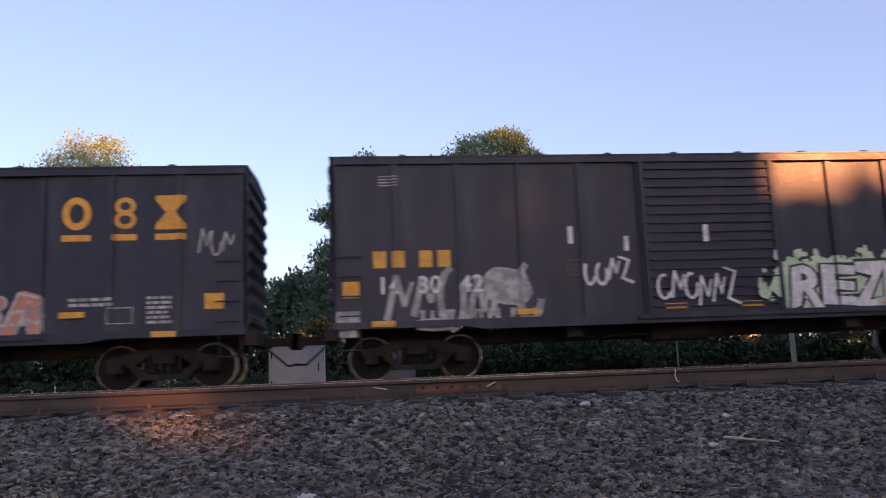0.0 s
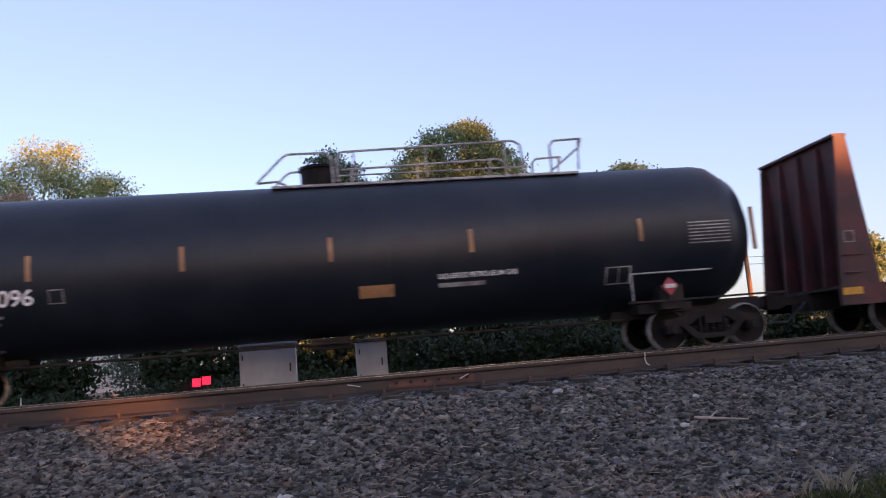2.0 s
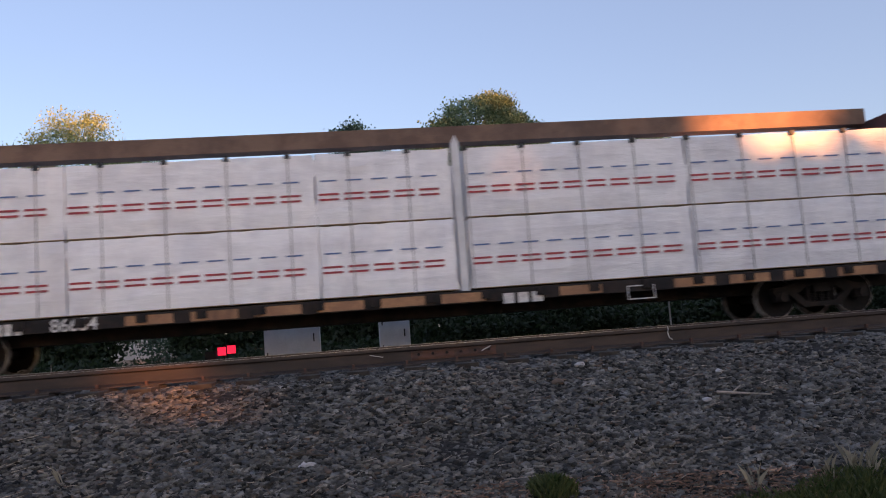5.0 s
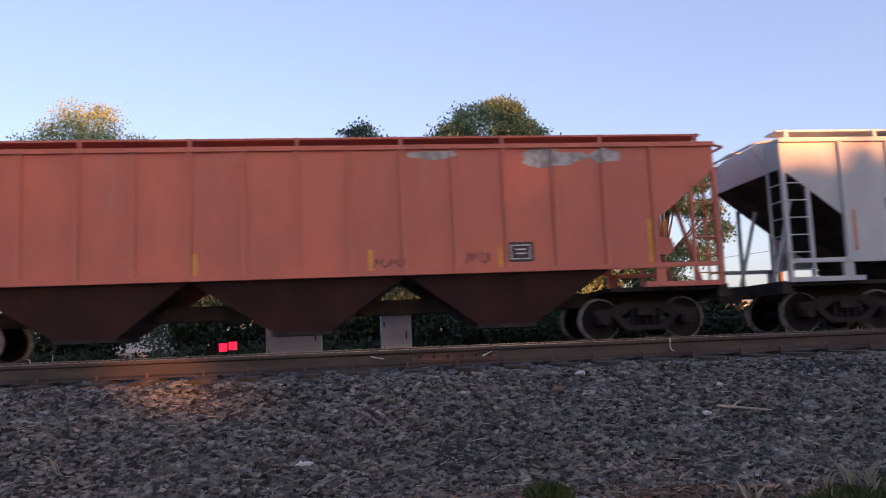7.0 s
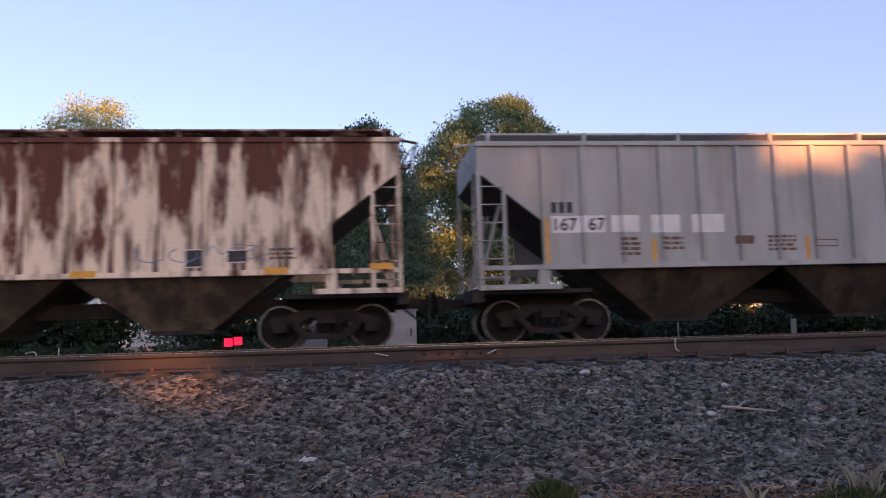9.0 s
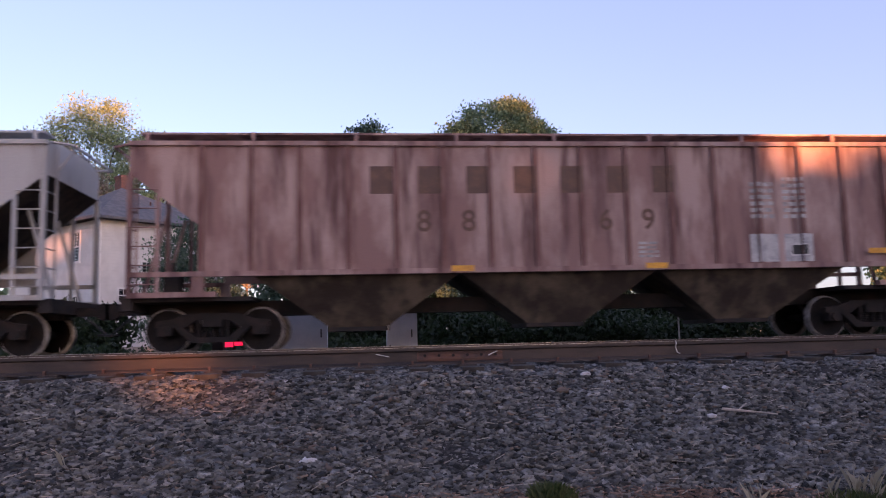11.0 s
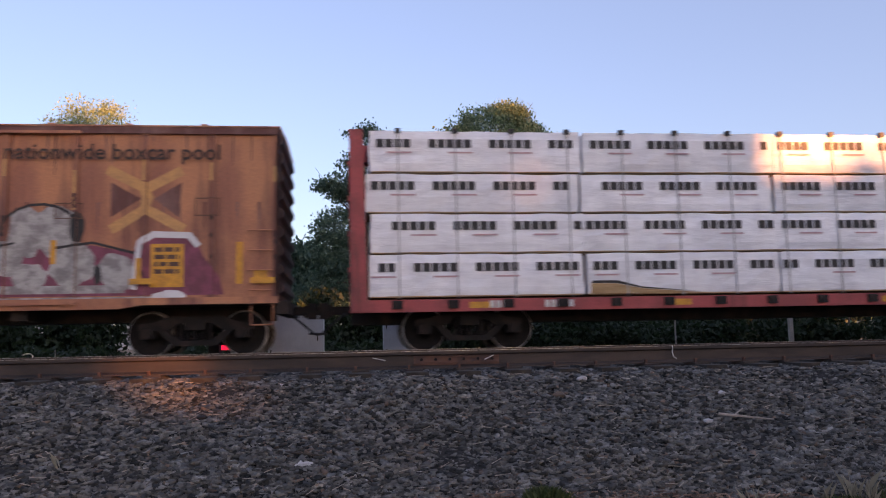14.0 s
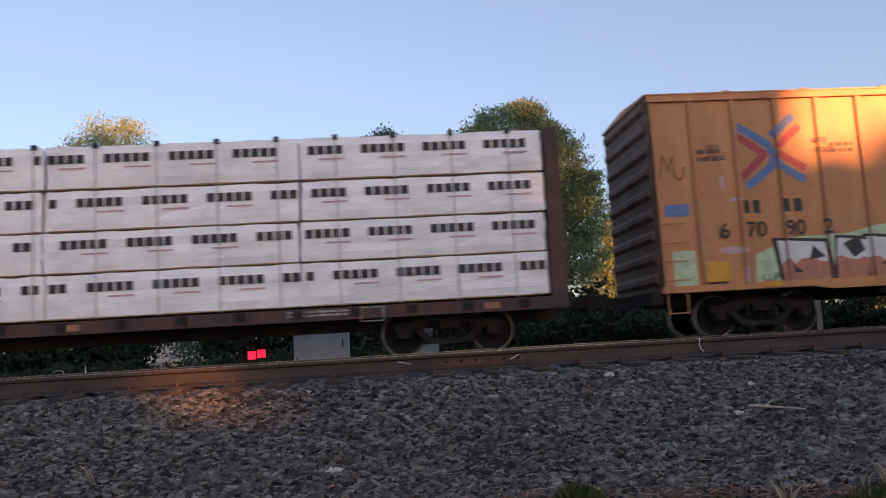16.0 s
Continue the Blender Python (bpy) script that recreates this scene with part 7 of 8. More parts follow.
# ---- behind the track ----
def leaf_cloud(lobes, count, size, seed, clump=0.5, shell=0.55):
    """Many small leaves in clumps through the lobes (x, y, z, rx, ry, rz), as vertices and quads."""
    r = np.random.default_rng(seed)
    vol = np.array([l[3] * l[4] * l[5] for l in lobes]) ** 0.67
    per = max(1, count // 14)
    which = r.choice(len(lobes), per, p=vol / vol.sum())
    lob = np.array(lobes)[which]
    d = r.normal(size=(per, 3))
    d /= np.linalg.norm(d, axis=1)[:, None]
    rad = shell + (1 - shell) * r.random(per) ** 0.6
    rad *= 1 + 0.11 * r.normal(size=per)
    centre = lob[:, :3] + d * rad[:, None] * lob[:, 3:]
    leaf = np.repeat(centre, 14, 0) + r.normal(size=(per * 14, 3)) * clump * np.array([1, 1, 0.6])
    n = len(leaf)
    a = r.normal(size=(n, 3))
    a /= np.linalg.norm(a, axis=1)[:, None]
    b = np.cross(a, r.normal(size=(n, 3)))
    b /= np.linalg.norm(b, axis=1)[:, None]
    s = size * (0.6 + 0.8 * r.random((n, 1)))
    quad = np.stack([leaf - a * s, leaf - b * s * 0.55, leaf + a * s, leaf + b * s * 0.55], 1)
    return quad.reshape(-1, 3)


def quads_mesh(name, pts, mat):
    me = bpy.data.meshes.new(name)
    n = len(pts)
    me.vertices.add(n)
    me.vertices.foreach_set("co", np.ascontiguousarray(pts, dtype=np.float32).ravel())
    me.loops.add(n)
    me.loops.foreach_set("vertex_index", np.arange(n, dtype=np.int32))
    me.polygons.add(n // 4)
    me.polygons.foreach_set("loop_start", np.arange(0, n, 4, dtype=np.int32))
    me.update(calc_edges=True)
    me.materials.append(M[mat])
    return me


def tree(x, y, trunk_r, trunk_top, lobes, mat, label, leaves, size=0.2, seed=1, clump=0.45, limbs=9, shell=0.5):
    base = ground_z(y)
    lr = random.Random(seed + 500)
    lumps = []
    for a, b, c, ra, rb, rc in lobes:
        for _ in range(5):
            v = Vector((lr.gauss(0, 1), lr.gauss(0, 1), lr.gauss(0.15, 1))).normalized()
            k = lr.uniform(0.22, 0.4)
            lumps.append((a + v.x * ra * 0.92, b + v.y * rb * 0.92, c + v.z * rc * 0.92, ra * k, rb * k, rc * k))
    lobes = lobes + lumps
    t = tagged(new("tree"), label, "tree", group="trees behind the track")
    t.location = (x, y, base)
    rr = random.Random(seed)
    s = Shape()
    pts = [(0, 0, -0.1), (rr.uniform(-0.1, 0.1), 0, trunk_top * 0.35), (rr.uniform(-0.25, 0.25), rr.uniform(-0.2, 0.2), trunk_top * 0.7), (rr.uniform(-0.3, 0.3), 0, trunk_top)]
    for k, (p, q) in enumerate(zip(pts, pts[1:])):
        s.tube(p, q, trunk_r * (1 - 0.25 * k), 10, trunk_r * (0.75 - 0.25 * k))
    part("trunk", s, "bark", t)
    for k in range(limbs):
        l = rr.choice(lobes)
        end = Vector((l[0] + rr.uniform(-0.7, 0.7) * l[3], l[1] + rr.uniform(-0.7, 0.7) * l[4], l[2] + rr.uniform(-0.2, 0.8) * l[5]))
        z = min(trunk_top, max(trunk_top * 0.3, end.z * 0.6))
        st = Vector((0, 0, z))
        mid = (st + end) / 2 + Vector((rr.uniform(-0.3, 0.3), rr.uniform(-0.3, 0.3), 0.4))
        lb = Shape().tube(st, mid, trunk_r * 0.36, 6, trunk_r * 0.2).tube(mid, end, trunk_r * 0.2, 5, trunk_r * 0.06)
        for _ in range(3):
            tip = end + Vector((rr.uniform(-1, 1), rr.uniform(-1, 1), rr.uniform(-0.3, 0.9))) * 0.9
            lb.tube(mid.lerp(end, rr.uniform(0.3, 0.9)), tip, trunk_r * 0.08, 4, trunk_r * 0.03)
        part("limb", lb, "bark", t)
    part("crown", quads_mesh("crown", leaf_cloud(lobes, leaves, size, seed, clump, shell), mat), mat, t)
    return t


# the big maple
tree(7.52, 42, 0.38, 6.5, [(0, 0, 11.6, 2.4, 2.2, 1.7), (-1.9, 0, 9.8, 2.3, 2.2, 1.9), (2.0, 0.3, 9.8, 2.3, 2.2, 2.1), (-3.0, 0, 6.9, 2.1, 2.0, 2.2), (3.1, 0, 7.3, 2.0, 2.0, 2.2), (0, -0.8, 7.6, 2.9, 2.2, 2.6),
     (-2.4, -0.4, 4.5, 2.2, 1.9, 1.5), (2.2, -0.4, 4.6, 2.3, 1.9, 1.6), (0.2, -1.0, 4.4, 2.2, 1.8, 1.6), (4.3, 0.2, 9.0, 0.7, 0.7, 0.5), (1.0, 0, 12.9, 0.8, 0.8, 0.6)],
     "leaf", "tall full maple with dense green leaves touched by evening sun", 150000, 0.08, 11, 0.2, 14, 0.6)
# evergreen beside it, with flat sprays of needles
er = random.Random(5)
SPRAYS = []
for k in range(46):
    z = 2.5 + 8.2 * k / 46
    w = 2.7 * (1 - (z - 2.5) / 9.2) + 0.3
    SPRAYS.append((er.choice((-1, 1)) * w * er.uniform(0.75, 1.15), er.uniform(-0.5, 0.5), z, er.uniform(0.3, 0.6), 0.35, 0.13))
tree(0.8, 38, 0.25, 8.5, SPRAYS + [(-0.1, 0, 10.3, 0.6, 0.6, 0.9), (0, 0, 8.9, 1.1, 1.1, 0.9), (-0.9, 0, 7.9, 1.5, 1.3, 0.7), (1.1, 0, 7.6, 1.3, 1.3, 0.8), (-1.4, 0, 6.0, 1.5, 1.5, 1.0), (0.9, 0, 5.6, 1.7, 1.6, 1.3), (-0.6, -0.3, 3.8, 2.3, 1.8, 1.5), (1.1, 0, 3.0, 1.9, 1.7, 1.4), (-2.2, 0, 8.0, 0.7, 0.5, 0.3), (0, 0, 1.8, 2.6, 1.6, 1.2)],
     "darkleaf", "dark feathery evergreen tree beside the maple", 60000, 0.075, 12, 0.2, 10, 0.45)
# small tree before the house
tree(-7.0, 36, 0.12, 4.0, [(0.6, 0, 6.4, 0.5, 0.5, 0.8), (0.2, 0, 5.3, 1.2, 1.1, 0.9), (-0.9, 0, 4.3, 1.4, 1.3, 1.0), (0.9, 0, 4.2, 1.2, 1.2, 1.1), (-0.3, -0.2, 2.8, 1.8, 1.4, 1.2), (-1.9, 0, 3.5, 0.7, 0.5, 0.35), (0.8, 0, 2.0, 1.3, 1.2, 1.2), (-1.2, 0, 1.3, 1.5, 1.2, 1.0)],
     "darkleaf", "small leafy tree in front of the house", 20000, 0.075, 13, 0.26, 8, 0.4)
# low dark trees between
tree(-3.4, 46, 0.18, 4.2, [(0, 0, 5.4, 1.0, 1, 1.0), (-1.2, 0, 4.4, 1.3, 1.1, 1.2), (1.1, 0, 4.8, 1.2, 1.1, 1.3), (0, 0, 2.8, 2.2, 1.6, 1.8), (2.2, 0, 3.6, 1.2, 1.2, 1.8)],
     "darkleaf", "low dark tree in the hedge line", 10000, 0.16, 14, 0.35, 6, 0.35)
tree(2.2, 52, 0.2, 5, [(0, 0, 5.6, 2.2, 1.4, 1.6), (-2.6, 0, 4.6, 1.9, 1.4, 1.8), (-4.5, 0, 3.6, 1.6, 1.3, 2.0), (2.0, 0, 3.2, 2.6, 1.5, 2.2)],
     "darkleaf", "dark tree mass in the hedge line", 9000, 0.2, 15, 0.4, 6, 0.3)
# trees behind the house
tree(-21.5, 66, 0.4, 11, [(0, 0, 18.3, 2.9, 2.5, 2.2), (-3.0, 0, 16.2, 2.2, 2.2, 1.9), (2.6, 0, 15.8, 2.4, 2.2, 2.1), (0.3, 0, 13.2, 3.2, 2.4, 1.8), (-5.5, 0, 12.6, 1.8, 1.8, 1.6)],
     "goldleaf", "thin-crowned tree with yellowing leaves behind the house", 26000, 0.1, 16, 0.5, 14, 0.3)
tree(-16.1, 63, 0.35, 9.5, [(0, 0, 15.2, 1.9, 1.8, 1.7), (1.4, 0, 12.9, 1.9, 1.6, 1.4), (-1.2, 0, 12.4, 1.8, 1.6, 1.6), (2.6, 0, 13.6, 0.9, 0.9, 0.6), (0.4, 0, 10.4, 2.3, 1.8, 1.4), (2.0, 0, 9.0, 1.4, 1.3, 1.0)],
     "goldleaf", "pale green tree with an open crown behind the house", 15000, 0.1, 17, 0.42, 12, 0.35)
tree(-21.0, 58, 0.3, 8, [(0, 0, 12.6, 2.4, 2.0, 1.8), (-2.4, 0, 11.6, 2.2, 2.0, 2.2), (2.2, 0, 10.9, 1.8, 1.6, 1.7), (0, 0, 9.0, 3.6, 2.0, 2.2)],
     "brownleaf", "tree with browning autumn leaves behind the house", 16000, 0.12, 18, 0.4, 8, 0.35)
# thin spruce far off
tree(-12.6, 90, 0.2, 16, [(0, 0, 18.3, 0.25, 0.25, 0.7), (0, 0, 17.0, 0.55, 0.5, 0.7), (0, 0, 15.6, 0.8, 0.8, 0.7), (0, 0, 14.1, 1.0, 1.0, 0.8), (0, 0, 12.4, 1.2, 1.2, 0.9), (0, 0, 10.4, 1.4, 1.4, 1.1), (0, 0, 8, 1.6, 1.6, 1.4)],
     "brownleaf", "slender far spruce glowing in evening sun", 2600, 0.24, 19, 0.3, 4, 0.3)
# open-crowned tree on the other side
tree(23.8, 58, 0.38, 8.5, [(0.2, 0, 13.0, 2.6, 2.2, 1.4), (-2.0, 0, 11.9, 2.1, 2.0, 1.5), (2.4, 0, 12.2, 1.9, 1.8, 1.5), (-2.6, 0, 9.8, 1.6, 1.6, 1.0), (3.0, 0, 9.6, 1.5, 1.5, 0.9), (4.2, 0, 7.9, 1.4, 1.2, 0.8), (2.4, 0, 6.2, 1.6, 1.3, 0.8), (0, 0, 10.5, 2.0, 1.6, 1.1), (-1.0, 0, 6.9, 1.2, 1.1, 0.7)],
     "leaf", "open-crowned green tree with visible limbs", 34000, 0.11, 20, 0.32, 16, 0.45)
tree(18.4, 55, 0.25, 5.5, [(0, 0, 9.1, 1.5, 1.4, 1.2), (-1.6, 0, 7.5, 1.5, 1.4, 1.4), (1.7, 0, 7.2, 1.8, 1.5, 1.3), (0, 0, 5.0, 2.6, 1.8, 1.8), (3.4, 0, 4.6, 2.0, 1.5, 1.5), (-2.4, 0, 4.2, 1.8, 1.5, 1.6), (4.5, 0, 2.6, 2.5, 1.6, 1.6)],
     "leaf", "low spreading tree beside the maple", 30000, 0.11, 21, 0.32, 8, 0.4)
tree(58.8, 80, 0.3, 6, [(0, 0, 9.0, 2.0, 1.8, 1.6), (-2.0, 0, 7.8, 1.6, 1.5, 1.4), (2.4, 0, 7.6, 2.2, 1.6, 1.8), (0, 0, 5.6, 3.2, 2.0, 1.8)],
     "leaf", "far green tree at the field's edge", 6000, 0.24, 22, 0.45, 6, 0.4)


def hedge(name, x0, x1, y, depth, h0, h1, count, mat, label, size, seed):
    r = np.random.default_rng(seed)
    lobes = []
    x = x0
    while x < x1:
        h = r.uniform(h0, h1)
        lobes.append((x, y + r.uniform(0, depth), h * 0.45, r.uniform(0.6, 1.3), 0.6, h * 0.55))
        x += r.uniform(0.5, 1.1)
    pts = leaf_cloud(lobes, count, size, seed, 0.18, 0.3)
    pts[:, 2] += ground_z(y)
    return tagged(new(name, quads_mesh(name, pts, mat)), label, "bushes", kind="stuff")


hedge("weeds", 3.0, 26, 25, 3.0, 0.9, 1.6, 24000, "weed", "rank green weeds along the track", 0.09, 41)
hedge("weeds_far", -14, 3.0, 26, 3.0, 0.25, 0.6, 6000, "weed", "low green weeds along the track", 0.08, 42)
# thickets take the near-black weed leaf in place of shade
hedge("thicket", -6.4, 14, 31, 4.0, 1.6, 3.0, 26000, "weed", "dark-leaved thicket under the trees, shade put into the colour", 0.12, 43)
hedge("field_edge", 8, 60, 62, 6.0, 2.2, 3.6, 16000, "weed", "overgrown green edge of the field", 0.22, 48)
hedge("thicket_by_house", -17, -9.3, 31, 3.0, 1.4, 2.4, 10000, "weed", "dark-leaved thicket near the house, shade put into the colour", 0.12, 47)
hedge("far_treeline", 20, 160, 130, 10, 3.0, 6.0, 9000, "leaf", "low line of far trees", 0.5, 44)
hedge("left_treeline", -120, -24, 90, 10, 5, 10, 9000, "leaf", "line of far trees", 0.5, 45)
hedge("house_shrubs", -19, -11, 34, 2.0, 0.8, 2.4, 5000, "darkleaf", "dark shrubs before the house", 0.1, 46)

# grass in the foreground and along its edge
r = np.random.default_rng(8)


def blades(name, spots, per, h, label, mat="grass", w=0.005):
    pts = []
    for x, y, rad in spots:
        k = int(per * rad * rad)
        a, d = r.random(k) * 2 * PI, rad * np.sqrt(r.random(k))
        bx, by = x + d * np.cos(a), y + d * np.sin(a)
        bz = np.interp(by, [p[0] for p in PROFILE], [p[1] for p in PROFILE])
        hh = h * (0.4 + 0.8 * r.random(k)) * (1 - 0.5 * (d / rad) ** 2)
        t = r.random(k) * 2 * PI
        lean = hh * (0.2 + 0.5 * r.random(k))
        ux, uy = np.cos(t), np.sin(t)
        p0 = np.stack([bx - uy * w, by + ux * w, bz - 0.02], 1)
        p1 = np.stack([bx + uy * w, by - ux * w, bz - 0.02], 1)
        p2 = np.stack([bx + ux * lean * 0.4 + uy * w * 0.7, by + uy * lean * 0.4 - ux * w * 0.7, bz + hh * 0.65], 1)
        p3 = np.stack([bx + ux * lean, by + uy * lean, bz + hh], 1)
        pts.append(np.stack([p0, p1, p2, p3], 1).reshape(-1, 3))
    return tagged(new(name, quads_mesh(name, np.concatenate(pts), mat)), label, "grass", kind="stuff")


blades("grass_tuft", [(1.33, 5.58, 0.17)], 60000, 0.13, "small green tuft growing in the ballast")
blades("grass_edge", [(1.75 + 0.24 * k, 4.72 + 0.058 * k + 0.05 * math.sin(k * 2.1), 0.36) for k in range(13)] + [(3.2 + 0.3 * k, 4.78 + 0.06 * k, 0.45) for k in range(7)], 9000, 0.13, "green grass at the foot of the ballast")
blades("dry_grass", [(3.62, 5.5, 0.13), (2.75, 5.4, 0.05), (3.3, 5.45, 0.06), (-2.213, 6.328, 0.035)], 3500, 0.22, "dry grass stems in the ballast", "brownleaf", 0.0018)


# ---- house ----
def house():
    h = tagged(new("house"), "two-storey white clapboard house with a grey hipped roof", "house")
    h.location = (-15.2, 48.0, ground_z(48))
    h.rotation_euler = (0, 0, radians(46))
    # the corner that faces the track is the origin; +x runs along one wall, +y along the other
    W, Dp, H = 9.0, 11.0, 8.0
    part("wall", Shape().box(0, W, 0, 0.2, -0.3, H), "siding", h, "clapboard wall")
    part("wall", Shape().box(0, 0.2, 0.2, Dp, -0.3, H), "siding", h, "clapboard wall")
    part("wall", Shape().box(W - 0.2, W, 0.2, Dp, -0.3, H), "siding", h, "clapboard wall")
    part("wall", Shape().box(0.2, W - 0.2, Dp - 0.2, Dp, -0.3, H), "siding", h, "clapboard wall")
    board_x = Shape().prism([(-0.01, 0.0), (W + 0.01, 0.0), (W + 0.01, 0.015), (-0.01, 0.015)], -0.025, 0.0).mesh("clapboard", M["siding"])
    board_y = Shape().box(-0.025, 0.0, -0.01, Dp, 0.0, 0.015).mesh("clapboard", M["siding"])
    for k in range(39):
        part("clapboard", board_x, "siding", h, at=(0, 0, 0.1 + k * 0.2))
        part("clapboard", board_y, "siding", h, at=(0, 0, 0.1 + k * 0.2))
    part("corner_board", Shape().box(-0.04, 0.1, -0.04, 0.1, 0, H), "trim", h)
    o = 0.6
    roof = Shape()
    roof.add([(-o, -o, H), (W + o, -o, H), (W + o, Dp + o, H), (-o, Dp + o, H), (W / 2 - 0.4, Dp / 2 - 0.6, H + 3.0), (W / 2 + 0.4, Dp / 2 + 0.6, H + 3.0)],
             [(0, 1, 4), (1, 5, 4), (1, 2, 5), (2, 3, 5), (3, 4, 5), (3, 0, 4), (0, 3, 2, 1)])
    part("roof", roof, "shingle", h, "grey shingle hipped roof")
    part("gutter", Shape().box(-o - 0.05, W + o + 0.05, -o - 0.1, -o, H - 0.1, H + 0.06).box(-o - 0.1, -o, -o - 0.1, Dp + o, H - 0.1, H + 0.06), "shingle", h, "grey gutter")
    part("soffit", Shape().box(-o, W + o, -o, Dp + o, H - 0.08, H - 0.02), "under", h, "dark soffit")
    ch = part("chimney", Shape().box(4.3, 5.1, 5.3, 6.1, H + 2.0, H + 4.0).box(4.24, 5.16, 5.24, 6.16, H + 3.8, H + 3.92), "brick", h, "red brick chimney")
    part("vent_pipe", Shape().tube((4.6, 2.2, H + 0.9), (4.6, 2.2, H + 1.75), 0.06, 8), "brick", h, "thin roof vent pipe")

    def window(wall, along, z, w, ht):
        def put(name, x0, x1, d0, d1, z0, z1, mat, parent):
            s = Shape()
            if wall == "x":
                s.box(x0, x1, -d1, -d0, z0, z1)
            else:
                s.box(-d1, -d0, x0, x1, z0, z1)
            return part(name, s, mat, parent)
        win = put("window", along - w / 2, along + w / 2, 0.0, 0.012, z, z + ht, "glass", h)
        for a in ((along - w / 2 - 0.12, along - w / 2, z - 0.1, z + ht + 0.1), (along + w / 2, along + w / 2 + 0.12, z - 0.1, z + ht + 0.1), (along - w / 2, along + w / 2, z + ht, z + ht + 0.14), (along - w / 2 - 0.15, along + w / 2 + 0.15, z - 0.14, z)):
            put("casing", a[0], a[1], 0.0, 0.06, a[2], a[3], "trim", win)
        put("sash_bar", along - w / 2, along + w / 2, 0.012, 0.04, z + ht / 2 - 0.03, z + ht / 2 + 0.03, "trim", win)
        for k in (-1, 1):
            put("muntin", along + k * w / 6 - 0.012, along + k * w / 6 + 0.012, 0.012, 0.03, z + ht / 2 + 0.03, z + ht, "trim", win)

    for along in (2.8, 9.1):
        window("y", along, 5.6, 0.95, 1.75)
        window("y", along, 1.7, 0.95, 1.75)
    window("x", 3.2, 3.9, 0.9, 1.6)
    window("x", 1.7, 3.05, 0.9, 0.75)
    window("x", 6.6, 4.6, 0.9, 1.6)
    window("x", 4.2, 1.2, 0.9, 1.4)
    part("foundation", Shape().box(-0.06, W + 0.06, -0.06, 0.0, -0.3, 0.35).box(-0.06, 0.0, 0, Dp, -0.3, 0.35), "post", h)
    return h


house()


# ---- lineside things ----
def cabinet(x0, x1, y, top, base, label):
    c = tagged(new("signal_cabinet"), label, "cabinet", group="lineside cabinets")
    c.location = (x0, y, base)
    w, h = x1 - x0, top - base
    part("body", Shape().box(0, w, 0, 0.6, 0.06, h - 0.06), "cabinet", c)
    part("lid", Shape().prism([(-0.04, h - 0.06), (w + 0.04, h - 0.06), (w + 0.04, h - 0.02), (w / 2, h + 0.02), (-0.04, h - 0.02)], -0.05, 0.65), "cabinet", c, "overhanging metal lid")
    d = part("door", Shape().box(0.05, w - 0.05, -0.02, 0.0, 0.12, h - 0.14), "cabinet", c, "flush metal door")
    part("handle", Shape().box(w - 0.16, w - 0.13, -0.05, -0.02, h * 0.45, h * 0.6), "under", d, "dark handle")
    for k in (0.2, 0.7):
        part("hinge", Shape().box(0.06, 0.09, -0.035, -0.02, h * k, h * (k + 0.1)), "under", d)
    part("plinth", Shape().box(0.03, w - 0.03, 0.03, 0.57, 0, 0.06), "post", c)


cabinet(-2.22, -0.84, 20.3, 1.02, -0.36, "grey galvanised signal cabinet standing beside the track")
cabinet(0.68, 1.46, 20.4, 0.92, -0.36, "smaller grey galvanised cabinet beside the track")
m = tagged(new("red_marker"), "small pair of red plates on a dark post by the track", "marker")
m.location = (-3.1, 20.0, ground_z(20))
part("post", Shape().tube((0, 0, 0), (0, 0, 0.75), 0.03, 8), "under", m)
part("plate", Shape().box(-0.21, -0.01, -0.03, 0.0, 0.48, 0.68), "redlens", m, "red plate with added glow")
part("plate", Shape().box(0.02, 0.22, -0.03, 0.0, 0.51, 0.71), "redlens", m, "red plate with added glow")
part("base_box", Shape().box(-0.5, -0.25, -0.1, 0.3, 0.0, 0.6), "under", m, "dark equipment box")
p = tagged(new("marker_post"), "short weathered wooden post standing in the weeds", "post")
p.location = (13.78, 24.0, ground_z(24))
part("shaft", Shape().box(-0.06, 0.06, -0.06, 0.06, -0.05, 1.25).prism([(-0.06, 1.25), (0.06, 1.25), (0.0, 1.3)], -0.06, 0.06), "post", p)
s = Shape().tube((9.2, 22.2, -0.4), (9.2, 22.2, 0.75), 0.025, 6)
tagged(part("thin_post", s, "post"), "thin pale post in the weeds", "post")

pole = tagged(new("utility_pole"), "bare leaning wooden utility pole", "utility pole")
pole.location = (28.5, 50.0, ground_z(50))
part("shaft", Shape().tube((0, 0, 0), (0.0, 0, 9.0), 0.19, 12, 0.13), "pole", pole)
wires = Shape()
for z0, z1, x1 in ((5.4, 5.2, 95), (4.9, 4.85, 95), (5.2, 4.2, 5)):
    pts = [(28.5 + (x1 - 28.5) * k / 8, 50 + (0.2 * k), z0 + (z1 - z0) * k / 8 - 0.5 * math.sin(PI * k / 8)) for k in range(9)]
    wires.pipe(pts, 0.02, 4)
tagged(part("overhead_wire", wires, "ink"), "thin sagging overhead wires", "wires", kind="structure")

# low pale building far beyond the weeds
b = tagged(new("shed"), "low pale shed beyond the field", "shed")
b.location = (31, 72, ground_z(72))
part("wall", Shape().box(0, 7, 0, 4, 0, 2.6), "siding", b)
part("roof", Shape().prism([(-0.3, 2.6), (7.3, 2.6), (7.3, 2.75), (3.5, 3.3), (-0.3, 2.75)], -0.3, 4.3), "shingle", b)

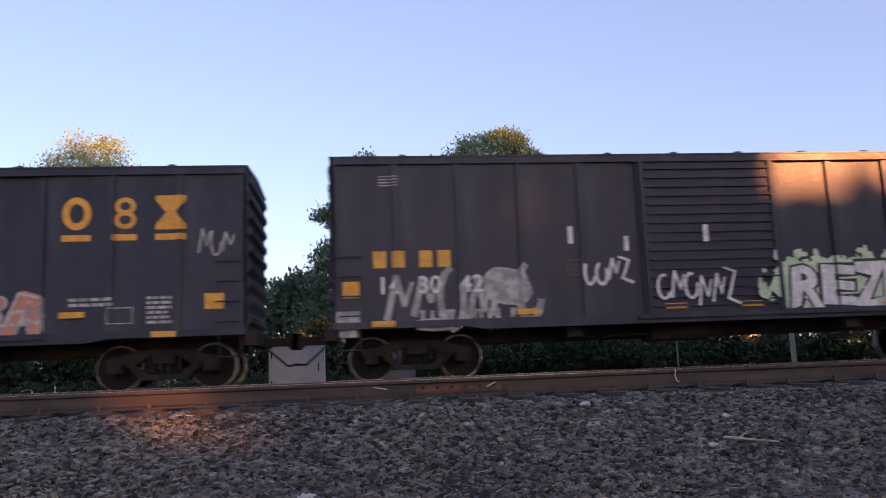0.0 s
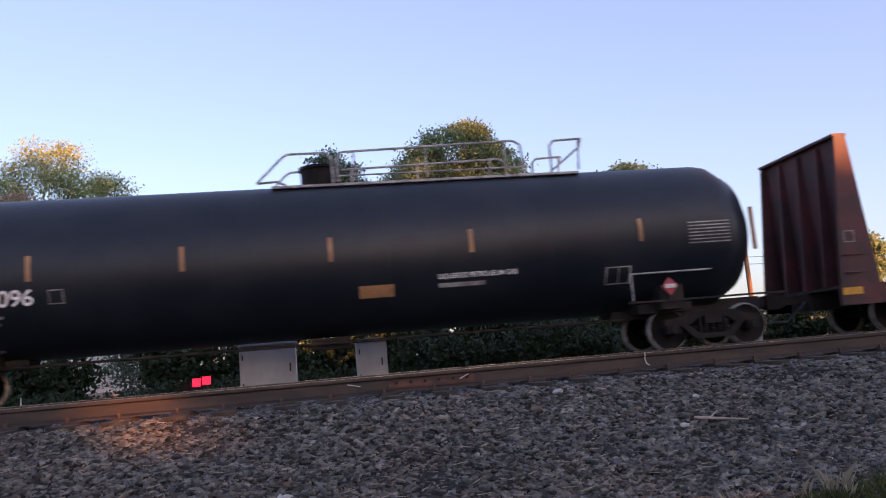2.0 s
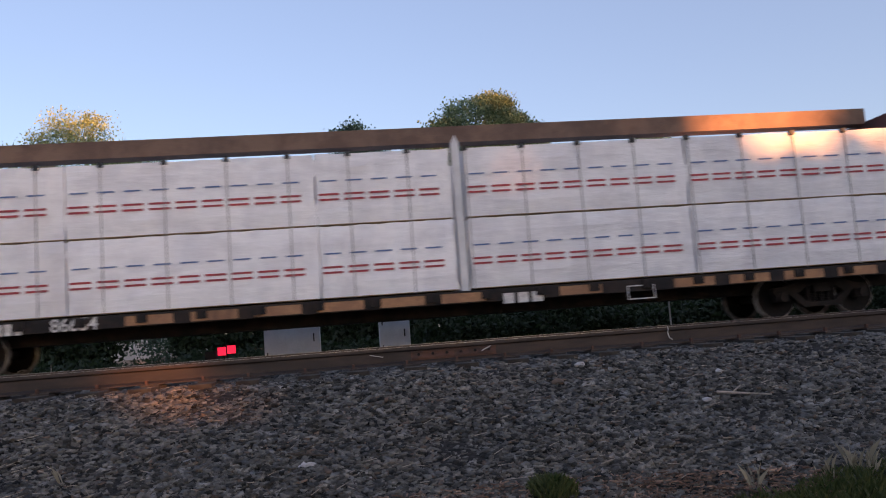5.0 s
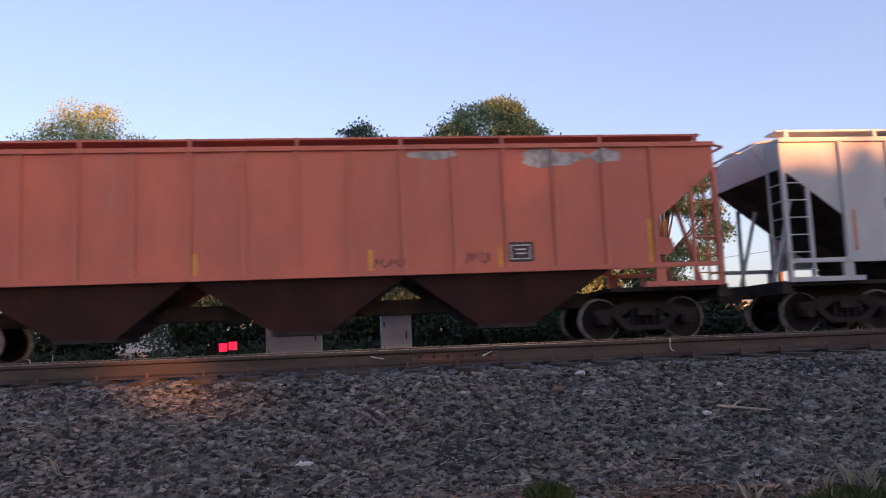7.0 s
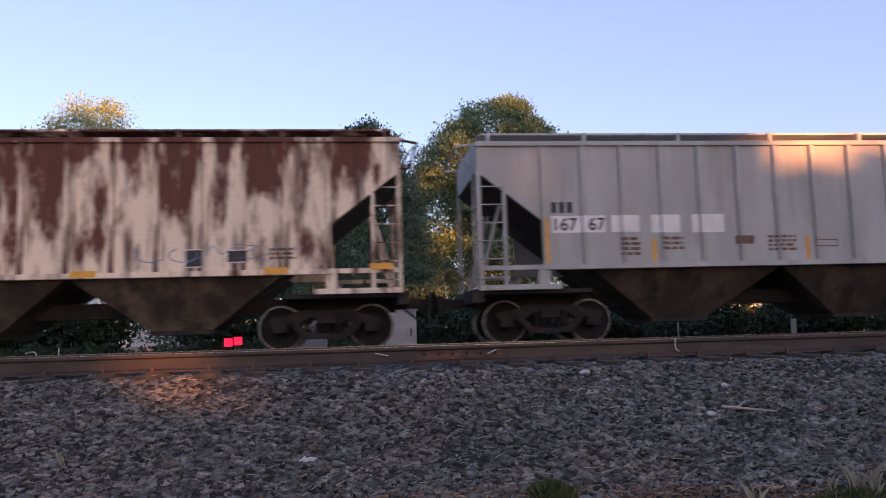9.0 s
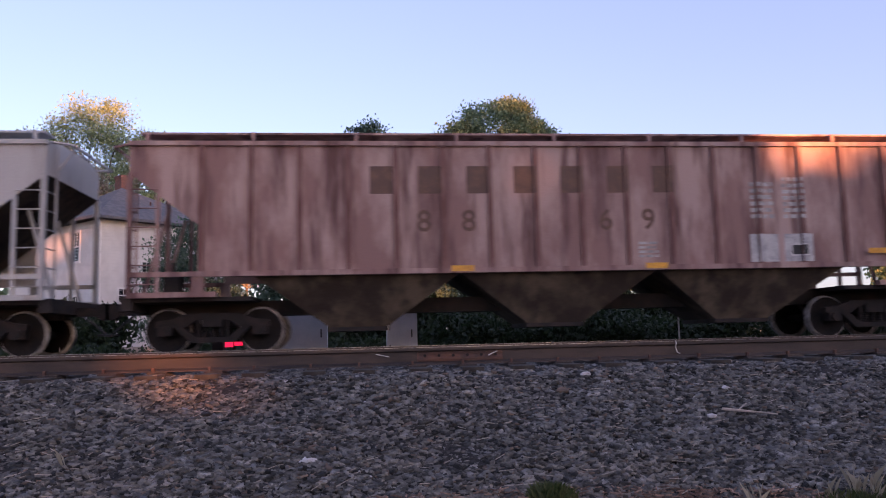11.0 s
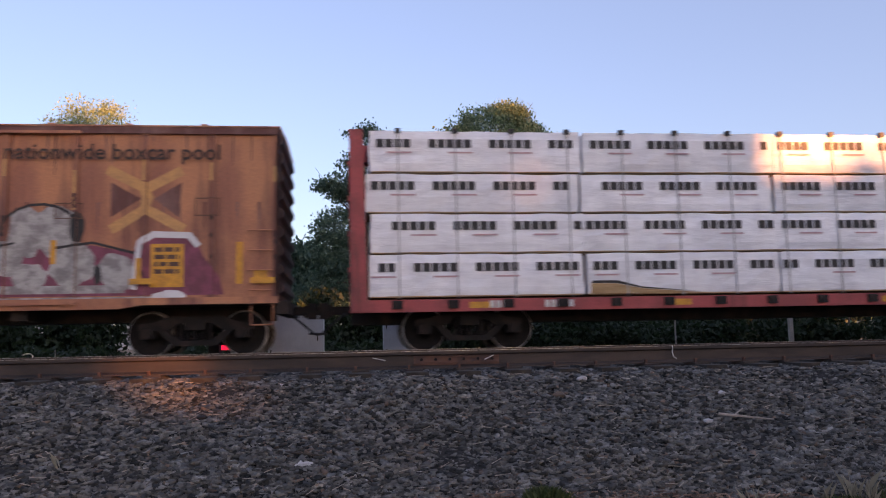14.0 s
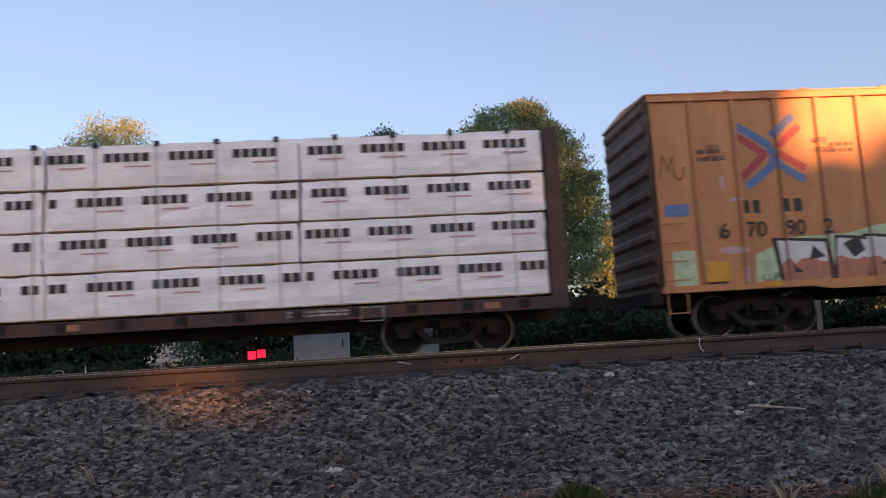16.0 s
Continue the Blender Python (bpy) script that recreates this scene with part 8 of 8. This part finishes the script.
fence = tagged(new("fence"), "wire field fence with thin posts", "fence")
fence.location = (12, 38, ground_z(38))
for k in range(9):
    part("fence_post", Shape().tube((k * 2.6, 0, 0), (k * 2.6, 0, 1.4), 0.045, 6), "bark", fence)
for z in (0.5, 0.9, 1.3):
    part("fence_wire", Shape().tube((0, 0, z), (20.8, 0, z), 0.012, 4), "ink", fence)

# ---- unseen woods added behind the viewer: keep low sun off track but for gaps ----
GAP_Y = -60.0


def seen_from(x, y, z):
    k = (y - GAP_Y) / -SUN.y
    return x + SUN.x * k, z + SUN.z * k


# holes in the screen, traced back along the sun from each wanted patch
GAPS = [(*seen_from(a, b, c), rr) for a, b, c, rr in ((3.35, 15.2, 3.62, 0.06), (-2.55, 15.2, 0.95, 0.03), (-4.3, 15.3, 0.95, -0.08), (-2.0, 8.05, -0.14, 0.097), (-18.3, 50.5, 6.6, 0.7), (-17.0, 50, 4.4, 0.25))]
lit_x, lit_z = seen_from(8.75, 15.2, 3.55)
r = np.random.default_rng(77)
leaf_pts = []
for ix in range(162):
    for iz in range(108):
        x, z = 24 + ix * 0.5 + r.uniform(-0.15, 0.15), -1.5 + iz * 0.42 + r.uniform(-0.1, 0.1)
        # screen outline: a dip lets the sun over, a taller block shades the house
        top = lit_z + 2.0 + 0.3 * math.sin(x * 0.7) + 0.2 * math.sin(x * 1.9)
        if lit_x - 0.1 < x < lit_x + 3.6:
            top = lit_z + 0.02 + 0.1 * math.sin(x * 2.1)
        house_block = 44 < x < 61 and lit_z + 3.2 < z < 31.5 + math.sin(x)
        # sparser leaves placed to let part of the sun through to the trees
        thin = (44 < x < 62 and z >= 31 and r.random() < 0.55) or (62 <= x < 74 and z < 34 and r.random() < (0.55 if z < 28 else 0.35)) or (86 <= x and 22 < z < 38 and r.random() < 0.3)
        if z > top and not house_block and not thin:
            continue
        if any(math.hypot(x - gx, z - gz) < gr + 0.46 for gx, gz, gr in GAPS):
            continue
        leaf_pts.append((x, GAP_Y + r.uniform(-0.5, 0.5), z))
c = np.array(leaf_pts)
a = np.stack([r.uniform(0.44, 0.58, len(c)), r.uniform(-0.25, 0.25, len(c)), r.uniform(-0.12, 0.12, len(c))], 1)
bb = np.stack([r.uniform(-0.12, 0.12, len(c)), r.uniform(-0.25, 0.25, len(c)), r.uniform(0.44, 0.58, len(c))], 1)
woods = np.stack([c - a - bb, c + a - bb, c + a + bb, c - a + bb], 1).reshape(-1, 3)
tagged(new("woods", quads_mesh("woods", woods, "darkleaf")), "unseen screen of dark leaves added behind the viewer to block sun", "woods", kind="stuff")


# ---- what moves ----
def motions():
    """The train rolls by at an even speed; its wheels turn while they are near."""
    for ob, x, y, z in MOVING:
        walk(ob, [(t, pose(x - SPEED * t, y, z)) for t in (0.0, 4.0, 8.0, 12.0, 16.0)])
    start = {ob: x for ob, x, y, z in MOVING}
    for w, rims, dx, car in WHEELSETS:
        x = start[car] + w.parent.location.x + dx
        t0, t1 = max(0.0, (x - 13) / SPEED), min(16.0, (x + 9) / SPEED)
        rows = [(0.0, pose(dx, 0, WHEEL_R))]
        n = max(1, int((t1 - t0) * FPS))
        for k in range(1, n + 1):
            t = t0 + k / FPS
            if frame(t) > frame(rows[-1][0]) and t < 16.0:
                rows.append((t, pose(dx, 0, WHEEL_R, 0, -80.0 * k, 0)))
        rows.append((16.0, rows[-1][1]))
        walk(w, rows)
        for rim in rims:
            walk(rim, rows)


motions()
